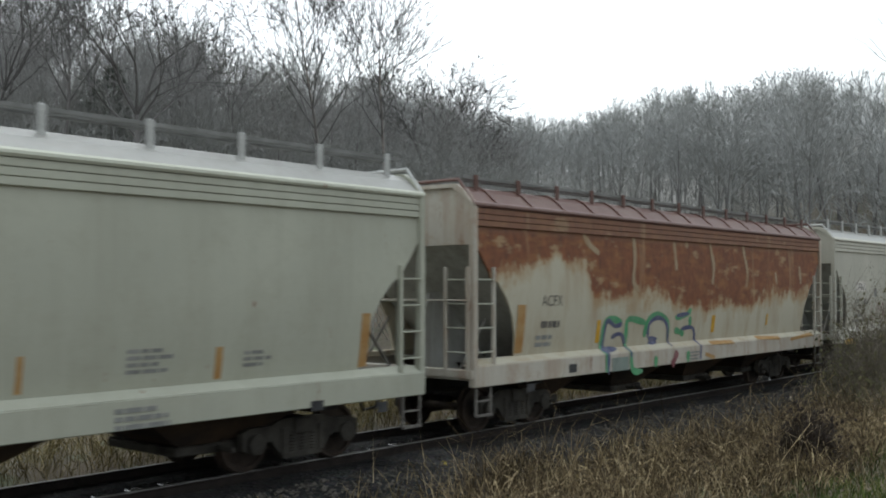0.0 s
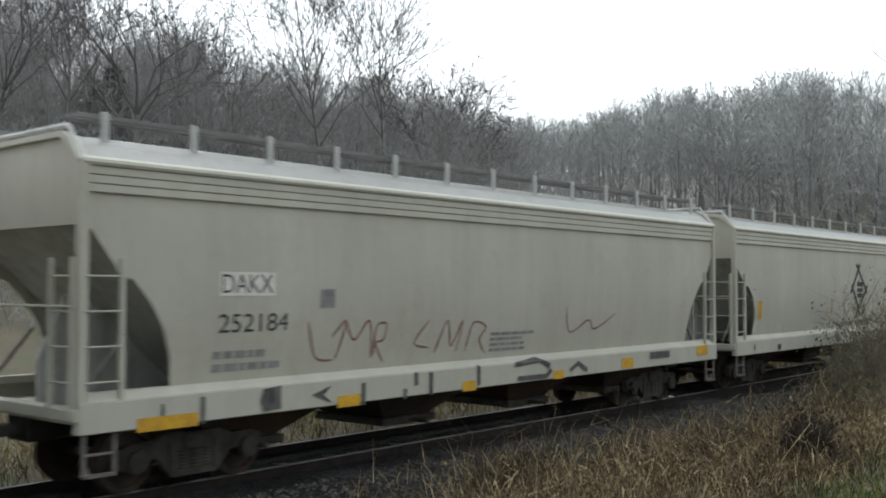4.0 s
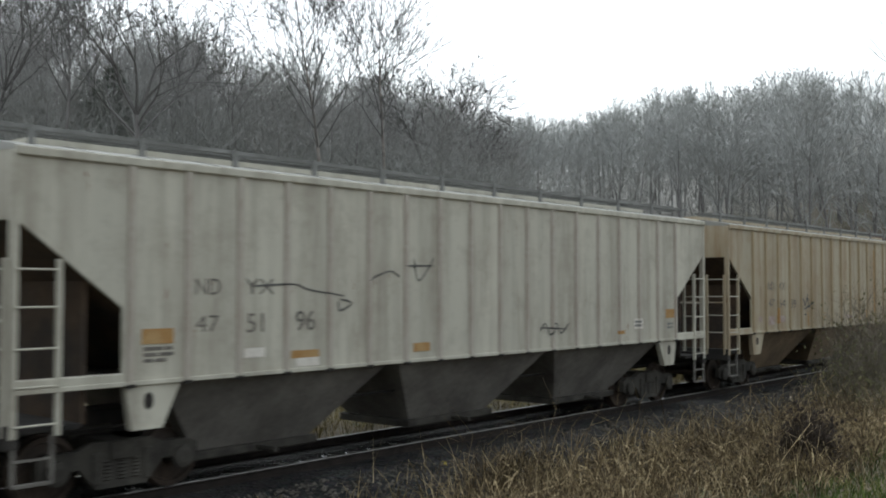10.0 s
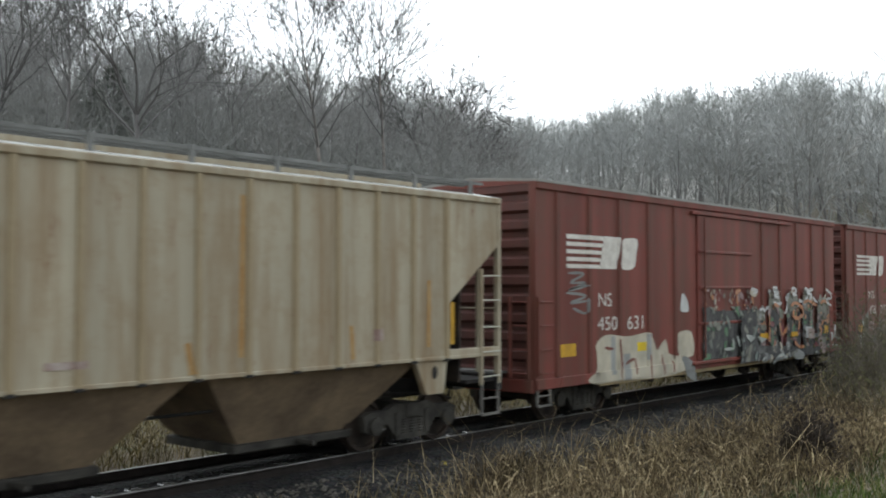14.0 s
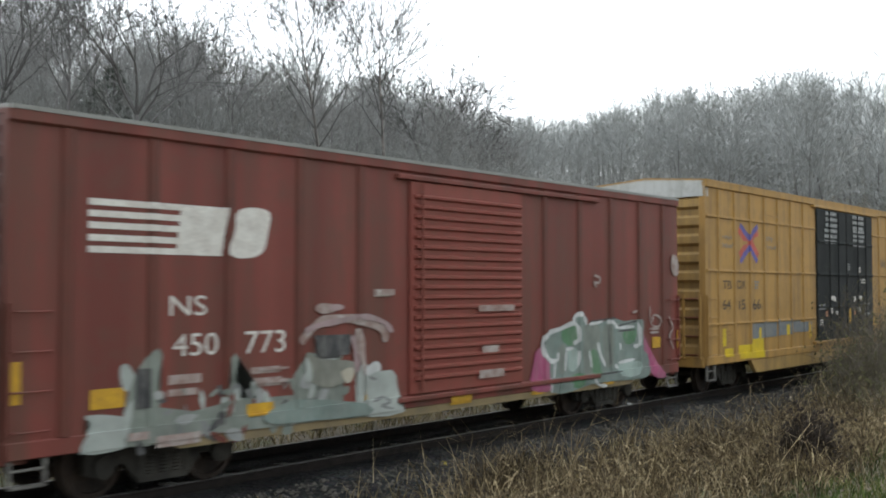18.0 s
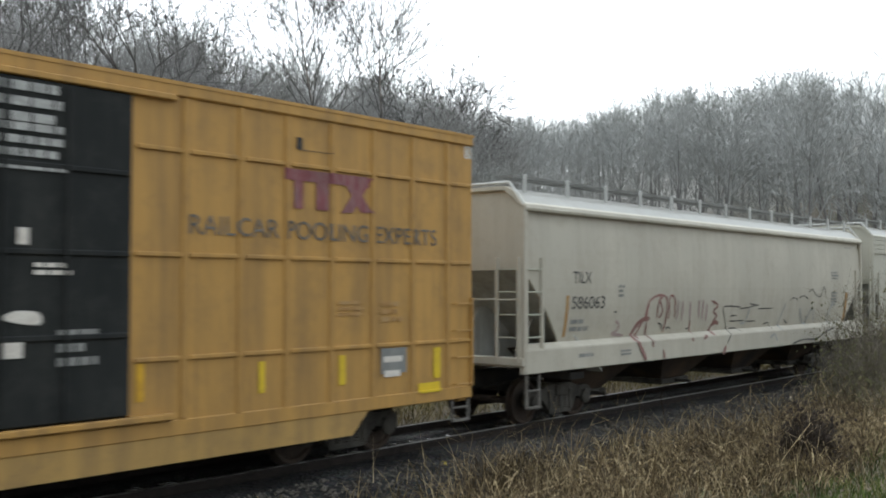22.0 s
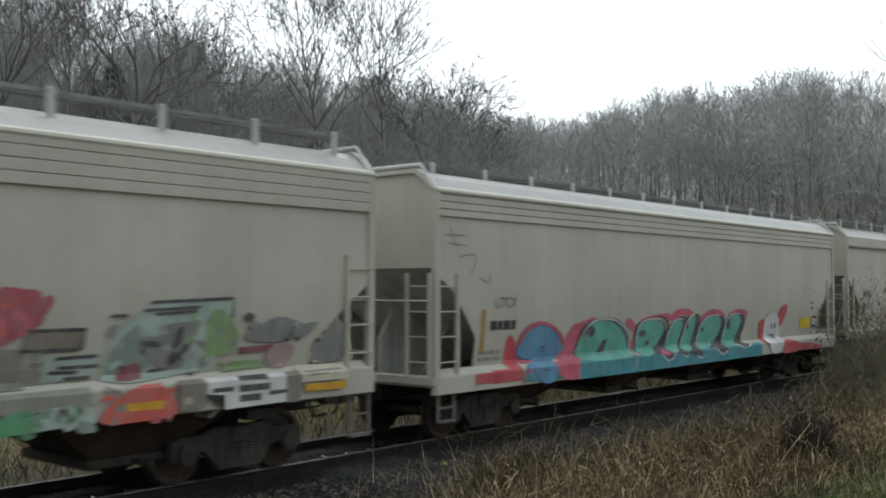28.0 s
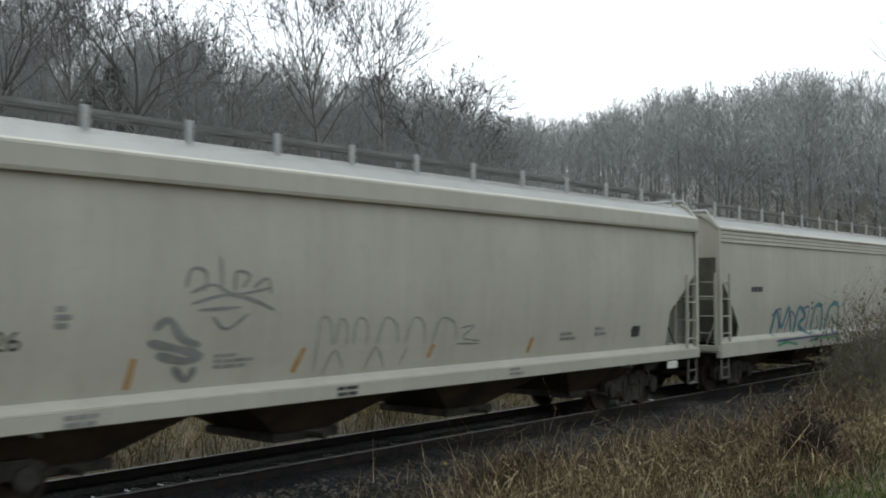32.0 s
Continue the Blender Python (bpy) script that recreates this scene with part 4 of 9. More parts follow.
        part("end_sheet", Geo().sweep(poly, *sorted((x + d * 0.02, x + d * 0.07))), end_key, car)
        part("end_lip", Geo().sweep([(-hw, eave), (-1.45, eave + 0.26), (-1.24, eave + 0.37), (1.24, eave + 0.37), (1.45, eave + 0.26), (hw, eave), (hw - 0.06, eave), (1.38, eave + 0.19), (1.2, eave + 0.30), (-1.2, eave + 0.30), (-1.38, eave + 0.19), (-hw + 0.06, eave)], *sorted((x - d * 0.05, x + d * 0.09))), end_key, car)
        part("end_frame", Geo().tube([(x + d * 0.02, -hw + 0.02, eave), (x + d * 0.02, -1.30, eave + 0.44), (x + d * 0.02, 1.30, eave + 0.44), (x + d * 0.02, hw - 0.02, eave)], 0.035), "galv" if roof_key != "rust_roof" else roof_key, car)
        g = Geo()
        xs = sorted((x + d * 0.07, x + d * 2.9))
        za = (plate_top + 0.02, 0.95) if d > 0 else (0.95, plate_top + 0.02)
        g.plate([(xs[0], za[0]), (xs[1], za[1]), (xs[1], za[1] + 0.05), (xs[0], za[0] + 0.05)], -hw + 0.14, hw - 0.14)
        part("slope_sheet", g, slope_key, car)
        for s in (-1, 1):
            part("corner_post", Geo().box(*sorted((x - d * 0.02, x + d * 0.10)), *sorted((s * (hw + 0.02), s * (hw - 0.10))), zs0, eave, 0.012), end_key, car)
            rungs = [zs1 + 0.22 + 0.42 * k for k in range(4)]
            top = rungs[-1] + 0.22
            ladder(car, end_key, *sorted((x + d * 0.05, x + d * 0.55)), s * hw if s < 0 else hw, rungs, top, zs1, (d < 0, d > 0))
            end_ladder(car, end_key, x - d * 0.04, *sorted((s * 1.05, s * 1.55)), rungs, top, zs0 + 0.2)
            sill_step(car, *sorted((x + d * 0.08, x + d * 0.48)), s * (hw - 0.02), zs0, 0.46)
        part("end_platform", Geo().box(*sorted((x - d * 0.02, x + d * 1.0)), -hw + 0.06, hw - 0.06, zs0 + 0.12, zs0 + 0.17).box(*sorted((x - d * 0.06, x + d * 0.12)), -hw, hw, zs0 + 0.15, zs0 + 0.30, 0.012), end_key, car)
        part("hand_rail", Geo().tube([(x - d * 0.05, -hw + 0.05, 2.45), (x - d * 0.06, hw - 0.05, 2.45)], 0.018), end_key, car)
        fall = (plate_top - 0.93) / 2.83
        part("center_web", Geo().plate([(x + d * 0.35, 1.0), (x + d * 2.7, 1.0), (x + d * 1.0, plate_top - 0.93 * fall - 0.03), (x + d * 0.72, plate_top - 0.93 * fall - 0.03), (x + d * 0.35, 1.75)], -0.03, 0.03), slope_key, car)
        part("bolster_web", Geo().box(*sorted((x + d * 1.75, x + d * 2.25)), -1.5, 1.5, 0.86, 1.0), "under", car)
        for y in (-1.2, 1.2):
            part("brace", Geo().tube([(x + d * 0.12, y, 1.15), (x + d * 0.9, y, 2.1)], 0.025), "grimy", car)
    # air tank and brake wheel at the trailing end
    t = Geo().lathe([(-0.5, 0.0), (-0.5, 0.2), (0.5, 0.2), (0.5, 0.0)], 14)
    part("air_tank", Geo().add([(a + L - 0.75, b, c + 1.5) for a, b, c in t.v], t.f), "slope", car)
    part("brake_wheel", Geo().tube([(L + 0.1, 0.8 + 0.28 * math.cos(k * 0.5236), 2.2 + 0.28 * math.sin(k * 0.5236)) for k in range(13)], 0.02, 6), "under", car)
    add_bays(car, 0.083 * L, 0.917 * L, bays, zs1 - 0.1, hw, "brown_steel", 0.36, 0.55)
    running_gear(car, L, train_x, stub=3.0)
    return car, Skin(car, skin_y, (), [zs1 - 0.021, zs1 - 0.019, zs1 + 0.03, zs1 + 0.0895] + [zs1 + 0.15 + 0.2 * k for k in range(14)])


def add_bays(car, x0, x1, bays, ztop, hw, key, zbot, half=1.15):
    """Funnels under the body, each with an outlet gate."""
    w = (x1 - x0) / bays
    for i in range(bays):
        a, b = x0 + i * w, x0 + (i + 1) * w
        c = (a + b) / 2
        ha = min(half, w * 0.33)
        top = [(a + 0.1, -hw + 0.12, ztop), (b - 0.1, -hw + 0.12, ztop), (b - 0.1, hw - 0.12, ztop), (a + 0.1, hw - 0.12, ztop)]
        bot = [(c - ha, -0.75, zbot + 0.12), (c + ha, -0.75, zbot + 0.12), (c + ha, 0.75, zbot + 0.12), (c - ha, 0.75, zbot + 0.12)]
        bay = part("hopper_bay", Geo().add(top + bot, [(0, 1, 5, 4), (1, 2, 6, 5), (2, 3, 7, 6), (3, 0, 4, 7), (4, 5, 6, 7), (0, 3, 2, 1)]), key, car)
        part("outlet_gate", Geo().box(c - ha - 0.12, c + ha + 0.12, -0.85, 0.85, zbot, zbot + 0.13, 0.02).tube([(c, -1.25, zbot + 0.07), (c, 1.25, zbot + 0.07)], 0.04), "truck", bay)


def ribbed_hopper_car(train_x, L, label, key):
    """A flat-sided three-bay grain hopper with vertical ribs and exposed sloping bays."""
    car = start_car("hopper_car", label, "freight car", train_x)
    hw, zb, zt = 1.60, 1.48, 4.22
    for s in (-1, 1):
        ya, yb = sorted((s * hw, s * (hw - 0.04)))
        part("side_sheet", Geo().plate([(0.05, zt), (0.05, 3.44), (1.40, 2.42), (1.40, zb), (L - 1.40, zb), (L - 1.40, 2.42), (L - 0.05, 3.44), (L - 0.05, zt)], ya, yb), key, car)
        n = 18
        for i in range(n):
            x = 1.50 + (L - 3.0) * i / (n - 1)
            part("rib", shared("rib%d%s" % (s, key), lambda: Geo().add([(q * w, s * (hw + o), z) for z in (zb + 0.02, zt - 0.06) for q, w, o in ((-1, 0.05, 0.0), (1, 0.05, 0.0), (1, 0.03, 0.05), (-1, 0.03, 0.05))], [(0, 1, 2, 3), (4, 5, 6, 7), (1, 5, 6, 2), (0, 4, 7, 3), (3, 2, 6, 7), (0, 1, 5, 4)])), key + "_rib", car, at=(x, 0, 0))
            part("gusset", shared("gusset%d" % s, lambda: Geo().box(-0.06, 0.06, *sorted((s * (hw - 0.02), s * (hw + 0.05))), zb - 0.03, zb + 0.012)), "under", car, at=(x, 0, 0))
        part("bottom_angle", Geo().box(0.05, L - 0.05, *sorted((s * (hw + 0.03), s * (hw - 0.05))), zb - 0.01, zb + 0.05, 0.008), key, car)
        part("top_chord", Geo().box(0.02, L - 0.02, *sorted((s * (hw + 0.05), s * (hw - 0.08))), zt - 0.06, zt + 0.05, 0.015), key, car)
        for x, d in ((0.0, 1), (L, -1)):
            part("end_sill_beam", Geo().box(*sorted((x, x + d * 1.42)), *sorted((s * (hw + 0.02), s * (hw - 0.12))), zb, zb + 0.15, 0.012), key, car)
            part("corner_post", Geo().box(*sorted((x, x + d * 0.09)), *sorted((s * (hw + 0.02), s * (hw - 0.09))), 0.98, zt, 0.012), key, car)
            rungs = [1.12, 1.55, 1.98, 2.45, 2.88]
            ladder(car, key, *sorted((x + d * 0.04, x + d * 0.57)), s * (hw + 0.01), rungs, 3.0, 0.98, (d < 0, d > 0))
            end_ladder(car, key, x - d * 0.03, *sorted((s * 1.05, s * 1.52)), rungs, 3.0, 1.0)
            sill_step(car, *sorted((x + d * 0.06, x + d * 0.52)), s * (hw - 0.02), 1.0, 0.46)
            # bolster plate; a dark disc stands for the shade inside its hand hole
            web = part("bolster_plate", Geo().plate([(x + d * 1.45, zb), (x + d * 2.25, zb), (x + d * 1.98, 0.92), (x + d * 1.55, 0.92)], *sorted((s * (hw - 0.01), s * (hw - 0.12)))), key, car)
            part("hand_hole", Geo().plate([(x + d * 1.78 + 0.07 * math.cos(q * 0.6283), 1.27 + 0.11 * math.sin(q * 0.6283)) for q in range(10)], *sorted((s * (hw - 0.005), s * (hw - 0.03)))), "under", web)
    # roof
    prof = [(-hw - 0.04, zt), (-hw - 0.04, zt + 0.05), (-1.0, zt + 0.17), (0, zt + 0.22), (1.0, zt + 0.17), (hw + 0.04, zt + 0.05), (hw + 0.04, zt), (0, zt + 0.1)]
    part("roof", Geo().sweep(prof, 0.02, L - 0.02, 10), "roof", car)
    for k in range(17):
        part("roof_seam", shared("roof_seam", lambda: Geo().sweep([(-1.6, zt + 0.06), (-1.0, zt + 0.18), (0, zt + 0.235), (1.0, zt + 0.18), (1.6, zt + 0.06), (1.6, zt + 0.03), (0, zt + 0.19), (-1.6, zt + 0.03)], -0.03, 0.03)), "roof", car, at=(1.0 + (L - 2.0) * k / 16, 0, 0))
    for s in (-1, 1):
        y0, y1 = sorted((s * 1.20, s * 0.72))
        deck = part("roof_walk", grate(0.0, L, y0, y1, zt + 0.36), "grating", car)
        for i in range(12):
            part("bracket", shared("flat_bracket%d" % s, lambda: Geo().box(-0.04, 0.04, min(s * 1.21, s * 1.245), max(s * 1.21, s * 1.245), zt + 0.08, zt + 0.36)), "grating", deck, at=(0.4 + (L - 0.8) * i / 11, 0, 0))
    part("hatch", Geo().sweep([(-0.4, zt + 0.2), (-0.4, zt + 0.34), (0.4, zt + 0.34), (0.4, zt + 0.2)], 0.8, L - 0.8), key, car, "long trough hatch")
    for x, d in ((0.0, 1), (L, -1)):
        part("end_sheet", Geo().box(*sorted((x + d * 0.03, x + d * 0.08)), -hw + 0.05, hw - 0.05, 3.44, zt + 0.05), key, car)
        xs = sorted((x + d * 0.08, x + d * 2.5))
        za = (3.46, 1.52) if d > 0 else (1.52, 3.46)
        part("slope_sheet", Geo().plate([(xs[0], za[0]), (xs[1], za[1]), (xs[1], za[1] + 0.05), (xs[0], za[0] + 0.05)], -hw + 0.10, hw - 0.10), "brown_steel", car)
        part("end_bulkhead", Geo().box(*sorted((x + d * 0.95, x + d * 1.0)), -hw + 0.14, hw - 0.14, 1.05, 2.75), "brown_steel", car)
        part("end_platform", Geo().box(*sorted((x - d * 0.02, x + d * 0.9)), -hw + 0.05, hw - 0.05, 1.02, 1.08).box(*sorted((x - d * 0.05, x + d * 0.12)), -hw, hw, 0.86, 1.14, 0.012), "under", car)
        part("hand_rail", Geo().tube([(x - d * 0.04, -1.5, 2.3), (x - d * 0.04, 1.5, 2.3)], 0.018), key, car)
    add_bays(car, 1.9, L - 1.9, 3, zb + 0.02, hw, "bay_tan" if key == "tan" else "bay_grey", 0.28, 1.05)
    running_gear(car, L, train_x, 1.75, stub=2.6)
    ribs = [1.50 + (L - 3.0) * i / 17 for i in range(18)]

    def over(x, z):
        d = min(abs(x - r) for r in ribs)
        return -hw - (0.05 if d < 0.0301 else max(0.0, 0.05 * (0.05 - d) / 0.02))
    return car, Skin(car, over, [r + q for r in ribs for q in (-0.05, -0.03, 0.03, 0.05)])


def corrugated_end(car, key, x, d, hw, z0, z1, n, depth=0.09):
    """A pressed steel end: one ridge after another, across the width."""
    g = Geo()
    pts = []
    for k in range(n):
        a = z0 + (z1 - z0) * k / n
        h = (z1 - z0) / n
        pts += [(0.0, a), (0.0, a + 0.30 * h), (depth, a + 0.46 * h), (depth, a + 0.84 * h)]
    pts.append((0.0, z1))
    ys = (-hw + 0.16, hw - 0.16)
    verts = [(x + d * (0.10 - p), y, z) for y in ys for p, z in pts]
    m = len(pts)
    g.add(verts, [(i, i + 1, m + i + 1, m + i) for i in range(m - 1)])
    part("end_sheet", g, key, car, "pressed steel end with horizontal ridges")
    part("end_backing", Geo().box(*sorted((x + d * 0.12, x + d * 0.2)), -hw + 0.05, hw - 0.05, z0, z1), key, car)
    for s in (-1, 1):
        part("corner_post", Geo().box(*sorted((x - d * 0.0, x + d * 0.24)), *sorted((s * hw, s * (hw - 0.17))), z0, z1, 0.02), key.replace("_end", ""), car)


def boxcar(train_x, L, label, key, door_key, top, hw, door, ribs, door_ribs, sill_z, sill_span, roof_key, bottom=0.80, rails=(), rib_w=0.09, rib_d=0.045, panel_door=False, end_top=0.0, roof_end="white"):
    """A boxcar: sheet sides with ribs, a door in a recess, ridged ends and a low-pitched roof."""
    car = start_car("boxcar", label, "freight car", train_x)
    d0, d1, dz0, dz1 = door
    for s in (-1, 1):
        ya, yb = sorted((s * hw, s * (hw - 0.05)))
        for a, b in ((0.0, d0), (d1, L)):
            part("side_sheet", Geo().box(a, b, ya, yb, bottom, top), key, car)
        part("side_sheet", Geo().box(d0, d1, ya, yb, dz1, top), key, car)
        a, b = sill_span
        part("side_sill", Geo().plate([(0.02, bottom + 0.14), (0.02, bottom), (a - 0.4, bottom), (a, sill_z), (b, sill_z), (b + 0.4, bottom), (L - 0.02, bottom), (L - 0.02, bottom + 0.14)], *sorted((s * (hw + 0.012), s * (hw - 0.08)))), "dusty_sill" if key == "red" else key + "_end", car)
        part("sill_beam", Geo().box(0.02, L - 0.02, *sorted((s * (hw + 0.03), s * (hw - 0.06))), bottom - 0.06, bottom + 0.142, 0.012), key, car)
        part("top_chord", Geo().box(0.0, L, *sorted((s * (hw + 0.05), s * (hw - 0.1))), top - 0.16, top, 0.02), key, car)
        for x in ribs:
            part("rib", shared("box_rib%.2f%.2f%d%s" % (top, rib_w, s, key), lambda: Geo().add([(q * w, s * (hw + o), z) for z in (bottom + 0.15, top - 0.17) for q, w, o in ((-1, rib_w, -0.005), (-1, rib_w * 0.6, rib_d), (1, rib_w * 0.6, rib_d), (1, rib_w, -0.005))], [(0, 1, 5, 4), (1, 2, 6, 5), (2, 3, 7, 6), (0, 1, 2, 3), (4, 5, 6, 7)])), "red_rib" if key == "red" else key, car, at=(x, 0, 0))
        cuts = sorted([0.0, *[x for x in ribs if x < d0], d0])
        cuts2 = sorted([d1, *[x for x in ribs if x > d1], L])
        for z in rails:
            for line in (cuts, cuts2):
                for a, b in zip(line, line[1:]):
                    if b - a > 0.4:
                        part("rail_bar", Geo().box(a + 0.06, b - 0.06, *sorted((s * (hw + 0.04), s * (hw - 0.02))), z - 0.03, z + 0.03, 0.01), key, car)
        # door
        yo = s * (hw + 0.05)
        panels = [(d0, (d0 + d1) / 2 - 0.01), ((d0 + d1) / 2 + 0.01, d1)] if panel_door else [(d0, d1)]
        for a, b in panels:
            leaf = part("door", Geo().box(a + 0.02, b - 0.02, *sorted((yo, s * (hw - 0.03))), dz0, dz1, 0.015), door_key, car)
            if door_ribs:
                for k in range(door_ribs):
                    z = dz0 + 0.25 + (dz1 - dz0 - 0.5) * k / (door_ribs - 1)
                    part("door_rib", shared("door_rib%.2f%d" % (top, s), lambda: Geo().sweep([(yo - s * 0.01, -0.05), (yo + s * 0.05, -0.015), (yo + s * 0.05, 0.015), (yo - s * 0.01, 0.05)], a + 0.1, b - 0.1)), door_key, leaf, at=(0, 0, z))
            else:
                for k in range(1, 4):
                    z = dz0 + (dz1 - dz0) * k / 4
                    part("door_rib", Geo().box(a + 0.06, b - 0.06, *sorted((yo - s * 0.01, yo + s * 0.035)), z - 0.035, z + 0.035, 0.012), door_key, leaf)
            for x in (a + (b - a) * 0.35, a + (b - a) * 0.65) if panel_door else (a + 0.25,):
                part("lock_rod", Geo().tube([(x, yo + s * 0.06, dz0 + 0.05), (x, yo + s * 0.06, dz1 - 0.05)], 0.022), door_key, leaf)
        part("door_track", Geo().box(d0 - 0.3, d1 + (2.6 if not panel_door else 0.6), *sorted((s * (hw + 0.11), s * (hw - 0.02))), dz0 - 0.10, dz0 - 0.02, 0.012), key, car)
        part("door_track", Geo().box(d0 - 0.3, d1 + (2.6 if not panel_door else 0.6), *sorted((s * (hw + 0.09), s * (hw - 0.02))), dz1 + 0.01, dz1 + 0.09, 0.012), key, car)
        for x, d in ((0.0, 1), (L, -1)):
            rungs = [1.05, 1.5, 1.95, 2.4]
            lad = part("grab_post", Geo().box(*sorted((x + d * 0.02, x + d * 0.05)), *sorted((s * (hw + 0.06), s * hw)), 1.0, 2.5), key, car)
            for z in rungs:
                part("rung", shared("grab%d%d%.2f" % (s, d, hw), lambda: Geo().tube([(d * 0.06, s * hw, 0), (d * 0.08, s * (hw + 0.08), 0), (d * 0.50, s * (hw + 0.08), 0), (d * 0.52, s * hw, 0)], 0.013, 6)), key, lad, at=(x, 0, z))
            sill_step(car, *sorted((x + d * 0.08, x + d * 0.5)), s * (hw - 0.02), bottom, 0.44)
    for x, d in ((0.0, 1), (L, -1)):
        corrugated_end(car, key + "_end", x, d, hw, bottom, top - end_top, 11 if end_top == 0 else 9)
        if end_top:
            part("end_cap", Geo().sweep([(-hw, top - end_top), (-hw, top), (0, top + 0.12), (hw, top), (hw, top - end_top)], *sorted((x + d * 0.0, x + d * 0.2))), roof_end, car, "white upper part of the end")
        else:
            part("end_cap", Geo().sweep([(-hw, top - 0.05), (-hw, top), (0, top + 0.12), (hw, top), (hw, top - 0.05)], *sorted((x + d * 0.0, x + d * 0.2))), key, car)
        part("end_beam", Geo().box(*sorted((x - d * 0.04, x + d * 0.3)), -hw + 0.05, hw - 0.05, bottom - 0.12, bottom + 0.14, 0.02), key, car)
        part("crossover_step", Geo().box(*sorted((x - d * 0.35, x - d * 0.0)), -0.9, 0.9, bottom + 0.24, bottom + 0.28), "grating", car)
        end_ladder(car, key, x - d * 0.06, *((-hw + 0.12, -hw + 0.55)), [1.05, 1.5, 1.95, 2.4], 2.5, 0.95)
    prof = [(-hw - 0.06, top - 0.02), (-hw - 0.06, top + 0.03), (0, top + 0.15), (hw + 0.06, top + 0.03), (hw + 0.06, top - 0.02), (0, top + 0.08)]
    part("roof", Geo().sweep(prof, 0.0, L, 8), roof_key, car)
    part("floor", Geo().box(0.1, L - 0.1, -hw + 0.1, hw - 0.1, bottom + 0.05, bottom + 0.12), "under", car)
    for k in range(7):
        part("cross_bearer", shared("bearer%.2f" % bottom, lambda: Geo().box(-0.06, 0.06, -1.3, 1.3, bottom - 0.25, bottom + 0.04)), "under", car, at=(3.4 + (L - 6.8) * k / 6, 0, 0))
    running_gear(car, L, train_x, 2.4)
    def over(x, z):
        if d0 < x < d1 and dz0 < z < dz1:
            return -hw - 0.062
        if z < bottom + 0.15:
            return -hw - (0.032 if z > bottom - 0.061 else 0.014)
        d = min(abs(x - r) for r in ribs)
        return -hw - max(0.0, min(rib_d, rib_d * (rib_w - d) / (0.4 * rib_w)))
    return car, Skin(car, over, [r + q * rib_w for r in ribs for q in (-1, -0.6, 0.6, 1)] + [d0, d1], [bottom - 0.0615, bottom - 0.0605, bottom + 0.149, bottom + 0.151])


# ---- the train, from its leading car seen to the last ----
CUT_A = [(0.10, 3.42), (0.47, 2.93), (0.51, 2.84), (0.72, 2.76), (0.98, 2.47), (1.18, 2.14), (1.29, 1.80), (1.34, 1.40)]
CUT_B = [(0.08, 2.92), (0.65, 2.36), (1.30, 1.66)]
rng = random.Random(12)


def car_0():
    car, skin = hopper_car(-6.4, 18.55, "greenish grey smooth-sided covered hopper car with yellow stripes", "grey_green", CUT_A)
    skin.rects("yellow_stripe", [(17.18, 1.46, 17.36, 2.28), (14.51, 1.46, 14.63, 1.89), (11.81, 1.47, 11.89, 1.9)], "rust_mark")
    skin.bars(*(13.19, 1.59, 13.95, 1.93), 4, "faded", rng)
    skin.bars(*(14.98, 1.58, 15.52, 1.83), 3, "faded", rng)
    skin.bars(*(12.96, 0.94, 13.93, 1.24), 3, "faded", rng)
    skin.rects("sill_plate", [(16.08, 0.91, 16.32, 1.05), (17.43, 0.76, 17.65, 0.92)], "black")
    return car


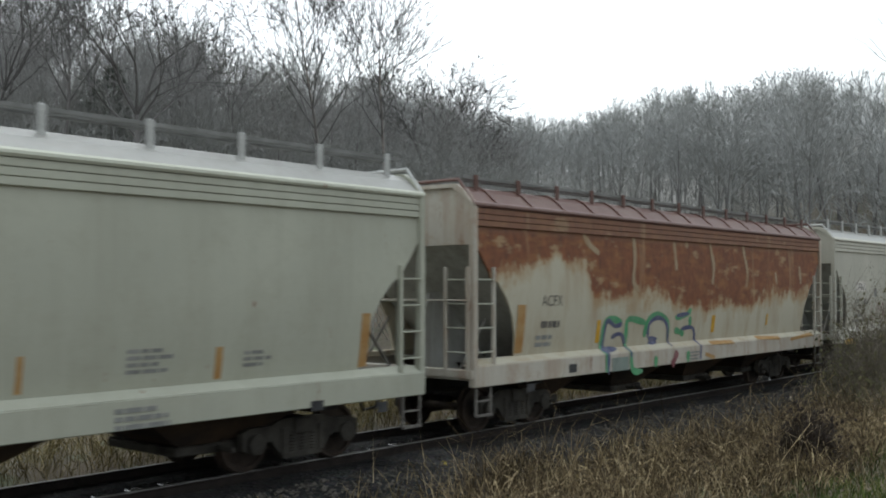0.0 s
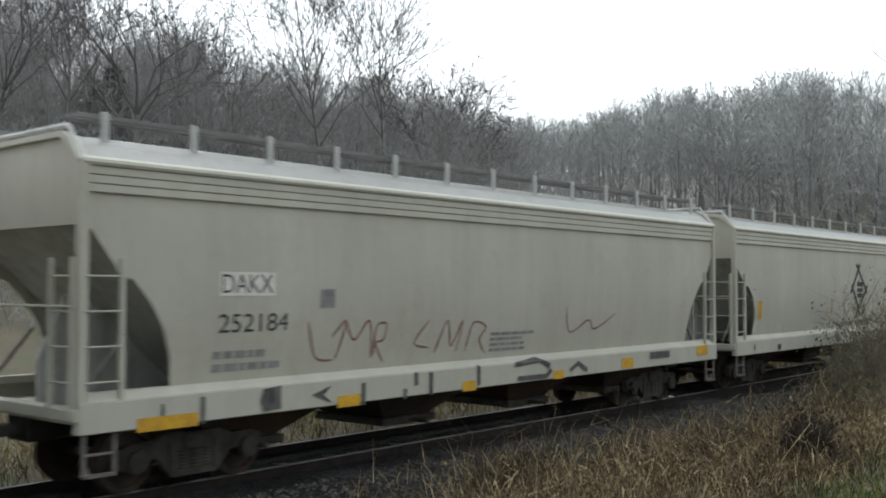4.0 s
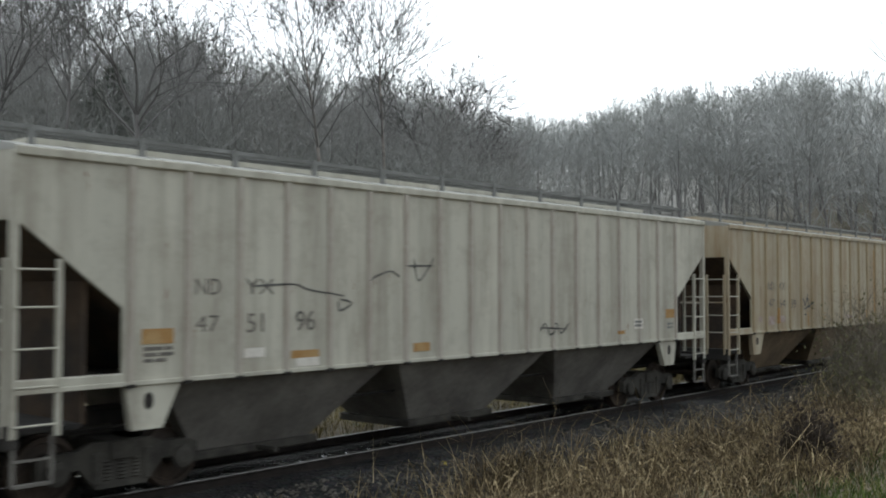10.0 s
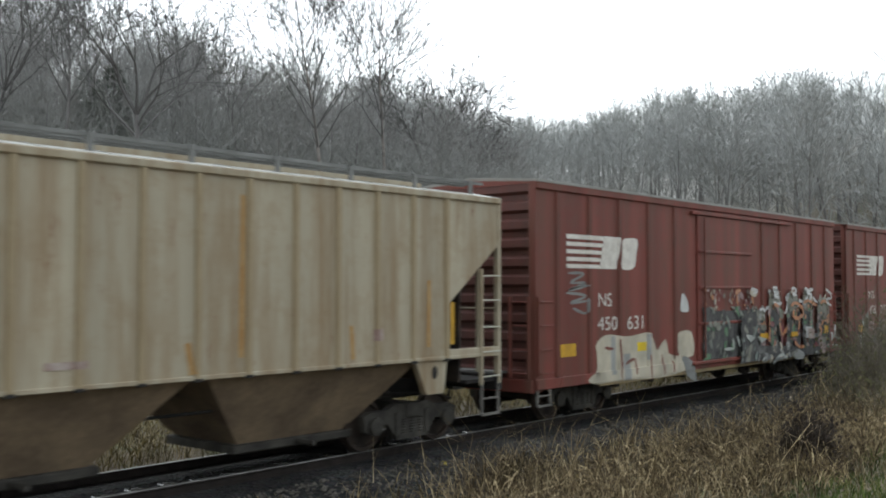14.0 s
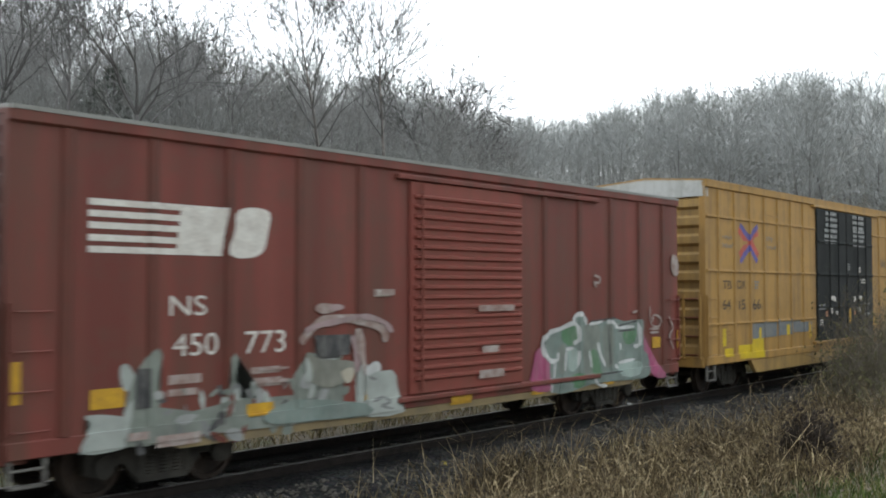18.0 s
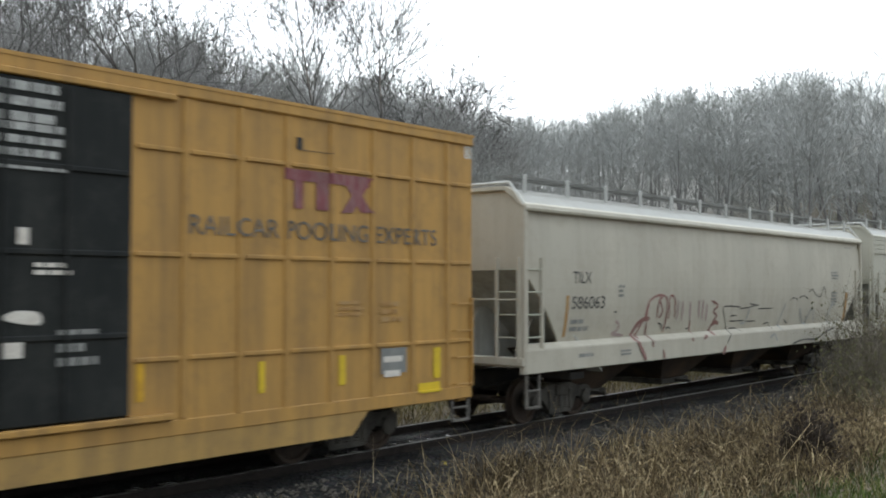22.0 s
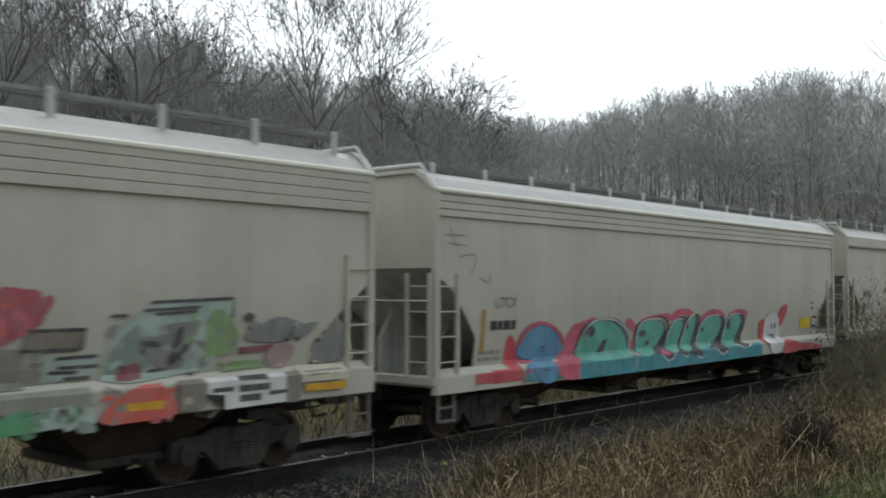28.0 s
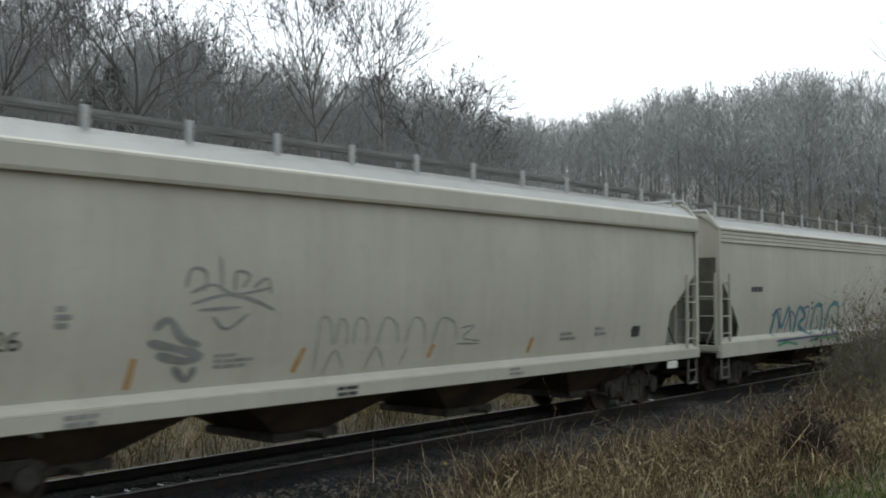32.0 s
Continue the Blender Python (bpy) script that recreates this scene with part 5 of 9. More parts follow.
def car_1():
    car, skin = hopper_car(13.45, 16.47, "pale covered hopper car rusted through along its upper side", "rusted", CUT_A, eave=4.13, roof_key="rust_roof", roof_ribs=15, walk_z=4.66, band_bottom=3.74, end_key="rusty_sill")
    skin.rects("yellow_stripe", [(4.07, 1.55, 4.21, 2.01), (9.32, 1.58, 9.45, 1.97)], "reflector")
    skin.strokes("graffiti", [[(5.07, 1.94), (4.43, 2.0), (4.3, 1.4), (4.27, 0.94)], [(6.08, 1.9), (5.32, 2.0), (5.28, 1.6), (5.29, 0.96), (5.73, 0.89)], [(6.06, 1.59), (6.17, 1.97), (6.65, 2.07), (7.06, 1.9), (7.16, 1.45)], [(7.42, 1.99), (7.92, 2.04), (8.2, 2.16)], [(8.14, 2.01), (8.2, 1.76)], [(7.43, 1.7), (7.7, 1.66), (7.92, 1.58)], [(7.84, 1.22), (7.84, 0.95)], [(6.32, 1.18), (6.3, 0.94)]], 0.160, "s_green", steps=5)
    skin.rects("graffiti", [(4.48, 0.95, 5.14, 1.23)], "s_sage")
    skin.strokes("graffiti", [[(5.07, 1.91), (4.78, 1.87), (4.45, 1.97), (4.36, 1.4), (4.33, 0.9)], [(4.26, 1.39), (4.87, 1.41)], [(4.67, 1.63), (4.99, 1.7), (5.2, 1.57), (5.27, 1.2)], [(6.22, 1.58), (6.25, 1.89), (6.66, 2.0), (7.06, 1.82), (7.19, 1.34)], [(6.25, 1.56), (6.66, 1.53)], [(6.27, 1.47), (6.66, 1.46)], [(7.48, 2.03), (8.09, 2.07)], [(7.75, 1.72), (8.32, 1.73), (8.49, 1.45), (8.47, 0.98)]], 0.110, "s_navy", steps=5)
    skin.strokes("graffiti", [[(7.32, 1.24), (7.17, 1.04), (7.04, 0.93)]], 0.200, "s_maroon", steps=5)
    skin.bars(*(7.95, 0.98, 8.5, 1.21), 3, "faded", rng)
    skin.text("ACFX", *(2.07, 2.32, 2.77, 2.53), "worn")
    skin.bars(*(2.08, 1.87, 2.79, 2.08), 1, "worn", rng)
    skin.rects("yellow_stripe", [(1.31, 1.47, 1.56, 2.36)], "rust_mark")
    skin.bars(*(1.94, 1.53, 2.59, 1.8), 2, "faded", rng)
    skin.rects("sill_plate", [(2.88, 1.03, 3.14, 1.19), (1.48, 0.77, 1.73, 0.91)], "black")
    skin.strokes("pale_run", [[(3.65, 4.1), (3.57, 3.77), (3.74, 3.55), (4.11, 3.37)], [(5.46, 4.13), (5.51, 3.84), (5.56, 3.32), (5.48, 2.81), (5.75, 2.59)], [(7.36, 3.72), (7.39, 3.4), (7.44, 3.07)], [(9.19, 4.09), (9.22, 3.64), (9.35, 3.2), (9.26, 2.75)], [(11.06, 3.78), (11.18, 3.44), (11.31, 3.06), (11.21, 2.67)], [(13.12, 3.09), (13.21, 2.77)], [(14.85, 3.29), (14.93, 2.78)], [(7.97, 3.59), (7.97, 3.75)]], 0.160, "pale_run", steps=5)
    skin.rects("yellow_stripe", [(9.33, 1.59, 9.49, 2.0), (12.58, 1.68, 12.67, 1.97)], "reflector")
    skin.strokes("rust_run", [[(9.07, 1.35), (10.29, 1.32)], [(11.82, 1.37), (13.21, 1.31)], [(13.96, 1.25), (15.63, 1.33)], [(8.7, 1.11), (9.2, 0.99)]], 0.100, "rust_mark", steps=1)
    return car


def car_2():
    car, skin = hopper_car(31.1, 16.68, "light grey covered hopper car with chevrons along its sill", "grey", CUT_A)
    skin.rects("lettering_panel", [(2.01, 2.56, 2.94, 2.88)], "white_ink")
    skin.text("DAKX", *(2.04, 2.6, 2.9, 2.85), "black")
    skin.text("252184", *(2.0, 2.07, 3.2, 2.32), "black")
    skin.bars(*(1.94, 1.52, 3.43, 1.86), 2, "faded", rng)
    skin.bars(*(7.88, 1.52, 9.43, 1.9), 4, "faded", rng)
    skin.rects("data_plate", [(3.79, 2.38, 4.08, 2.65)], "faded")
    skin.strokes("graffiti", [[(3.57, 2.19), (3.75, 1.67), (4.1, 1.6)], [(4.05, 1.94), (4.33, 2.18), (4.15, 1.6)], [(4.33, 2.16), (4.52, 1.88), (4.82, 2.17), (4.9, 1.59)], [(4.95, 1.61), (4.98, 2.06), (5.2, 2.11), (5.15, 1.86), (4.98, 1.81), (5.2, 1.5)], [(6.21, 2.14), (5.88, 1.78), (6.24, 1.69)], [(6.39, 1.58), (6.68, 2.13), (6.81, 1.69), (7.07, 2.12), (6.96, 1.58)], [(7.2, 1.57), (7.36, 2.06), (7.73, 1.99), (7.57, 1.77), (7.77, 1.52)], [(10.24, 2.3), (10.41, 1.8), (11.06, 2.03), (11.32, 1.84), (12.1, 2.14)]], 0.035, "s_maroon", steps=5)
    skin.rects("sill_reflector", [(0.74, 0.91, 1.63, 1.08), (4.07, 0.91, 4.54, 1.08), (6.96, 0.92, 7.32, 1.09), (9.66, 0.94, 10.03, 1.1), (12.2, 0.99, 12.66, 1.2), (15.62, 1.09, 16.15, 1.31)], "reflector")
    skin.poly("chevron", [(2.69, 1.29), (3.0, 1.32), (2.75, 1.16), (3.0, 1.0), (2.69, 0.98), (2.63, 1.13)], "s_black", steps=1)
    skin.poly("chevron", [(3.57, 1.14), (3.95, 1.25), (3.8, 1.12), (3.99, 0.98)], "s_black", steps=1)
    skin.rects("sill_mark", [(4.57, 0.91, 4.65, 1.24), (5.49, 0.92, 5.57, 1.08), (5.75, 1.11, 5.84, 1.32), (6.11, 0.93, 6.2, 1.3), (7.36, 1.0, 7.44, 1.34), (1.67, 0.92, 1.73, 1.27), (1.08, 1.08, 1.12, 1.23), (13.38, 1.12, 14.26, 1.27)], "s_black")
    skin.strokes("chevron", [[(8.45, 1.28), (9.2, 1.34), (9.55, 1.2)], [(8.52, 1.03), (9.43, 1.02), (9.59, 1.13)], [(10.23, 1.07), (10.53, 1.2), (10.84, 1.04)]], 0.100, "s_black", steps=1)
    return car


def car_3():
    car, skin = hopper_car(48.95, 18.47, "light grey covered hopper car with a black diamond emblem", "grey", [(0.06, 3.30), (0.58, 2.80), (0.62, 2.74), (0.88, 2.68), (1.15, 2.42), (1.32, 2.10), (1.37, 1.78), (1.34, 1.40)])
    skin.strokes("emblem", [[(9.2, 3.44), (10.19, 2.49)], [(9.56, 3.45), (8.63, 2.5)], [(8.69, 2.76), (9.62, 1.78)], [(10.25, 2.76), (9.23, 1.8)]], 0.150, "black", steps=1)
    skin.rects("emblem", [(9.23, 2.71, 9.76, 2.86), (9.23, 2.53, 9.76, 2.66), (9.23, 2.35, 9.76, 2.49)], "black", "black diamond emblem with three bars")
    skin.rects("brand_bar", [(8.14, 1.49, 8.25, 1.62), (8.29, 1.5, 8.4, 1.62), (8.44, 1.5, 8.55, 1.62), (8.6, 1.5, 8.7, 1.62), (8.75, 1.5, 8.86, 1.62), (8.91, 1.5, 9.02, 1.62), (9.23, 1.5, 9.34, 1.63), (9.39, 1.5, 9.51, 1.63), (9.56, 1.5, 9.68, 1.63), (9.73, 1.5, 9.85, 1.63), (9.9, 1.5, 10.02, 1.64), (10.08, 1.5, 10.2, 1.64), (10.25, 1.51, 10.38, 1.64), (10.43, 1.51, 10.56, 1.64)], "worn")
    skin.rects("yellow_stripe", [(6.9, 1.88, 7.03, 2.33), (11.91, 1.82, 12.01, 2.24), (13.58, 1.78, 13.69, 2.21), (16.73, 1.8, 16.98, 2.29)], "rust_mark")
    skin.strokes("scribble", [[(5.61, 1.96), (6.19, 1.96), (7.35, 1.87)], [(5.72, 1.65), (6.82, 1.57)], [(7.11, 1.47), (7.41, 1.58), (7.73, 1.54), (8.09, 1.37)], [(9.41, 1.34), (9.68, 1.22), (9.84, 1.26)], [(7.54, 2.04), (7.86, 1.94)]], 0.025, "s_dusk", steps=5)
    skin.strokes("scribble", [[(6.04, 1.18), (6.64, 1.17), (7.23, 1.23)], [(7.29, 1.25), (7.48, 1.32), (7.7, 1.22), (7.48, 1.12), (7.29, 1.22)], [(9.68, 1.05), (9.99, 1.2), (10.47, 1.12)], [(10.89, 1.1), (11.68, 1.07)], [(13.85, 1.13), (14.29, 1.16)], [(15.69, 1.14), (15.94, 1.19)]], 0.060, "s_dusk", steps=5)
    skin.bars(*(11.06, 1.51, 11.68, 1.62), 1, "faded", rng)
    skin.bars(*(15.95, 1.59, 16.66, 1.83), 2, "black", rng)
    skin.bars(*(10.81, 1.02, 11.59, 1.2), 2, "faded", rng)
    skin.rects("yellow_stripe", [(1.52, 1.85, 1.75, 2.32)], "reflector")
    skin.rects("sill_mark", [(1.0, 1.06, 1.07, 1.19), (2.53, 1.0, 2.78, 1.15)], "black")
    skin.bars(*(1.12, 2.61, 1.46, 2.64), 1, "faded", rng)
    skin.rects("sill_mark", [(14.16, 1.04, 14.35, 1.22), (15.98, 1.06, 16.15, 1.26)], "black")
    skin.poly("paint_scuff", [(15.97, 1.17), (16.15, 1.28), (16.5, 1.28), (16.88, 1.29), (16.93, 1.15), (16.71, 1.0), (16.15, 0.97)], "s_white", steps=2)
    skin.poly("paint_scuff", [(15.64, 1.35), (15.86, 1.36), (15.85, 1.11), (15.69, 1.08)], "s_olive", steps=2)
    skin.poly("paint_scuff", [(16.94, 1.26), (17.39, 1.29), (17.69, 1.22), (17.65, 1.04), (17.19, 1.01), (16.99, 1.09)], "s_brown", steps=2)
    skin.poly("paint_scuff", [(16.4, 1.69), (16.88, 1.76), (17.18, 1.65), (17.08, 1.5), (16.59, 1.44), (16.4, 1.53)], "s_smoke", steps=3)
    skin.strokes("paint_scuff", [[(17.02, 1.19), (17.31, 1.25), (17.25, 1.08), (17.6, 1.17)], [(15.61, 1.01), (16.04, 1.02)], [(15.32, 1.4), (15.52, 1.6), (15.45, 1.74)], [(13.92, 1.51), (14.06, 1.55)]], 0.060, "s_dusk", steps=5)
    skin.strokes("paint_scuff", [[(15.91, 1.85), (16.33, 1.86)], [(15.91, 1.76), (16.33, 1.77)], [(15.91, 1.67), (16.33, 1.68)], [(15.91, 1.6), (16.31, 1.6)], [(15.93, 1.86), (15.95, 1.6)], [(16.11, 1.86), (16.13, 1.6)], [(16.31, 1.86), (16.33, 1.6)]], 0.030, "black", steps=5)
    return car


def car_4():
    car, skin = ribbed_hopper_car(68.8, 17.05, "dusty grey ribbed covered hopper car", "ribbed")
    skin.text("ND", *(2.45, 2.58, 2.84, 2.79), "worn")
    skin.text("YX", *(3.25, 2.58, 3.76, 2.79), "worn")
    skin.text("47", *(2.45, 2.09, 2.82, 2.31), "worn")
    skin.text("51", *(3.28, 2.06, 3.57, 2.32), "worn")
    skin.text("96", *(4.15, 2.06, 4.52, 2.34), "worn")
    skin.rects("label_panel", [(1.66, 1.97, 2.12, 2.16), (4.07, 1.67, 4.6, 1.78), (6.64, 1.64, 7.04, 1.78)], "rust_mark")
    skin.bars(*(1.69, 1.73, 2.12, 1.95), 3, "worn", rng)
    skin.strokes("scribble", [[(10.17, 1.84), (10.35, 1.99), (10.52, 1.77), (10.71, 1.99), (10.89, 1.79), (11.14, 1.98)], [(10.17, 1.92), (11.08, 1.87)]], 0.035, "s_black", steps=5)
    skin.rects("placard", [(3.24, 1.72, 3.6, 1.85), (4.17, 1.55, 4.6, 1.67)], "white_ink")
    skin.strokes("scribble", [[(3.37, 2.69), (4.12, 2.72), (4.41, 2.64), (5.11, 2.55)], [(5.6, 2.78), (6.08, 2.93), (6.31, 2.84)], [(6.65, 3.14), (6.77, 2.78), (7.13, 3.15)], [(5.01, 2.5), (5.26, 2.44), (5.01, 2.33), (4.97, 2.47)], [(6.42, 3.02), (7.13, 3.03)]], 0.030, "s_black", steps=5)
    skin.rects("lettering_plate", [(13.69, 1.79, 14.06, 2.01)], "white_ink")
    skin.bars(*(13.72, 1.82, 14.03, 1.98), 2, "faded", rng)
    skin.rects("label_panel", [(15.09, 1.99, 15.5, 2.19), (13.0, 1.70, 13.3, 1.77)], "rust_mark")
    skin.bars(*(15.15, 1.74, 15.48, 1.90), 2, "faded", rng)
    return car


def car_5():
    car, skin = ribbed_hopper_car(87.15, 17.1, "tan and rust-streaked ribbed covered hopper car", "tan")
    skin.text("ND", *(2.5, 2.61, 2.88, 2.82), "worn")
    skin.text("YX", *(3.22, 2.61, 3.67, 2.83), "worn")
    skin.text("47", *(2.51, 2.15, 2.92, 2.37), "worn")
    skin.text("54", *(3.23, 2.13, 3.68, 2.35), "worn")
    skin.text("39", *(4.06, 2.1, 4.44, 2.34), "worn")
    skin.rects("placard", [(2.52, 1.67, 2.93, 1.9), (3.32, 1.72, 3.65, 1.9), (1.86, 1.76, 2.07, 1.91)], "pale_ink")
    skin.strokes("graffiti", [[(4.85, 2.09), (5.0, 2.36), (5.15, 2.16), (5.3, 2.39), (5.45, 2.11), (5.66, 2.26), (5.7, 2.02)], [(5.3, 2.51), (5.3, 2.27)], [(5.05, 2.05), (5.61, 2.19)], [(5.08, 1.89), (5.22, 1.9)]], 0.060, "s_black", steps=5)
    skin.strokes("graffiti", [[(6.52, 1.87), (6.64, 1.92), (6.79, 1.87), (6.67, 1.78), (6.53, 1.83)]], 0.030, "rust_mark", steps=5)
    skin.rects("data_plate", [(13.86, 1.85, 14.08, 2.03), (8.54, 1.72, 9.09, 1.81)], "pale_ink")
    skin.strokes("rust_run", [[(11.34, 3.93), (11.33, 1.73)], [(13.39, 2.1), (13.43, 1.59)], [(3.14, 2.11), (3.13, 1.7)], [(5.35, 1.96), (5.38, 1.56)], [(10.47, 1.96), (10.55, 1.55)], [(15.16, 2.79), (15.15, 1.7)]], 0.100, "rust_mark", steps=1)
    skin.rects("yellow_stripe", [(15.71, 1.72, 15.8, 2.43)], "reflector")
    return car


RIBS_50 = (0.72, 1.88, 3.06, 4.30, 5.52, 10.45, 11.65, 12.85, 14.05, 15.1)


def car_6():
    car, skin = boxcar(105.4, 15.92, "brown-red boxcar covered with painted graffiti", "red", "red", 4.70, 1.55, (6.6, 9.7, 0.95, 4.40), RIBS_50, 0, 0.66, (2.3, 13.6), "roof")
    skin.rects("emblem_stripe", [(1.05, 3.64, 2.43, 3.73), (1.05, 3.50, 2.38, 3.58), (1.05, 3.35, 2.34, 3.43), (1.05, 3.20, 2.3, 3.28), (1.05, 3.06, 2.27, 3.14)], "white_ink")
    skin.poly("emblem", [(2.45, 3.74), (3.06, 3.73), (2.94, 3.06), (2.27, 3.06)], "white_ink", steps=1)
    skin.poly("emblem", [(3.19, 3.66), (3.43, 3.73), (3.82, 3.71), (3.78, 3.42), (3.7, 3.13), (3.42, 3.05), (3.08, 3.1), (3.12, 3.38)], "white_ink", steps=3)
    skin.text("NS", *(2.23, 2.28, 2.74, 2.56), "white_ink")
    skin.text("450", *(2.19, 1.79, 2.96, 2.07), "white_ink")
    skin.text("631", *(3.38, 1.78, 4.05, 2.07), "white_ink")
    skin.rects("reflector", [(0.83, 1.32, 1.37, 1.57)], "reflector")
    skin.strokes("graffiti", [[(1.1, 2.96), (1.68, 2.95), (1.18, 2.77), (1.76, 2.77), (1.1, 2.62), (1.85, 2.72)], [(1.02, 2.57), (1.76, 2.51), (1.18, 2.37), (1.85, 2.41)], [(1.26, 2.27), (1.76, 2.16), (1.81, 2.46)]], 0.060, "s_dusk", steps=5)
    skin.poly("graffiti", [(2.1, 1.48), (2.46, 1.69), (2.96, 1.67), (3.3, 1.63), (3.59, 1.64), (4.4, 1.67), (4.51, 1.19), (5.05, 1.51), (5.27, 1.04), (5.72, 1.13), (6.02, 0.93), (5.88, 0.74), (4.71, 0.67), (3.1, 0.72), (2.19, 0.71), (1.76, 0.82), (2.28, 1.06)], "s_cream", steps=3, label="cream graffiti lettering that cannot be read")
    skin.rects("graffiti", [(3.2, 0.71, 3.49, 1.27), (2.7, 0.86, 2.88, 1.66), (4.2, 1.09, 4.34, 1.66)], "s_smoke")
    skin.strokes("graffiti", [[(2.46, 1.43), (2.82, 1.39)], [(3.29, 1.05), (3.69, 1.13), (3.72, 0.8)], [(4.3, 1.21), (4.4, 0.64)], [(3.01, 1.6), (3.1, 0.74)], [(4.89, 1.17), (4.97, 0.71)], [(5.38, 1.03), (5.42, 0.74)]], 0.070, "red", steps=5)
    skin.rects("reflector", [(3.79, 1.3, 4.19, 1.49), (5.8, 1.37, 6.2, 1.54)], "patch_yellow")
    skin.poly("graffiti", [(5.61, 1.6), (6.32, 1.64), (6.43, 1.09), (5.72, 1.13)], "s_cream", steps=3)
    skin.poly("graffiti", [(5.84, 1.06), (6.31, 0.97), (6.55, 0.47), (6.07, 0.63)], "s_dusk", steps=3)
    skin.poly("graffiti", [(5.9, 2.55), (6.14, 2.36), (6.18, 2.12), (5.8, 2.13), (5.81, 2.33)], "s_white", steps=3)
    skin.rects("graffiti", [(6.82, 0.9, 9.72, 2.1)], "s_black")
    skin.mural(rng, 6.83, 2.12, 9.74, 2.64, ['s_orange', 's_cream', 's_brown', 's_maroon', 's_dustpink'], 56, 0.10)
    skin.mural(rng, 6.82, 0.84, 9.72, 2.2, ['s_moss', 's_black', 's_slate', 's_olive', 's_black'], 90, 0.15)
    skin.poly("graffiti", [(9.86, 1.57), (9.79, 1.61), (9.82, 2.0), (9.98, 2.2), (10.11, 2.04), (10.32, 2.13), (10.46, 1.91), (10.43, 1.43), (10.47, 1.39)], "s_olive", steps=3)
    skin.poly("graffiti", [(9.83, 1.18), (9.79, 1.41), (9.92, 1.67), (10.33, 1.67), (10.47, 1.42), (10.45, 1.15)], "s_black", steps=3)
    skin.mural(rng, 9.78, 1.7, 10.47, 2.2, ['s_white', 's_brown', 's_smoke', 's_olive', 's_cream'], 18, 0.10)
    skin.mural(rng, 9.79, 1.12, 10.47, 1.81, ['s_olive', 's_black', 's_brown', 's_moss', 's_black', 's_dustpink', 's_orange', 's_black'], 52, 0.13)
    skin.poly("graffiti", [(10.86, 1.54), (10.78, 2.0), (10.81, 2.42), (11.0, 2.63), (11.15, 2.47), (11.39, 2.57), (11.55, 2.33), (11.51, 1.82), (11.56, 1.35)], "s_olive", steps=3)
    skin.poly("graffiti", [(10.83, 1.12), (10.79, 1.79), (10.93, 2.06), (11.39, 2.08), (11.56, 1.82), (11.54, 1.09)], "s_black", steps=3)
    skin.mural(rng, 10.77, 2.11, 11.55, 2.63, ['s_white', 's_brown', 's_smoke', 's_olive', 's_cream'], 18, 0.10)
    skin.mural(rng, 10.78, 1.05, 11.56, 2.21, ['s_olive', 's_black', 's_brown', 's_moss', 's_black', 's_dustpink', 's_orange', 's_black'], 52, 0.13)
    skin.poly("graffiti", [(12.09, 1.5), (12.01, 1.91), (12.05, 2.36), (12.24, 2.59), (12.4, 2.42), (12.64, 2.52), (12.8, 2.27), (12.76, 1.72), (12.81, 1.3)], "s_olive", steps=3)
    skin.poly("graffiti", [(12.06, 1.05), (12.02, 1.68), (12.17, 1.98), (12.64, 2.0), (12.81, 1.72), (12.79, 1.03)], "s_black", steps=3)
    skin.mural(rng, 12.01, 2.03, 12.8, 2.59, ['s_white', 's_brown', 's_smoke', 's_olive', 's_cream'], 18, 0.10)
    skin.mural(rng, 12.01, 0.99, 12.81, 2.14, ['s_olive', 's_black', 's_brown', 's_moss', 's_black', 's_dustpink', 's_orange', 's_black'], 52, 0.13)
    skin.poly("graffiti", [(13.2, 1.48), (13.12, 1.94), (13.15, 2.42), (13.34, 2.67), (13.5, 2.49), (13.73, 2.6), (13.89, 2.33), (13.86, 1.75), (13.9, 1.27)], "s_olive", steps=3)
    skin.poly("graffiti", [(13.16, 1.0), (13.12, 1.7), (13.27, 2.02), (13.74, 2.04), (13.9, 1.74), (13.88, 0.98)], "s_black", steps=3)
    skin.mural(rng, 13.11, 2.08, 13.9, 2.67, ['s_white', 's_brown', 's_smoke', 's_olive', 's_cream'], 18, 0.10)
    skin.mural(rng, 13.12, 0.94, 13.9, 2.18, ['s_olive', 's_black', 's_brown', 's_moss', 's_black', 's_dustpink', 's_orange', 's_black'], 52, 0.13)
    skin.poly("graffiti", [(14.33, 1.46), (14.25, 1.73), (14.29, 2.24), (14.48, 2.49), (14.65, 2.3), (14.89, 2.42), (15.06, 2.13), (15.02, 1.52), (15.07, 1.24)], "s_olive", steps=3)
    skin.poly("graffiti", [(14.3, 0.95), (14.25, 1.47), (14.41, 1.81), (14.9, 1.83), (15.06, 1.51), (15.04, 0.93)], "s_black", steps=3)
    skin.mural(rng, 14.25, 1.87, 15.06, 2.5, ['s_white', 's_brown', 's_smoke', 's_olive', 's_cream'], 18, 0.10)
    skin.mural(rng, 14.25, 0.89, 15.07, 1.98, ['s_olive', 's_black', 's_brown', 's_moss', 's_black', 's_dustpink', 's_orange', 's_black'], 52, 0.13)
    skin.mural(rng, 8.71, 0.89, 9.73, 2.11, ['s_olive', 's_black', 's_moss', 's_black', 's_brown'], 46, 0.16)
    skin.mural(rng, 10.5, 0.75, 14.26, 1.77, ['s_black', 's_dusk', 's_black', 's_black', 's_maroon'], 44, 0.20)
    skin.rects("placard", [(13.21, 1.24, 13.7, 1.55)], "s_white")
    skin.rects("graffiti", [(13.56, 1.55, 13.72, 1.74)], "s_green")
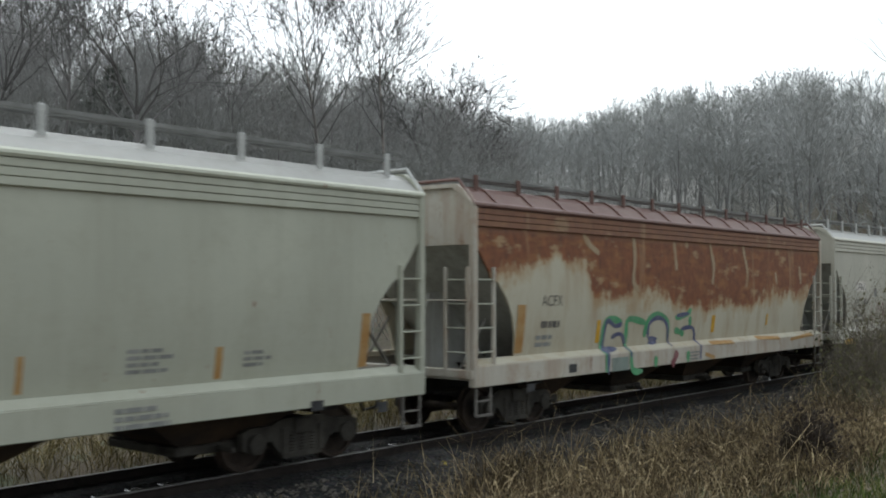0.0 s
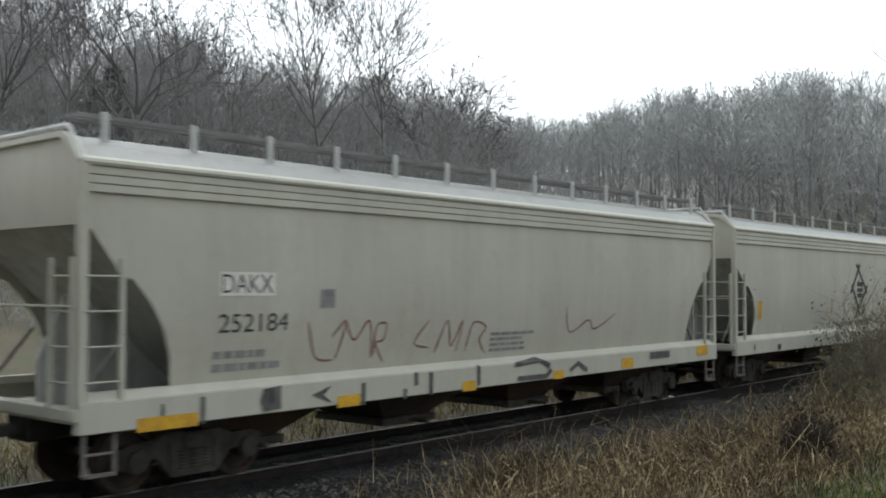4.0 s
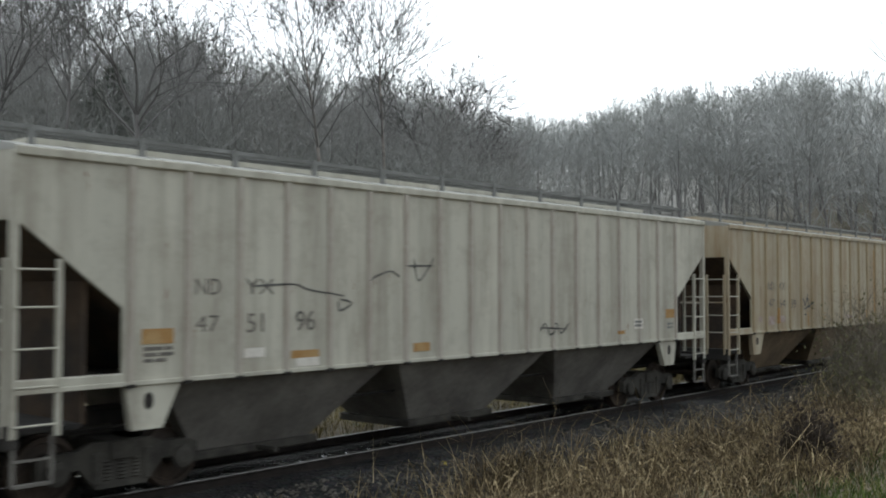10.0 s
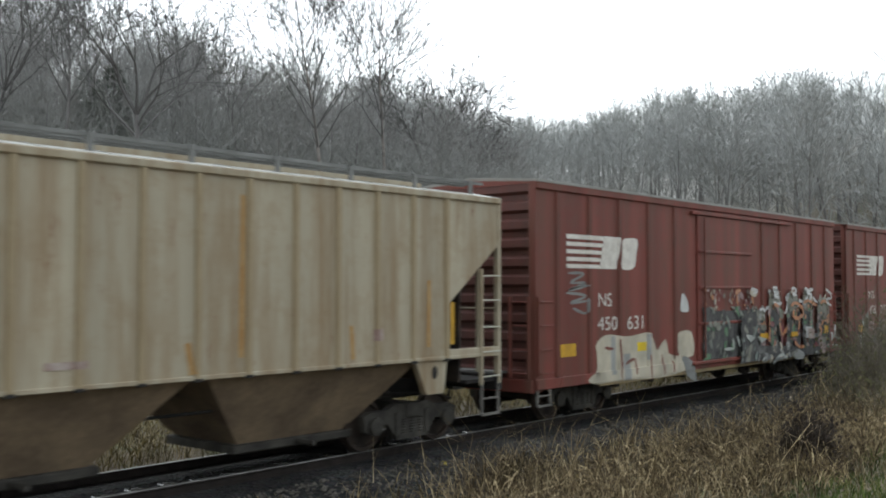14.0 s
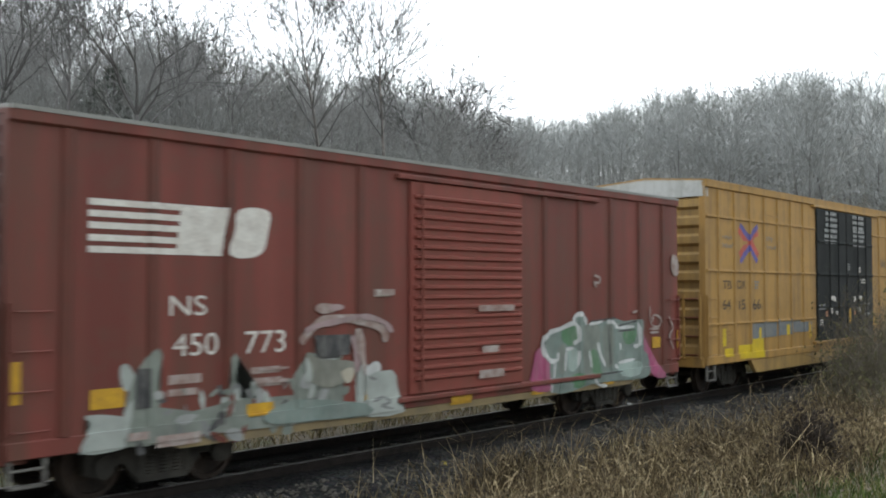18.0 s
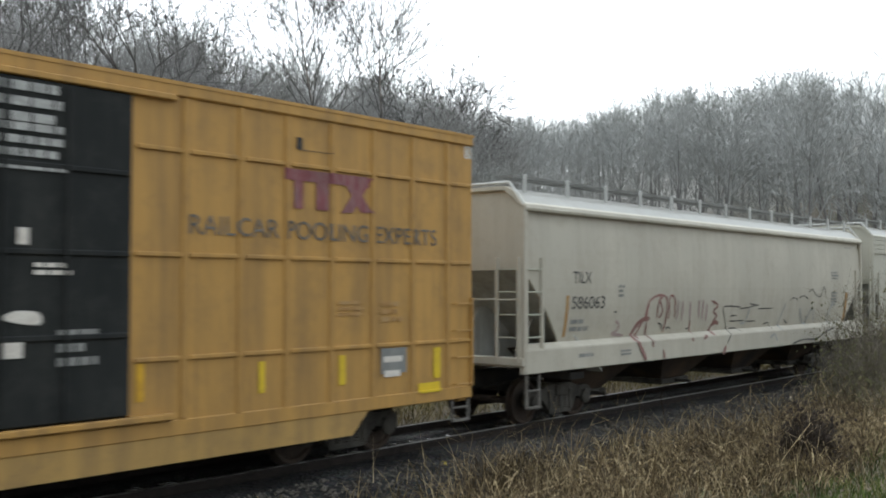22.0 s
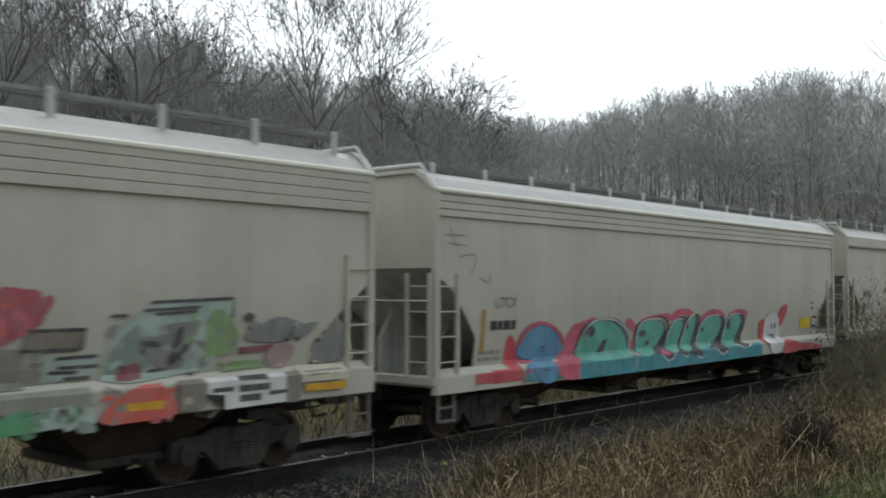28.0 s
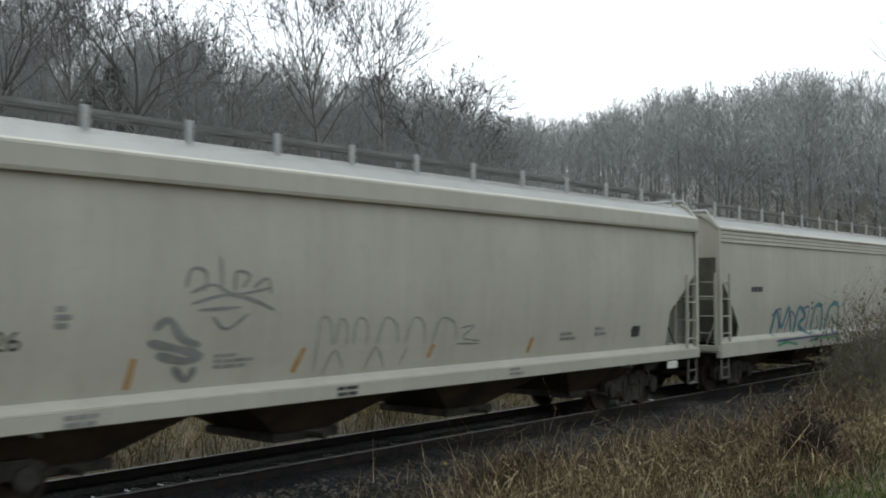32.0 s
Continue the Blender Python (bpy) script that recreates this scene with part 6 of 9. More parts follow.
    skin.rects("reflector", [(10.01, 1.32, 10.44, 1.47), (12.11, 1.31, 12.59, 1.44), (14.68, 1.31, 15.0, 1.55)], "reflector")
    skin.poly("graffiti", [(10.76, 0.63), (10.96, 0.82), (11.39, 0.88), (11.52, 0.72), (11.13, 0.7)], "s_dusk", steps=3)
    skin.poly("graffiti", [(8.71, 1.87), (9.09, 2.02), (9.64, 2.08), (9.72, 1.17), (11.93, 1.06), (14.26, 0.95), (14.26, 0.73), (10.88, 0.8), (8.73, 0.75)], "s_black", steps=1)
    skin.mural(rng, 8.71, 0.76, 9.73, 1.99, ['s_olive', 's_sage', 's_black', 's_black'], 46, 0.13)
    skin.mural(rng, 9.72, 0.68, 11.93, 1.19, ['s_dusk', 's_smoke', 's_black', 's_cream'], 22, 0.16)
    skin.poly("graffiti", [(8.94, 1.48), (9.48, 1.4), (9.21, 1.3)], "s_white", steps=2)
    skin.poly("graffiti", [(9.22, 2.6), (9.63, 2.57), (9.56, 2.44), (9.29, 2.47)], "s_cream", steps=3)
    skin.rects("graffiti", [(15.46, 1.17, 15.6, 1.56), (15.2, 1.1, 15.33, 1.33)], "s_white")
    skin.poly("graffiti", [(12.03, 0.89), (12.71, 0.9), (12.79, 0.74), (12.17, 0.73)], "s_olive", steps=3)
    skin.strokes("graffiti", [[(10.82, 2.65), (10.95, 2.68), (11.13, 2.64), (10.89, 2.58), (11.21, 2.53), (10.93, 2.47), (11.23, 2.4)], [(10.89, 2.28), (11.13, 2.23), (11.42, 2.25)], [(12.14, 2.62), (12.3, 2.67), (12.48, 2.57), (12.21, 2.5), (12.53, 2.46)], [(13.13, 2.67), (13.38, 2.61), (13.74, 2.63), (13.28, 2.53), (13.63, 2.47), (13.45, 2.31)], [(14.81, 2.63), (15.01, 2.55), (15.16, 2.38), (14.84, 2.31), (15.1, 2.13)], [(9.28, 2.64), (9.46, 2.63), (9.66, 2.57), (9.39, 2.53)], [(9.94, 2.08), (10.12, 2.12), (10.28, 2.07), (10.44, 2.19)], [(11.6, 2.43), (11.71, 2.26), (11.59, 1.95)], [(12.67, 2.34), (12.81, 2.27)], [(13.76, 2.4), (14.0, 2.25)]], 0.090, "s_white", steps=5)
    skin.strokes("graffiti", [[(12.08, 2.17), (12.42, 2.25), (12.77, 2.14), (12.84, 1.9), (12.42, 1.81), (12.19, 1.96)], [(12.37, 1.87), (12.68, 1.75), (12.61, 1.47)], [(11.26, 1.74), (11.45, 1.38), (11.69, 1.62)], [(13.01, 2.24), (13.38, 2.3), (13.98, 2.16)], [(14.33, 2.21), (14.64, 2.29), (14.81, 2.2)], [(14.36, 1.56), (14.66, 1.71), (15.01, 1.62)], [(12.31, 1.17), (12.66, 1.01), (13.01, 1.01)], [(10.5, 1.99), (10.49, 1.61), (10.45, 1.24)], [(10.9, 2.24), (11.24, 2.16)]], 0.100, "s_orange", steps=5)
    skin.poly("graffiti", [(14.14, 1.27), (14.33, 1.31), (14.64, 0.79), (14.27, 0.78)], "s_dustpink", steps=2)
    skin.poly("graffiti", [(12.24, 0.9), (12.54, 0.94), (12.92, 0.82), (12.94, 0.66), (12.31, 0.69)], "s_smoke", steps=2)
    skin.poly("graffiti", [(9.81, 1.41), (10.38, 1.32), (10.04, 1.22)], "s_pale", steps=1)
    skin.poly("graffiti", [(8.99, 1.47), (9.52, 1.39), (9.2, 1.27)], "s_pale", steps=1)
    skin.strokes("graffiti", [[(10.85, 0.67), (11.05, 0.81), (11.35, 0.85), (11.7, 0.74)], [(8.14, 1.43), (8.22, 1.16)], [(8.42, 1.47), (8.56, 1.19)], [(7.67, 1.17), (8.22, 1.16)], [(10.03, 0.76), (10.22, 0.85)], [(13.77, 0.79), (13.98, 0.81)], [(15.31, 1.23), (15.93, 1.11)], [(15.25, 0.94), (15.86, 0.9)]], 0.080, "s_pale", steps=5)
    skin.rects("placard", [(13.33, 1.21, 13.82, 1.5), (13.44, 1.68, 13.61, 1.73), (13.44, 1.59, 13.64, 1.64)], "pale_ink")
    return car


def car_7():
    car, skin = boxcar(122.45, 15.81, "brown-red boxcar with a ribbed door and graffiti", "red", "red_door", 4.70, 1.55, (6.6, 9.7, 0.95, 4.40), RIBS_50, 19, 0.62, (2.3, 13.6), "roof")
    skin.rects("emblem_stripe", [(0.99, 3.66, 2.29, 3.74), (0.99, 3.52, 2.27, 3.60), (0.99, 3.38, 2.25, 3.46), (0.99, 3.23, 2.23, 3.31), (0.99, 3.09, 2.21, 3.17)], "white_ink")
    skin.poly("emblem", [(2.29, 3.74), (3.02, 3.74), (2.93, 3.09), (2.21, 3.09)], "white_ink", steps=1)
    skin.poly("emblem", [(3.19, 3.7), (3.47, 3.77), (3.75, 3.71), (3.71, 3.43), (3.63, 3.17), (3.35, 3.07), (3.02, 3.12), (3.1, 3.41)], "white_ink", steps=3)
    skin.text("NS", *(2.13, 2.31, 2.69, 2.57), "white_ink")
    skin.text("450", *(2.18, 1.79, 2.88, 2.08), "white_ink")
    skin.text("773", *(3.33, 1.77, 4.04, 2.08), "white_ink")
    skin.rects("reflector", [(1.04, 1.22, 1.5, 1.46), (0.05, 1.36, 0.19, 1.84)], "reflector")
    skin.rects("data_plate", [(5.82, 2.53, 6.18, 2.65), (6.13, 2.53, 6.18, 2.65)], "pale_ink")
    skin.rects("data_plate", [(2.12, 1.44, 2.62, 1.56), (2.12, 1.29, 2.56, 1.38), (3.43, 1.49, 3.96, 1.58), (3.44, 1.31, 3.96, 1.43)], "pale_ink")
    skin.poly("graffiti", [(0.91, 0.72), (1.05, 1.03), (0.98, 1.16), (1.37, 1.13), (1.58, 1.03), (1.44, 0.91), (1.56, 0.73)], "s_pale", steps=3, label="pale green graffiti painted over")
    skin.poly("graffiti", [(1.43, 1.68), (1.53, 1.74), (1.68, 1.54), (1.75, 1.4), (1.49, 1.42)], "s_pale", steps=3)
    skin.poly("graffiti", [(1.56, 1.42), (1.86, 1.88), (2.03, 1.83), (2.0, 1.17), (3.0, 1.14), (3.07, 1.74), (3.22, 1.73), (3.22, 1.19), (4.19, 1.15), (4.35, 0.9), (5.35, 0.82), (5.09, 0.74), (3.73, 0.74), (2.32, 0.77), (1.5, 0.73)], "s_slate", steps=2)
    skin.poly("graffiti", [(4.19, 1.4), (4.51, 1.73), (4.92, 1.56), (5.26, 1.49), (5.18, 1.24), (5.09, 0.79), (4.35, 0.85)], "s_slate", steps=3)
    skin.poly("graffiti", [(5.44, 1.38), (5.61, 1.53), (5.88, 1.3), (6.16, 1.18), (6.06, 0.98), (6.34, 0.75), (5.52, 0.73)], "s_pale", steps=3)
    skin.mural(rng, 1.49, 0.61, 4.35, 1.38, ['s_slate', 's_pale', 's_dusk', 's_black', 's_slate', 's_smoke', 'red'], 46, 0.16)
    skin.mural(rng, 4.27, 0.78, 5.26, 1.69, ['s_slate', 's_smoke', 's_dusk', 's_pale'], 26, 0.15)
    skin.strokes("graffiti", [[(4.27, 1.88), (4.51, 2.07), (4.84, 2.2), (5.44, 2.19), (5.98, 2.03), (6.07, 1.82)], [(5.44, 2.05), (5.61, 1.32)], [(4.6, 2.37), (5.01, 2.36)]], 0.160, "pale_ink", steps=5)
    skin.rects("graffiti", [(4.6, 1.63, 5.09, 1.92), (1.65, 1.18, 1.83, 1.67)], "s_black")
    skin.rects("reflector", [(3.36, 0.92, 3.82, 1.09), (5.58, 0.96, 5.97, 1.11), (7.63, 0.7, 8.18, 0.85)], "reflector")
    skin.rects("placard", [(5.89, 2.54, 6.13, 2.64)], "white_ink")
    skin.rects("graffiti", [(1.53, 0.8, 1.81, 0.9), (1.93, 0.67, 2.59, 0.82)], "pale_ink")
    skin.rects("reflector", [(9.97, 0.68, 10.39, 0.84), (12.48, 0.68, 12.9, 0.82), (14.57, 1.34, 14.93, 1.58)], "reflector")
    skin.rects("reflector", [(15.71, 1.29, 15.86, 1.71)], "reflector")
    skin.poly("graffiti", [(10.36, 1.55), (10.12, 1.47), (10.04, 1.21), (9.95, 0.77), (10.73, 0.74), (10.72, 1.17), (10.43, 1.28)], "s_magenta", steps=3)
    skin.poly("graffiti", [(14.04, 1.81), (14.35, 1.44), (14.84, 0.95), (15.17, 0.68), (14.65, 0.7), (14.27, 0.98), (13.97, 1.32)], "s_magenta", steps=3)
    skin.poly("graffiti", [(10.32, 1.58), (10.4, 1.77), (10.7, 1.87), (11.11, 1.92), (11.38, 2.01), (11.5, 2.13), (11.81, 2.11), (11.9, 1.93), (12.47, 1.98), (12.99, 2.03), (13.36, 1.96), (14.04, 1.99), (14.11, 1.81), (14.01, 1.41), (14.34, 1.23), (14.41, 0.87), (14.18, 0.71), (13.23, 0.72), (12.0, 0.73), (11.33, 0.64), (10.61, 0.68), (10.68, 1.16), (10.45, 1.27), (10.33, 1.42)], "s_sage", steps=2, label="grey-green graffiti letters that cannot be read")
    skin.poly("graffiti", [(10.99, 1.84), (11.41, 1.92), (11.61, 1.81), (11.57, 1.61), (11.28, 1.53), (11.03, 1.63)], "s_moss", steps=3)
    skin.poly("graffiti", [(11.72, 1.87), (12.35, 1.9), (12.37, 1.55), (12.18, 1.44), (12.02, 0.9), (11.73, 0.93)], "s_slate", steps=2)
    skin.poly("graffiti", [(12.47, 1.79), (12.81, 1.88), (12.84, 1.09), (12.57, 1.09)], "s_slate", steps=2)
    skin.poly("graffiti", [(13.3, 1.76), (13.84, 1.78), (13.78, 1.51), (13.4, 1.48)], "s_moss", steps=2)
    skin.poly("graffiti", [(10.91, 1.52), (11.11, 1.54), (11.08, 1.05), (10.89, 1.03)], "s_slate", steps=2)
    skin.poly("graffiti", [(11.33, 0.95), (11.77, 0.96), (11.73, 0.71), (11.4, 0.71)], "s_moss", steps=2)
    skin.poly("graffiti", [(12.0, 1.37), (12.26, 1.39), (12.43, 0.9), (12.12, 0.89)], "s_moss", steps=2)
    skin.poly("graffiti", [(13.1, 1.07), (13.98, 1.09), (13.93, 0.8), (13.23, 0.81)], "s_mint", steps=2)
    skin.poly("graffiti", [(11.2, 1.46), (11.5, 1.47), (11.5, 1.06), (11.22, 1.07)], "s_mint", steps=2)
    skin.strokes("graffiti", [[(10.5, 1.8), (10.34, 1.67), (10.37, 1.43), (10.58, 1.28), (10.85, 1.29), (10.84, 1.43)], [(10.46, 1.81), (10.9, 1.87), (11.38, 1.97), (11.54, 1.89), (11.57, 1.64), (11.39, 1.58)], [(11.41, 2.0), (11.45, 2.1), (11.65, 2.15), (11.82, 2.04), (11.88, 1.93)], [(12.3, 1.56), (12.38, 1.33), (12.59, 1.06)], [(13.93, 1.93), (13.97, 1.46), (13.73, 1.43)], [(13.1, 1.83), (12.81, 1.96), (12.65, 1.95)]], 0.100, "s_white", steps=5)
    skin.strokes("graffiti", [[(11.11, 1.47), (11.39, 1.48)], [(11.14, 1.43), (11.1, 1.06)], [(11.57, 1.43), (11.54, 1.09)], [(11.97, 1.41), (12.07, 1.05)], [(11.97, 1.94), (12.49, 1.98)], [(13.1, 1.83), (13.79, 1.84)], [(13.17, 1.51), (13.21, 1.36)], [(13.1, 1.1), (13.79, 1.14)], [(10.76, 1.25), (10.71, 0.93)], [(12.12, 0.84), (12.31, 0.7), (12.62, 0.66)], [(10.57, 0.95), (10.62, 0.67)], [(10.9, 1.86), (11.11, 1.91)], [(12.94, 1.08), (13.1, 0.98)]], 0.075, "s_white", steps=5)
    skin.strokes("graffiti", [[(11.97, 1.99), (12.59, 2.02), (12.97, 2.05)], [(13.1, 1.76), (13.79, 1.77)], [(13.1, 1.87), (13.44, 1.91), (13.9, 1.96)], [(12.0, 0.9), (13.23, 0.92)], [(12.71, 1.88), (12.77, 1.09)]], 0.040, "s_black", steps=5)
    skin.strokes("graffiti", [[(14.47, 2.27), (14.5, 1.89), (14.83, 1.8), (14.95, 1.97), (14.65, 2.07), (14.56, 1.9)], [(12.17, 2.92), (12.38, 2.88), (12.34, 2.77), (12.17, 2.78), (12.25, 2.68)], [(14.41, 1.77), (14.89, 1.76)], [(14.44, 1.69), (14.86, 1.68)], [(13.69, 2.14), (13.93, 2.17)], [(15.32, 2.02), (15.52, 1.77), (15.36, 1.58), (15.55, 1.27)]], 0.060, "pale_ink", steps=5)
    skin.poly("graffiti", [(15.52, 3.42), (15.75, 3.37), (15.81, 2.99), (15.57, 2.96), (15.44, 3.16)], "pale_ink", steps=2)
    skin.poly("graffiti", [(4.42, 1.74), (4.4, 1.41), (4.8, 1.2), (5.28, 1.31), (5.38, 1.55), (4.69, 1.63)], "s_olive", steps=3)
    skin.poly("graffiti", [(4.56, 1.98), (5.3, 1.97), (5.28, 1.67), (4.69, 1.65)], "s_black", steps=1)
    skin.poly("graffiti", [(4.35, 1.53), (4.44, 1.67), (4.54, 1.4), (4.44, 1.3)], "s_pale", steps=3)
    skin.poly("graffiti", [(5.61, 1.42), (5.81, 1.54), (5.95, 1.47), (5.9, 1.33), (5.68, 1.3)], "s_white", steps=2)
    skin.poly("graffiti", [(5.59, 1.31), (6.21, 1.38), (6.32, 1.13), (6.31, 0.87), (6.49, 0.7), (5.7, 0.69), (5.65, 0.99)], "s_pale", steps=2)
    skin.poly("graffiti", [(3.61, 0.9), (4.05, 1.06), (4.43, 1.07), (5.6, 0.91), (5.63, 0.71), (4.51, 0.76), (3.81, 0.78)], "s_sage", steps=2)
    skin.poly("graffiti", [(5.1, 1.42), (5.33, 1.47), (5.36, 1.33), (5.23, 1.23)], "s_cream", steps=2)
    skin.strokes("graffiti", [[(4.36, 2.03), (4.63, 2.12), (5.02, 2.17), (5.58, 2.23), (6.01, 2.13), (6.21, 1.97)], [(4.86, 2.38), (5.15, 2.38)], [(5.32, 1.95), (5.39, 1.75), (5.42, 1.39)]], 0.100, "s_dustpink", steps=5)
    skin.strokes("graffiti", [[(5.76, 0.92), (5.99, 0.97), (6.13, 0.88), (5.94, 0.85), (6.22, 0.77)], [(5.69, 1.3), (5.85, 1.25)]], 0.050, "s_dusk", steps=5)
    skin.rects("data_plate", [(3.57, 1.53, 4.07, 1.56), (3.57, 1.35, 4.07, 1.4), (5.92, 2.55, 6.25, 2.65)], "pale_ink")
    skin.rects("door_plate", [(8.31, 2.26, 9.35, 2.37), (8.42, 1.54, 8.88, 1.66), (8.33, 1.1, 9.04, 1.24)], "pale_ink")
    return car


RIBS_60 = (0.71, 1.63, 2.58, 3.50, 4.40, 5.33, 6.25, 13.1, 13.99, 14.80, 15.66, 16.53, 17.43, 18.3)


def car_8():
    car, skin = boxcar(139.55, 18.95, "tall yellow boxcar with black double doors", "yellow", "black_door", 5.27, 1.62, (7.25, 12.32, 1.12, 5.03), RIBS_60, 0, 0.46, (2.9, 16.1), "yellow", bottom=0.86, rails=(4.42, 3.09, 1.78), rib_w=0.06, rib_d=0.04, panel_door=True, end_top=0.38)
    skin.strokes("emblem", [[(1.9, 4.15), (2.21, 3.97), (2.52, 3.96)], [(3.12, 4.12), (2.81, 4.06), (2.53, 3.74)], [(1.95, 3.5), (2.23, 3.68), (2.53, 3.74)], [(3.1, 3.51), (2.78, 3.76), (2.57, 3.9)]], 0.200, "s_scarlet", steps=1)
    skin.strokes("emblem", [[(1.99, 4.28), (2.28, 4.09), (2.57, 3.96)], [(3.09, 4.29), (2.81, 4.13), (2.57, 3.96)], [(2.0, 3.33), (2.28, 3.55), (2.58, 3.72)], [(3.04, 3.36), (2.81, 3.54), (2.59, 3.72)]], 0.160, "s_violet", steps=1)
    skin.text("TB", *(0.95, 2.64, 1.43, 2.85), "black")
    skin.text("OX", *(1.79, 2.64, 2.3, 2.86), "black")
    skin.text("64", *(0.94, 2.13, 1.38, 2.38), "black")
    skin.text("15", *(1.88, 2.11, 2.25, 2.37), "black")
    skin.text("66", *(2.74, 2.1, 3.23, 2.37), "black")
    skin.text("next", *(0.97, 3.89, 1.5, 3.98), "faded")
    skin.text("load", *(0.98, 3.67, 1.51, 3.8), "faded")
    skin.text("any", *(3.65, 3.9, 4.07, 4.04), "faded")
    skin.text("road", *(3.7, 3.71, 4.28, 3.83), "faded")
    skin.rects("patch", [(2.62, 1.3, 3.38, 1.77), (3.38, 1.35, 4.3, 1.77), (4.35, 1.37, 5.3, 1.81), (5.37, 1.42, 5.99, 1.81), (5.99, 1.41, 6.87, 1.69)], "patch_grey", "grey paint patch")
    skin.rects("patch", [(2.59, 1.17, 2.75, 1.34), (2.65, 0.84, 3.39, 1.34), (1.83, 0.86, 2.65, 1.21), (0.91, 1.22, 1.1, 1.66), (3.11, 1.29, 3.25, 1.62), (4.98, 1.37, 5.2, 1.65), (6.64, 1.23, 6.81, 1.6), (1.02, 0.95, 1.5, 1.16)], "patch_yellow", "bright yellow paint patch")
    skin.bars(*(1.16, 1.28, 1.47, 1.62), 4, "rust_mark", rng)
    skin.bars(*(2.84, 2.63, 3.16, 2.86), 3, "faded", rng)
    skin.strokes("dirt_mark", [[(3.69, 4.62), (4.34, 4.6), (4.4, 4.74)]], 0.040, "rust_mark", steps=1)
    skin.bars(*(9.78, 3.21, 10.08, 3.45), 3, "faded", rng)
    skin.bars(*(11.06, 2.8, 11.63, 2.97), 2, "white_ink", rng)
    skin.bars(*(7.31, 2.0, 7.95, 2.2), 2, "faded", rng)
    skin.bars(*(7.34, 1.55, 7.66, 1.74), 3, "white_ink", rng)
    skin.bars(*(11.35, 1.74, 11.91, 2.22), 3, "faded", rng)
    skin.poly("stencil_mark", [(8.17, 2.29), (8.31, 2.42), (8.65, 2.4), (8.7, 2.24), (8.46, 2.3)], "white_ink", steps=3)
    skin.poly("stencil_mark", [(10.7, 2.32), (10.84, 2.41), (11.12, 2.39), (11.12, 2.25)], "white_ink", steps=3)
    skin.poly("stencil_mark", [(10.32, 2.37), (10.48, 2.39), (10.5, 2.24), (10.34, 2.23)], "white_ink", steps=3)
    skin.rects("placard", [(8.16, 1.89, 8.42, 2.13), (8.7, 1.85, 8.85, 1.96), (10.67, 1.89, 10.94, 2.12), (10.86, 3.15, 10.99, 3.34)], "white_ink")
    skin.rects("placard", [(7.83, 1.81, 8.01, 1.97), (10.34, 1.8, 10.48, 1.95)], "s_orange")
    skin.rects("reflector", [(9.88, 1.55, 10.04, 2.01), (12.41, 1.27, 12.52, 1.74), (6.62, 1.19, 6.75, 1.68)], "reflector")
    skin.rects("emblem", [(14.74, 4.20, 16.43, 4.36), (14.92, 3.8, 15.09, 4.2), (15.34, 3.8, 15.59, 4.24)], "s_maroon", "faded red emblem")
    skin.poly("emblem", [(15.86, 4.29), (16.07, 4.31), (16.51, 3.82), (16.26, 3.81)], "s_maroon", steps=1)
    skin.poly("emblem", [(16.27, 4.33), (16.5, 4.35), (16.08, 3.8), (15.84, 3.78)], "s_maroon", steps=1)
    skin.text("RAILCAR POOLING EXPERTS", *(13.16, 3.36, 18.01, 3.62), "worn")
    skin.rects("stencil_mark", [(14.96, 4.65, 15.07, 4.82), (15.0, 4.64, 15.64, 4.65)], "black")
    skin.bars(*(15.8, 2.23, 16.29, 2.49), 3, "rust_mark", rng)
    skin.bars(*(16.71, 2.12, 17.21, 2.48), 3, "rust_mark", rng)
    skin.rects("placard", [(16.7, 1.33, 17.28, 1.73)], "s_dusk")
    skin.rects("placard", [(16.76, 1.51, 17.18, 1.6), (16.78, 1.28, 17.14, 1.38)], "white_ink")
    skin.rects("reflector", [(17.94, 1.19, 18.11, 1.69), (17.57, 0.97, 18.1, 1.13), (14.31, 1.23, 14.41, 1.66), (15.81, 1.23, 15.94, 1.67)], "patch_yellow")
    skin.bars(*(7.91, 4.48, 8.94, 5.00), 3, "print_grey", rng, fill=True)
    skin.bars(*(7.79, 3.98, 8.95, 4.48), 3, "print_grey", rng, fill=True)
    skin.bars(*(10.29, 4.49, 11.46, 5.01), 3, "print_grey", rng, fill=True)
    skin.bars(*(10.32, 3.96, 11.48, 4.54), 4, "print_grey", rng, fill=True)
    return car


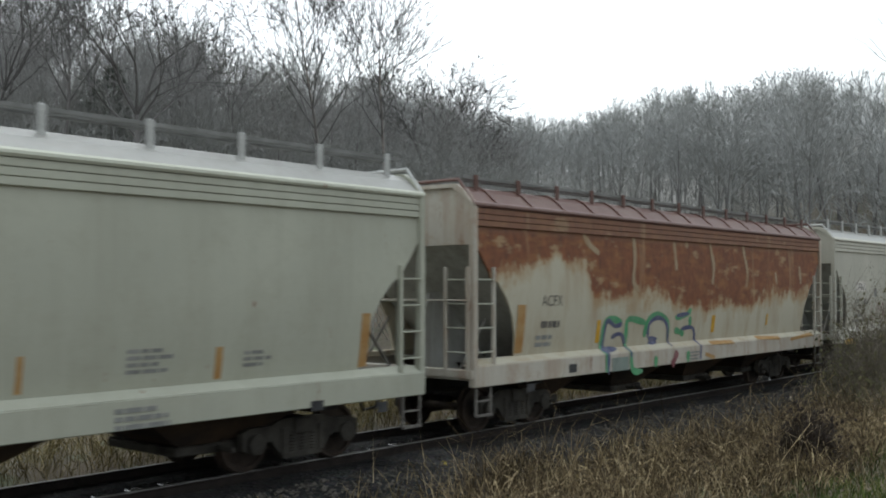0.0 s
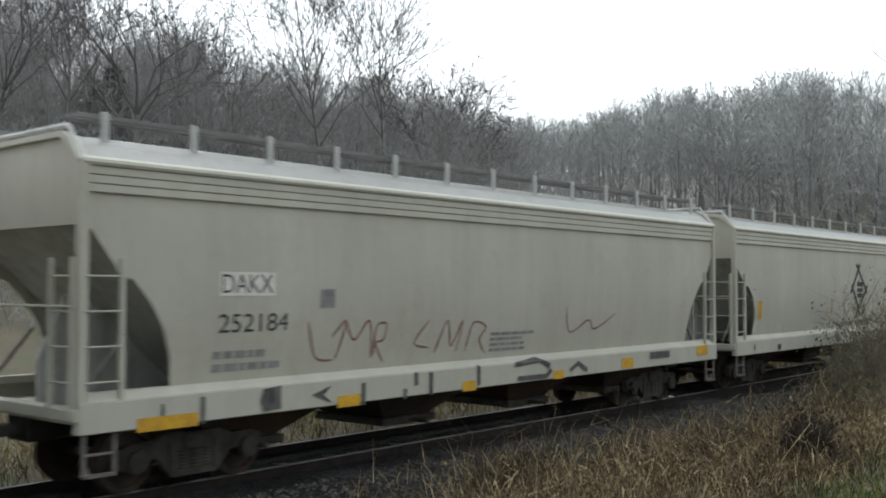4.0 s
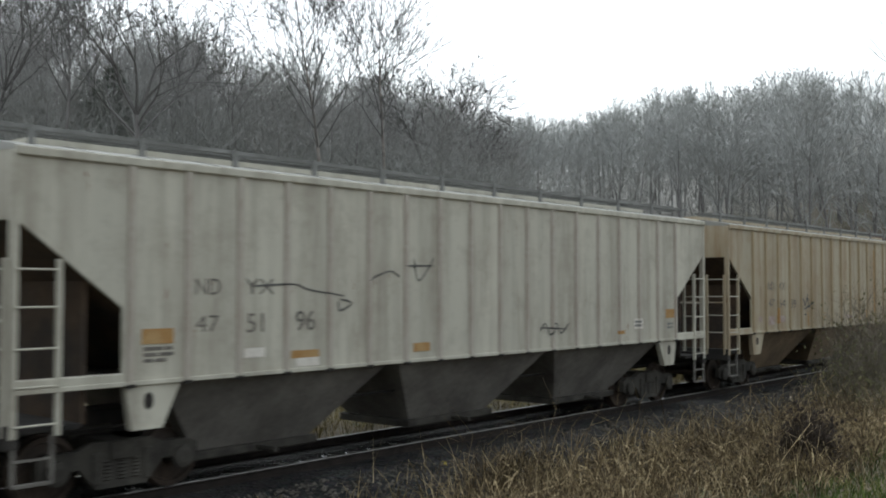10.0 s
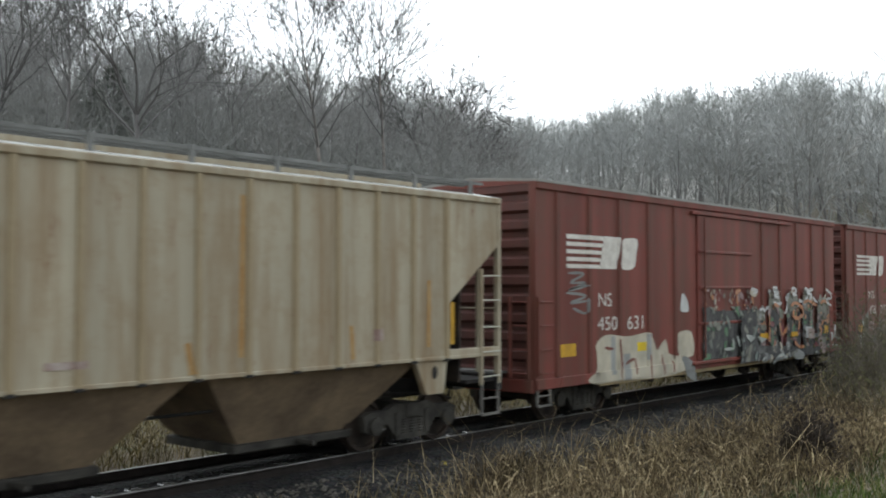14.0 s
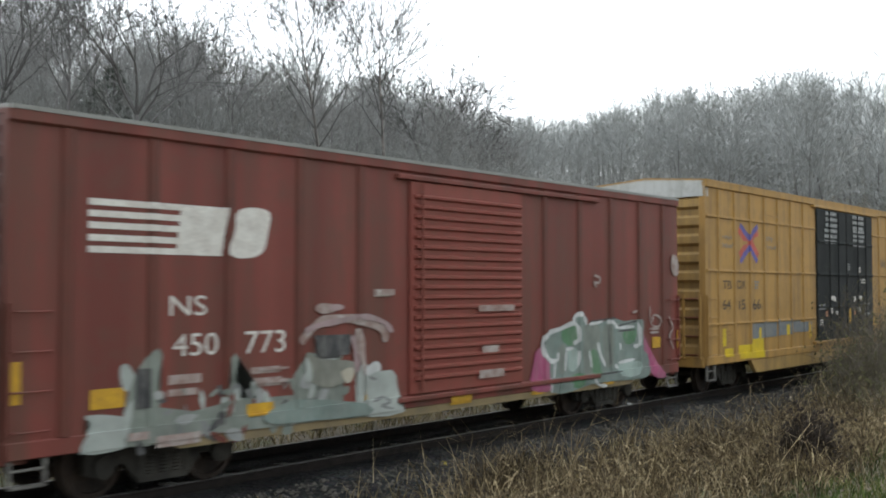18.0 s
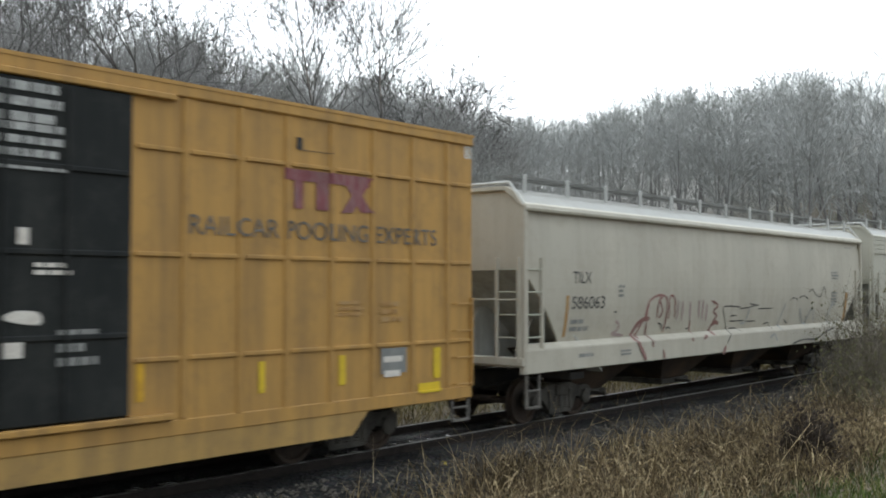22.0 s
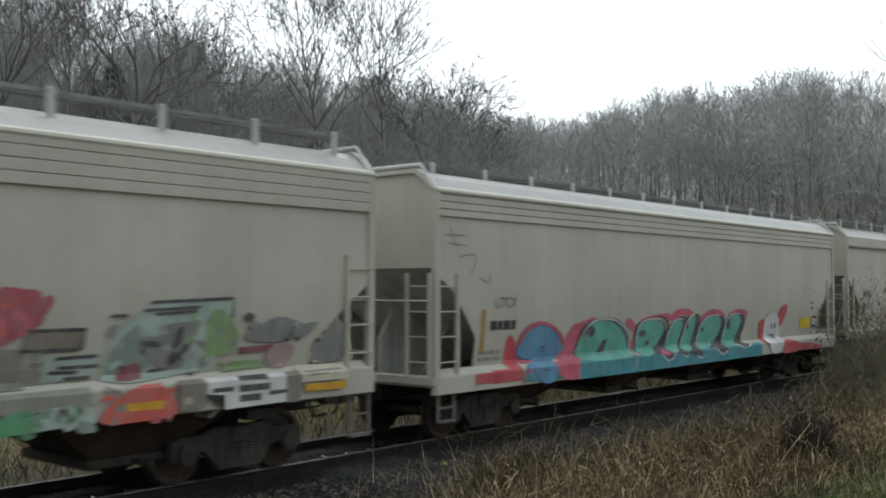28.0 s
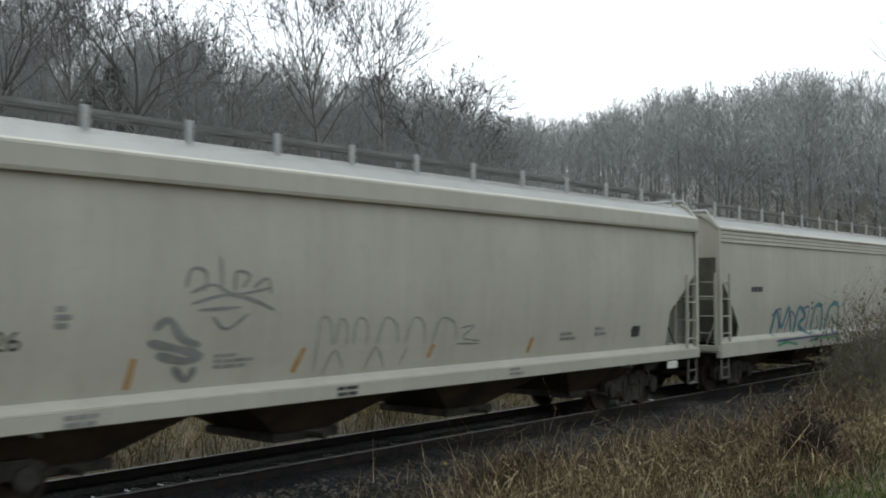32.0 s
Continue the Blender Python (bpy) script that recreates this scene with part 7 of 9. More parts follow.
def car_9():
    car, skin = hopper_car(160.0, 18.63, "warm grey covered hopper car with faded red graffiti", "warm", CUT_B, eave=4.20, sill=(1.08, 1.60), band="lip", band_bottom=4.10, plate_top=3.0, bulge=0.08)
    skin.text("TILX", *(1.65, 2.76, 2.33, 2.99), "black")
    skin.text("586063", *(1.64, 2.25, 2.86, 2.5), "black")
    skin.bars(*(1.64, 1.78, 2.44, 2.07), 2, "faded", rng)
    skin.rects("yellow_stripe", [(1.43, 1.71, 1.53, 2.52)], "rust_mark")
    skin.bars(*(3.39, 2.46, 3.65, 2.75), 3, "faded", rng)
    skin.strokes("scratch", [[(12.58, 1.1), (13.37, 1.2), (14.43, 1.19), (15.27, 1.37), (15.99, 1.47)]], 0.050, "s_black", steps=5)
    skin.bars(*(1.74, 1.28, 2.45, 1.4), 1, "faded", rng)
    skin.bars(*(3.33, 1.25, 3.83, 1.39), 2, "faded", rng)
    skin.bars(*(15.95, 2.1, 16.5, 2.56), 5, "faded", rng)
    skin.bars(*(15.93, 2.91, 16.59, 3.18), 3, "faded", rng)
    skin.rects("yellow_stripe", [(17.17, 1.63, 17.37, 2.52)], "rust_mark")
    skin.bars(*(17.27, 3.92, 18.16, 3.96), 1, "faded", rng)
    skin.strokes("graffiti", [[(4.63, 2.0), (4.65, 2.28), (4.8, 2.42), (5.1, 2.5), (5.42, 2.48), (5.54, 2.34), (5.55, 1.88), (5.48, 1.65)], [(5.12, 1.98), (5.15, 2.36), (5.3, 2.47)], [(5.15, 2.4), (5.34, 2.2), (5.3, 2.05), (5.18, 2.01)], [(5.68, 1.96), (5.65, 2.46), (5.89, 2.41), (5.95, 1.98)], [(7.77, 2.36), (8.16, 2.24), (7.93, 2.1), (8.14, 1.99), (7.95, 1.85)]], 0.060, "s_faded_red", steps=5)
    skin.strokes("graffiti", [[(4.63, 2.01), (4.65, 2.18), (4.69, 2.32)], [(4.8, 1.99), (4.47, 1.97), (4.21, 1.81), (4.05, 1.6), (4.16, 1.41), (4.41, 1.11)], [(7.77, 1.52), (7.9, 1.74), (8.11, 1.83), (8.3, 1.78)], [(8.19, 1.05), (8.38, 1.24)]], 0.120, "s_faded_red", steps=5)
    skin.strokes("graffiti", [[(4.68, 1.91), (4.71, 1.58), (4.7, 1.38)], [(4.52, 1.96), (4.33, 1.72), (4.19, 1.58)], [(5.17, 1.3), (5.23, 1.08)], [(6.75, 1.93), (6.79, 1.58)], [(6.55, 1.51), (6.66, 1.42)], [(7.16, 1.46), (7.42, 1.54)]], 0.070, "s_faded_red", steps=5)
    skin.strokes("graffiti", [[(6.3, 2.37), (6.32, 1.91)], [(6.66, 2.37), (6.73, 1.92)], [(7.13, 2.39), (7.17, 1.95)], [(7.33, 2.39), (7.36, 1.89)], [(7.54, 2.27), (7.57, 1.85)], [(6.07, 2.38), (6.08, 1.94)], [(3.36, 1.98), (3.5, 1.9), (3.46, 1.77), (3.28, 1.71), (3.77, 1.66)]], 0.070, "s_dustpink", steps=5)
    skin.strokes("graffiti", [[(9.5, 2.18), (8.51, 2.2), (8.6, 1.95), (8.76, 1.65), (8.62, 1.46), (8.41, 1.29)], [(9.4, 2.13), (10.04, 2.17), (10.53, 2.23)], [(10.01, 2.26), (10.63, 2.2)], [(10.56, 2.12), (11.59, 2.12)], [(8.88, 1.96), (9.31, 1.97)], [(8.93, 1.83), (9.37, 1.83), (9.76, 1.83)], [(8.93, 1.65), (9.37, 1.64), (9.4, 1.53)], [(9.89, 1.8), (10.56, 1.8)], [(11.03, 1.69), (11.38, 1.73), (11.48, 1.58)], [(12.72, 2.32), (13.0, 2.39), (13.29, 2.32)], [(13.37, 2.37), (13.7, 2.44), (14.05, 2.36)], [(14.09, 2.54), (14.36, 2.63), (14.63, 2.47), (15.04, 2.42), (15.28, 2.71), (15.52, 2.42)], [(14.04, 1.86), (14.15, 1.6)], [(12.41, 1.79), (12.72, 1.67)], [(5.6, 1.74), (5.73, 1.78), (5.81, 1.73)], [(6.57, 1.71), (6.75, 1.73)], [(3.23, 2.16), (3.36, 2.17)], [(5.2, 1.88), (5.36, 1.84), (5.44, 1.72)]], 0.035, "s_black", steps=5)
    skin.strokes("graffiti", [[(11.92, 1.5), (12.18, 1.89), (12.41, 2.27)], [(10.04, 2.16), (9.86, 1.79), (9.58, 1.77)], [(11.06, 1.34), (11.37, 1.42), (11.55, 1.23)], [(13.49, 2.1), (13.91, 1.63), (14.44, 2.08), (14.71, 1.65)], [(16.26, 2.29), (15.76, 1.81), (16.0, 1.55)]], 0.080, "s_smoke", steps=5)
    return car


def car_10():
    car, skin = hopper_car(179.85, 19.28, "light grey covered hopper car with multicoloured graffiti", "grey", [(0.06, 2.76), (1.19, 1.86), (1.20, 1.54)], eave=4.42, sill=(1.08, 1.54), band="deep", walk_z=5.02, band_bottom=3.82, plate_top=2.8)
    skin.text("AOKX", *(1.79, 2.61, 2.7, 2.83), "black")
    skin.text("91043", *(1.69, 2.06, 2.7, 2.32), "black")
    skin.bars(*(1.66, 1.76, 2.6, 2.02), 2, "faded", rng)
    skin.bars(*(8.53, 1.82, 9.27, 2.33), 4, "faded", rng)
    skin.bars(*(3.77, 2.31, 4.02, 2.57), 2, "faded", rng)
    skin.rects("sill_reflector", [(0.73, 1.11, 1.67, 1.33), (4.19, 1.17, 4.57, 1.31), (6.93, 1.18, 7.32, 1.31), (9.89, 1.2, 10.32, 1.37)], "reflector")
    skin.bars(*(4.94, 1.09, 6.5, 1.34), 2, "faded", rng)
    skin.bars(*(2.76, 1.16, 3.47, 1.37), 2, "faded", rng)
    skin.rects("sill_mark", [(1.09, 0.94, 1.33, 1.08)], "black")
    skin.poly("graffiti", [(10.56, 2.21), (10.87, 2.22), (11.18, 2.21), (11.23, 2.11), (11.19, 1.82), (11.17, 1.54), (10.57, 1.53)], "s_olive", steps=1, label="multicoloured graffiti with machine-like shapes")
    skin.mural(rng, 10.56, 1.56, 11.15, 2.18, ['s_olive', 's_smoke', 's_sage', 's_olive'], 16, 0.22)
    skin.poly("graffiti", [(11.95, 2.56), (12.13, 2.64), (12.42, 2.64), (12.72, 2.66), (12.78, 2.42), (12.59, 2.26), (12.14, 2.28), (11.9, 2.38)], "s_straw", steps=2)
    skin.poly("graffiti", [(10.55, 2.45), (11.08, 2.49), (11.56, 2.46), (11.59, 2.36), (10.56, 2.35)], "s_straw", steps=2)
    skin.strokes("graffiti", [[(10.55, 2.44), (11.05, 2.43)], [(10.79, 2.36), (11.39, 2.36)], [(10.66, 2.26), (11.92, 2.28)], [(12.72, 2.39), (13.13, 2.41)], [(12.26, 2.25), (12.62, 2.25)]], 0.030, "s_black", steps=1)
    skin.poly("graffiti", [(11.34, 2.69), (11.56, 2.68), (11.55, 2.62), (11.35, 2.61)], "s_dusk", steps=1)
    skin.poly("graffiti", [(11.51, 1.94), (11.66, 2.04), (11.71, 2.26), (11.8, 2.15), (12.01, 2.18), (12.09, 2.3), (12.2, 2.14), (12.24, 1.98), (12.08, 1.82), (11.96, 1.72), (11.96, 1.55), (11.69, 1.55), (11.75, 1.75), (11.57, 1.82)], "s_moss", steps=2)
    skin.mural(rng, 11.59, 1.56, 12.18, 2.17, ['s_green', 's_moss', 's_sage'], 12, 0.12)
    skin.poly("graffiti", [(11.29, 1.56), (11.48, 1.79), (11.66, 1.81), (11.63, 1.68), (11.46, 1.53)], "s_brown", steps=2)
    skin.poly("graffiti", [(12.27, 2.03), (12.83, 2.06), (12.77, 1.55), (12.27, 1.56)], "s_sage", steps=1)
    skin.mural(rng, 12.31, 1.57, 12.75, 2.0, ['s_sage', 's_olive', 's_dusk'], 10, 0.14)
    skin.strokes("graffiti", [[(12.39, 2.05), (12.83, 2.06)], [(13.0, 1.9), (13.34, 1.91)]], 0.040, "s_black", steps=1)
    skin.poly("graffiti", [(12.98, 1.9), (13.34, 1.9), (13.25, 1.54), (12.93, 1.54)], "s_dusk", steps=1)
    skin.poly("graffiti", [(13.07, 1.77), (13.21, 1.77), (13.18, 1.61), (13.06, 1.62)], "s_black", steps=1)
    skin.poly("graffiti", [(13.39, 2.01), (13.77, 1.97), (13.78, 1.53), (13.36, 1.53)], "s_olive", steps=1)
    skin.poly("graffiti", [(13.3, 2.14), (13.28, 2.35), (13.35, 2.53), (13.49, 2.68), (13.77, 2.65), (13.95, 2.62), (13.99, 2.27), (13.77, 2.16), (13.5, 2.01)], "s_brick", steps=2)
    skin.poly("graffiti", [(13.4, 2.55), (13.63, 2.64), (13.83, 2.6), (13.87, 2.47), (14.03, 2.59), (14.11, 2.53), (14.03, 2.38), (13.87, 2.26), (13.63, 2.21), (13.41, 2.02)], "s_brick", steps=2)
    skin.mural(rng, 13.4, 2.13, 13.87, 2.58, ['s_pink', 's_brick', 's_scarlet'], 12, 0.12)
    skin.poly("graffiti", [(13.79, 2.15), (14.53, 2.16), (14.47, 1.95), (13.71, 1.94)], "s_brown", steps=1)
    skin.strokes("graffiti", [[(13.79, 2.18), (14.53, 2.18), (14.48, 1.94)], [(13.73, 1.95), (14.45, 1.95)]], 0.050, "s_black", steps=1)
    skin.poly("graffiti", [(13.45, 1.95), (13.99, 1.93), (13.96, 1.58), (13.45, 1.55)], "s_olive", steps=1)
    skin.mural(rng, 13.46, 1.58, 13.98, 1.92, ['s_dusk', 's_olive', 's_smoke', 's_brown'], 12, 0.12)
    skin.poly("graffiti", [(14.03, 1.87), (14.71, 1.87), (14.62, 1.61), (14.0, 1.58)], "s_mint", steps=1)
    skin.strokes("graffiti", [[(14.16, 1.85), (14.69, 1.86)], [(14.2, 1.74), (14.71, 1.74)], [(14.28, 1.61), (14.62, 1.61)], [(14.08, 1.69), (14.45, 1.68)]], 0.050, "s_black", steps=1)
    skin.poly("graffiti", [(14.75, 1.56), (14.82, 1.93), (15.06, 2.26), (15.48, 2.52), (16.61, 2.52), (16.63, 2.23), (16.53, 1.83), (16.22, 1.59), (15.07, 1.51)], "s_mint", steps=1)
    skin.poly("graffiti", [(14.8, 1.62), (14.88, 1.92), (15.2, 2.22), (15.27, 1.91), (15.16, 1.58)], "s_sage", steps=2)
    skin.poly("graffiti", [(15.29, 1.7), (15.38, 2.14), (16.01, 2.24), (16.12, 2.2), (15.93, 1.75), (15.82, 1.64)], "s_dusk", steps=2)
    skin.mural(rng, 14.84, 1.55, 16.22, 2.23, ['s_sage', 's_dusk', 's_mint', 's_black', 's_smoke'], 34, 0.11)
    skin.poly("graffiti", [(16.22, 1.84), (16.27, 2.3), (16.47, 2.38), (16.74, 2.08), (16.69, 1.82), (16.42, 1.79)], "s_leafy", steps=2)
    skin.mural(rng, 15.96, 1.6, 16.69, 2.35, ['s_leafy', 's_lime', 's_sage'], 10, 0.10)
    skin.strokes("graffiti", [[(15.38, 2.49), (16.63, 2.53), (16.63, 2.27)], [(15.29, 2.39), (16.11, 2.42)], [(15.43, 2.34), (16.06, 2.37)], [(15.39, 1.63), (15.67, 1.65)], [(14.83, 2.33), (15.06, 2.33)]], 0.045, "s_black", steps=1)
    skin.poly("graffiti", [(14.93, 1.55), (15.06, 1.71), (15.25, 1.74), (15.3, 1.56)], "s_maroon", steps=2)
    skin.poly("graffiti", [(16.82, 2.26), (16.9, 2.34), (17.01, 2.28), (16.93, 2.19)], "s_black", steps=2)
    skin.poly("graffiti", [(16.85, 2.03), (17.12, 2.17), (17.41, 2.27), (17.7, 2.21), (17.64, 2.05), (17.88, 2.15), (18.18, 2.17), (17.94, 1.97), (17.64, 1.97), (17.41, 1.91), (16.96, 1.95)], "s_dusk", steps=2)
    skin.mural(rng, 16.9, 1.92, 18.0, 2.22, ['s_sage', 's_dusk', 's_black'], 12, 0.10)
    skin.poly("graffiti", [(16.77, 1.87), (17.35, 1.89), (17.35, 1.81), (16.77, 1.78)], "s_maroon", steps=1)
    skin.poly("graffiti", [(17.24, 1.72), (17.41, 1.9), (17.76, 1.85), (17.64, 1.59), (17.35, 1.57)], "s_dustpink", steps=2)
    skin.poly("graffiti", [(16.48, 1.56), (16.64, 1.69), (17.18, 1.68), (17.24, 1.59)], "s_leafy", steps=1)
    skin.poly("graffiti", [(18.09, 1.64), (18.24, 1.95), (18.49, 2.09), (18.72, 2.14), (18.7, 1.6)], "s_dusk", steps=2)
    skin.poly("graffiti", [(10.7, 1.5), (11.18, 1.5), (11.18, 1.27), (10.7, 1.23)], "s_olive", steps=1)
    skin.poly("graffiti", [(11.19, 1.52), (11.35, 1.52), (11.35, 1.35), (11.2, 1.35)], "s_cream", steps=1)
    skin.poly("graffiti", [(11.38, 1.51), (11.55, 1.51), (11.56, 1.35), (11.38, 1.35)], "s_brown", steps=1)
    skin.poly("graffiti", [(11.58, 1.51), (11.78, 1.51), (11.78, 1.34), (11.58, 1.33)], "s_cream", steps=1)
    skin.poly("graffiti", [(11.81, 1.49), (12.15, 1.49), (12.15, 1.35), (11.81, 1.36)], "s_dusk", steps=1)
    skin.poly("graffiti", [(11.35, 1.33), (12.28, 1.32), (12.28, 1.18), (11.35, 1.2)], "s_brown", steps=1)
    skin.poly("graffiti", [(12.2, 1.5), (12.32, 1.5), (12.33, 1.19), (12.2, 1.19)], "s_white", steps=1)
    skin.poly("graffiti", [(12.35, 1.5), (12.8, 1.5), (12.8, 1.26), (12.36, 1.28)], "s_olive", steps=1)
    skin.poly("graffiti", [(12.42, 1.28), (12.92, 1.27), (12.92, 1.15), (12.42, 1.17)], "reflector", steps=1)
    skin.poly("graffiti", [(12.83, 1.51), (12.96, 1.51), (12.96, 1.27), (12.84, 1.27)], "s_white", steps=1)
    skin.poly("graffiti", [(12.99, 1.52), (13.17, 1.51), (13.18, 1.23), (12.99, 1.23)], "s_dusk", steps=1)
    skin.poly("graffiti", [(11.8, 1.3), (11.94, 1.3), (11.94, 1.21), (11.8, 1.21)], "s_straw", steps=1)
    skin.poly("graffiti", [(10.58, 1.21), (11.35, 1.15), (11.35, 1.06), (10.58, 1.12)], "s_cream", steps=1)
    skin.poly("graffiti", [(11.47, 1.16), (11.83, 1.15), (11.83, 1.07), (11.47, 1.08)], "s_cream", steps=1)
    skin.poly("graffiti", [(10.57, 1.35), (10.68, 1.35), (10.68, 1.22), (10.58, 1.21)], "s_maroon", steps=1)
    skin.mural(rng, 10.73, 1.08, 12.34, 1.51, ['s_olive', 's_brown', 's_dusk', 's_cream', 's_olive'], 40, 0.09)
    skin.poly("graffiti", [(13.41, 1.5), (14.54, 1.51), (14.54, 1.28), (13.42, 1.28)], "s_olive", steps=1)
    skin.poly("graffiti", [(13.42, 1.21), (13.64, 1.31), (13.8, 1.21), (14.12, 1.22), (14.12, 1.08), (13.42, 1.06)], "s_green", steps=2)
    skin.poly("graffiti", [(13.84, 1.21), (14.56, 1.2), (14.56, 1.07), (13.84, 1.08)], "s_mint", steps=1)
    skin.mural(rng, 13.41, 0.99, 14.54, 1.32, ['s_moss', 's_mint', 's_green', 's_sage'], 22, 0.09)
    skin.poly("graffiti", [(14.67, 1.07), (14.71, 1.23), (15.02, 1.44), (15.39, 1.49), (15.63, 1.34), (15.68, 1.09), (15.07, 1.05)], "s_scarlet", steps=2)
    skin.poly("graffiti", [(14.95, 1.28), (15.53, 1.28), (15.49, 1.18), (14.98, 1.19)], "reflector", steps=1)
    skin.poly("graffiti", [(15.72, 1.5), (16.12, 1.5), (16.12, 1.14), (15.72, 1.12)], "s_brown", steps=1)
    skin.poly("graffiti", [(15.8, 1.29), (15.92, 1.29), (15.92, 1.2), (15.8, 1.2)], "s_straw", steps=1)
    skin.mural(rng, 14.71, 1.01, 15.63, 1.5, ['s_scarlet', 's_brick', 's_brown'], 14, 0.09)
    skin.poly("graffiti", [(16.14, 1.5), (17.47, 1.5), (17.47, 1.1), (16.43, 1.08), (16.43, 1.27), (16.14, 1.3)], "s_white", steps=1, label="white painted panel on the sill")
    skin.poly("graffiti", [(16.66, 1.5), (17.15, 1.5), (17.15, 1.43), (16.66, 1.44)], "s_black", steps=1)
    skin.poly("graffiti", [(16.22, 1.37), (16.58, 1.37), (16.56, 1.31), (16.22, 1.31)], "s_black", steps=1)
    skin.poly("graffiti", [(16.64, 1.38), (17.18, 1.38), (17.17, 1.29), (16.65, 1.29)], "s_black", steps=1)
    skin.poly("graffiti", [(16.66, 1.25), (17.02, 1.25), (17.02, 1.16), (16.66, 1.16)], "s_black", steps=1)
    skin.poly("graffiti", [(17.16, 1.27), (17.47, 1.27), (17.47, 1.22), (17.16, 1.21)], "s_black", steps=1)
    skin.poly("graffiti", [(17.48, 1.5), (17.72, 1.5), (17.72, 1.08), (17.48, 1.08)], "s_brown", steps=1)
    skin.poly("graffiti", [(17.73, 1.56), (18.65, 1.56), (18.65, 1.34), (17.74, 1.34)], "s_cream", steps=1)
    skin.poly("graffiti", [(17.82, 1.31), (18.62, 1.31), (18.62, 1.2), (17.82, 1.21)], "reflector", steps=1)
    skin.strokes("graffiti", [[(17.82, 1.48), (18.56, 1.49)], [(17.88, 1.44), (18.24, 1.44)]], 0.030, "s_dusk", steps=1)
    return car


def car_11():
    car, skin = hopper_car(200.6, 18.55, "grey covered hopper car with large teal and red graffiti", "grey", [(0.10, 2.88), (0.51, 2.57), (1.15, 1.79), (1.16, 1.30)], eave=4.30, sill=(0.90, 1.28), band="ribs", walk_y=(-1.12, -0.60), walk_z=4.80, band_bottom=3.86, plate_top=3.0)
    skin.text("UTCX", *(1.64, 2.31, 2.28, 2.5), "worn")
    skin.bars(*(1.52, 1.86, 2.38, 2.14), 1, "black", rng)
    skin.bars(*(1.23, 1.35, 2.05, 1.59), 2, "faded", rng)
    skin.rects("yellow_stripe", [(1.25, 1.53, 1.38, 2.29)], "rust_mark")
    skin.strokes("scribble", [[(0.24, 3.56), (0.84, 3.56)], [(0.32, 3.42), (0.84, 3.39)], [(0.61, 3.19), (1.08, 3.23), (0.92, 2.86)], [(1.15, 2.86), (1.44, 2.75), (1.47, 2.91)], [(0.39, 3.71), (0.57, 3.33)]], 0.030, "s_dusk", steps=5)
    skin.poly("graffiti", [(2.02, 1.72), (2.15, 1.82), (2.33, 1.62), (2.38, 1.25), (2.24, 1.11), (1.98, 1.28)], "s_red", steps=3)
    skin.rects("graffiti", [(1.47, 0.99, 2.38, 1.22), (0.99, 1.01, 1.47, 1.19)], "s_red")
    skin.poly("graffiti", [(2.33, 1.33), (2.42, 1.81), (2.8, 2.02), (3.29, 2.02), (3.71, 1.85), (3.93, 1.61), (3.77, 1.46), (3.5, 1.32), (2.9, 1.28)], "s_pink", steps=3)
    skin.poly("graffiti", [(2.38, 1.58), (2.56, 1.84), (2.84, 1.96), (3.29, 1.96), (3.55, 1.77), (3.87, 1.57), (3.61, 1.4), (3.3, 1.33), (2.71, 1.34), (2.47, 1.43)], "s_blue", steps=3, label="blue bubble shape sprayed on the side")
    skin.poly("graffiti", [(3.93, 1.61), (4.15, 1.93), (4.6, 1.99), (4.96, 2.07), (4.84, 1.56), (4.38, 1.17), (4.27, 0.89), (3.93, 0.96), (3.61, 1.15)], "s_pink", steps=3)
    skin.poly("graffiti", [(2.41, 0.95), (2.47, 1.18), (2.71, 1.26), (3.51, 1.2), (3.82, 1.05), (3.93, 0.94)], "s_deep_teal", steps=3)
    skin.poly("graffiti", [(2.71, 0.96), (2.61, 1.23), (3.4, 1.2), (3.3, 0.96)], "s_blue", steps=3)
    skin.strokes("graffiti", [[(3.99, 1.47), (4.09, 1.77), (4.56, 1.92), (4.95, 2.02)], [(6.22, 1.98), (6.63, 1.75), (6.57, 1.38)], [(6.7, 1.85), (7.44, 2.0), (8.27, 1.99)], [(8.2, 1.99), (8.73, 2.12), (9.28, 2.04)], [(9.65, 1.88), (10.37, 2.09), (11.0, 1.93)], [(11.14, 1.88), (11.75, 2.06), (12.35, 1.97)], [(13.22, 1.56), (13.41, 1.17)], [(13.72, 1.99), (13.49, 1.5)]], 0.200, "s_pink", steps=5)
    skin.poly("graffiti", [(3.4, 1.25), (4.14, 1.23), (4.41, 1.05), (4.3, 0.9), (3.69, 0.92)], "s_pink", steps=2)
    skin.poly("graffiti", [(4.29, 1.24), (6.4, 1.22), (13.01, 1.24), (13.04, 0.9), (6.4, 0.88), (4.24, 0.88)], "s_sea", steps=1)
    skin.poly("graffiti", [(4.37, 1.62), (4.46, 1.82), (4.72, 1.98), (5.25, 2.06), (5.85, 2.01), (6.24, 1.82), (6.45, 1.56), (6.56, 1.23), (6.4, 1.2), (4.43, 1.26)], "s_black", steps=3)
    skin.poly("graffiti", [(6.59, 1.7), (6.75, 1.92), (7.5, 2.04), (8.0, 1.98), (8.12, 1.76), (8.02, 1.48), (7.85, 1.28), (8.14, 1.14), (7.94, 1.06), (7.6, 1.2), (6.76, 1.21)], "s_black", steps=3)
    skin.poly("graffiti", [(8.0, 1.25), (8.1, 1.76), (8.41, 1.96), (8.95, 2.0), (8.91, 1.7), (8.75, 1.37), (8.81, 1.09), (8.57, 1.16)], "s_black", steps=3)
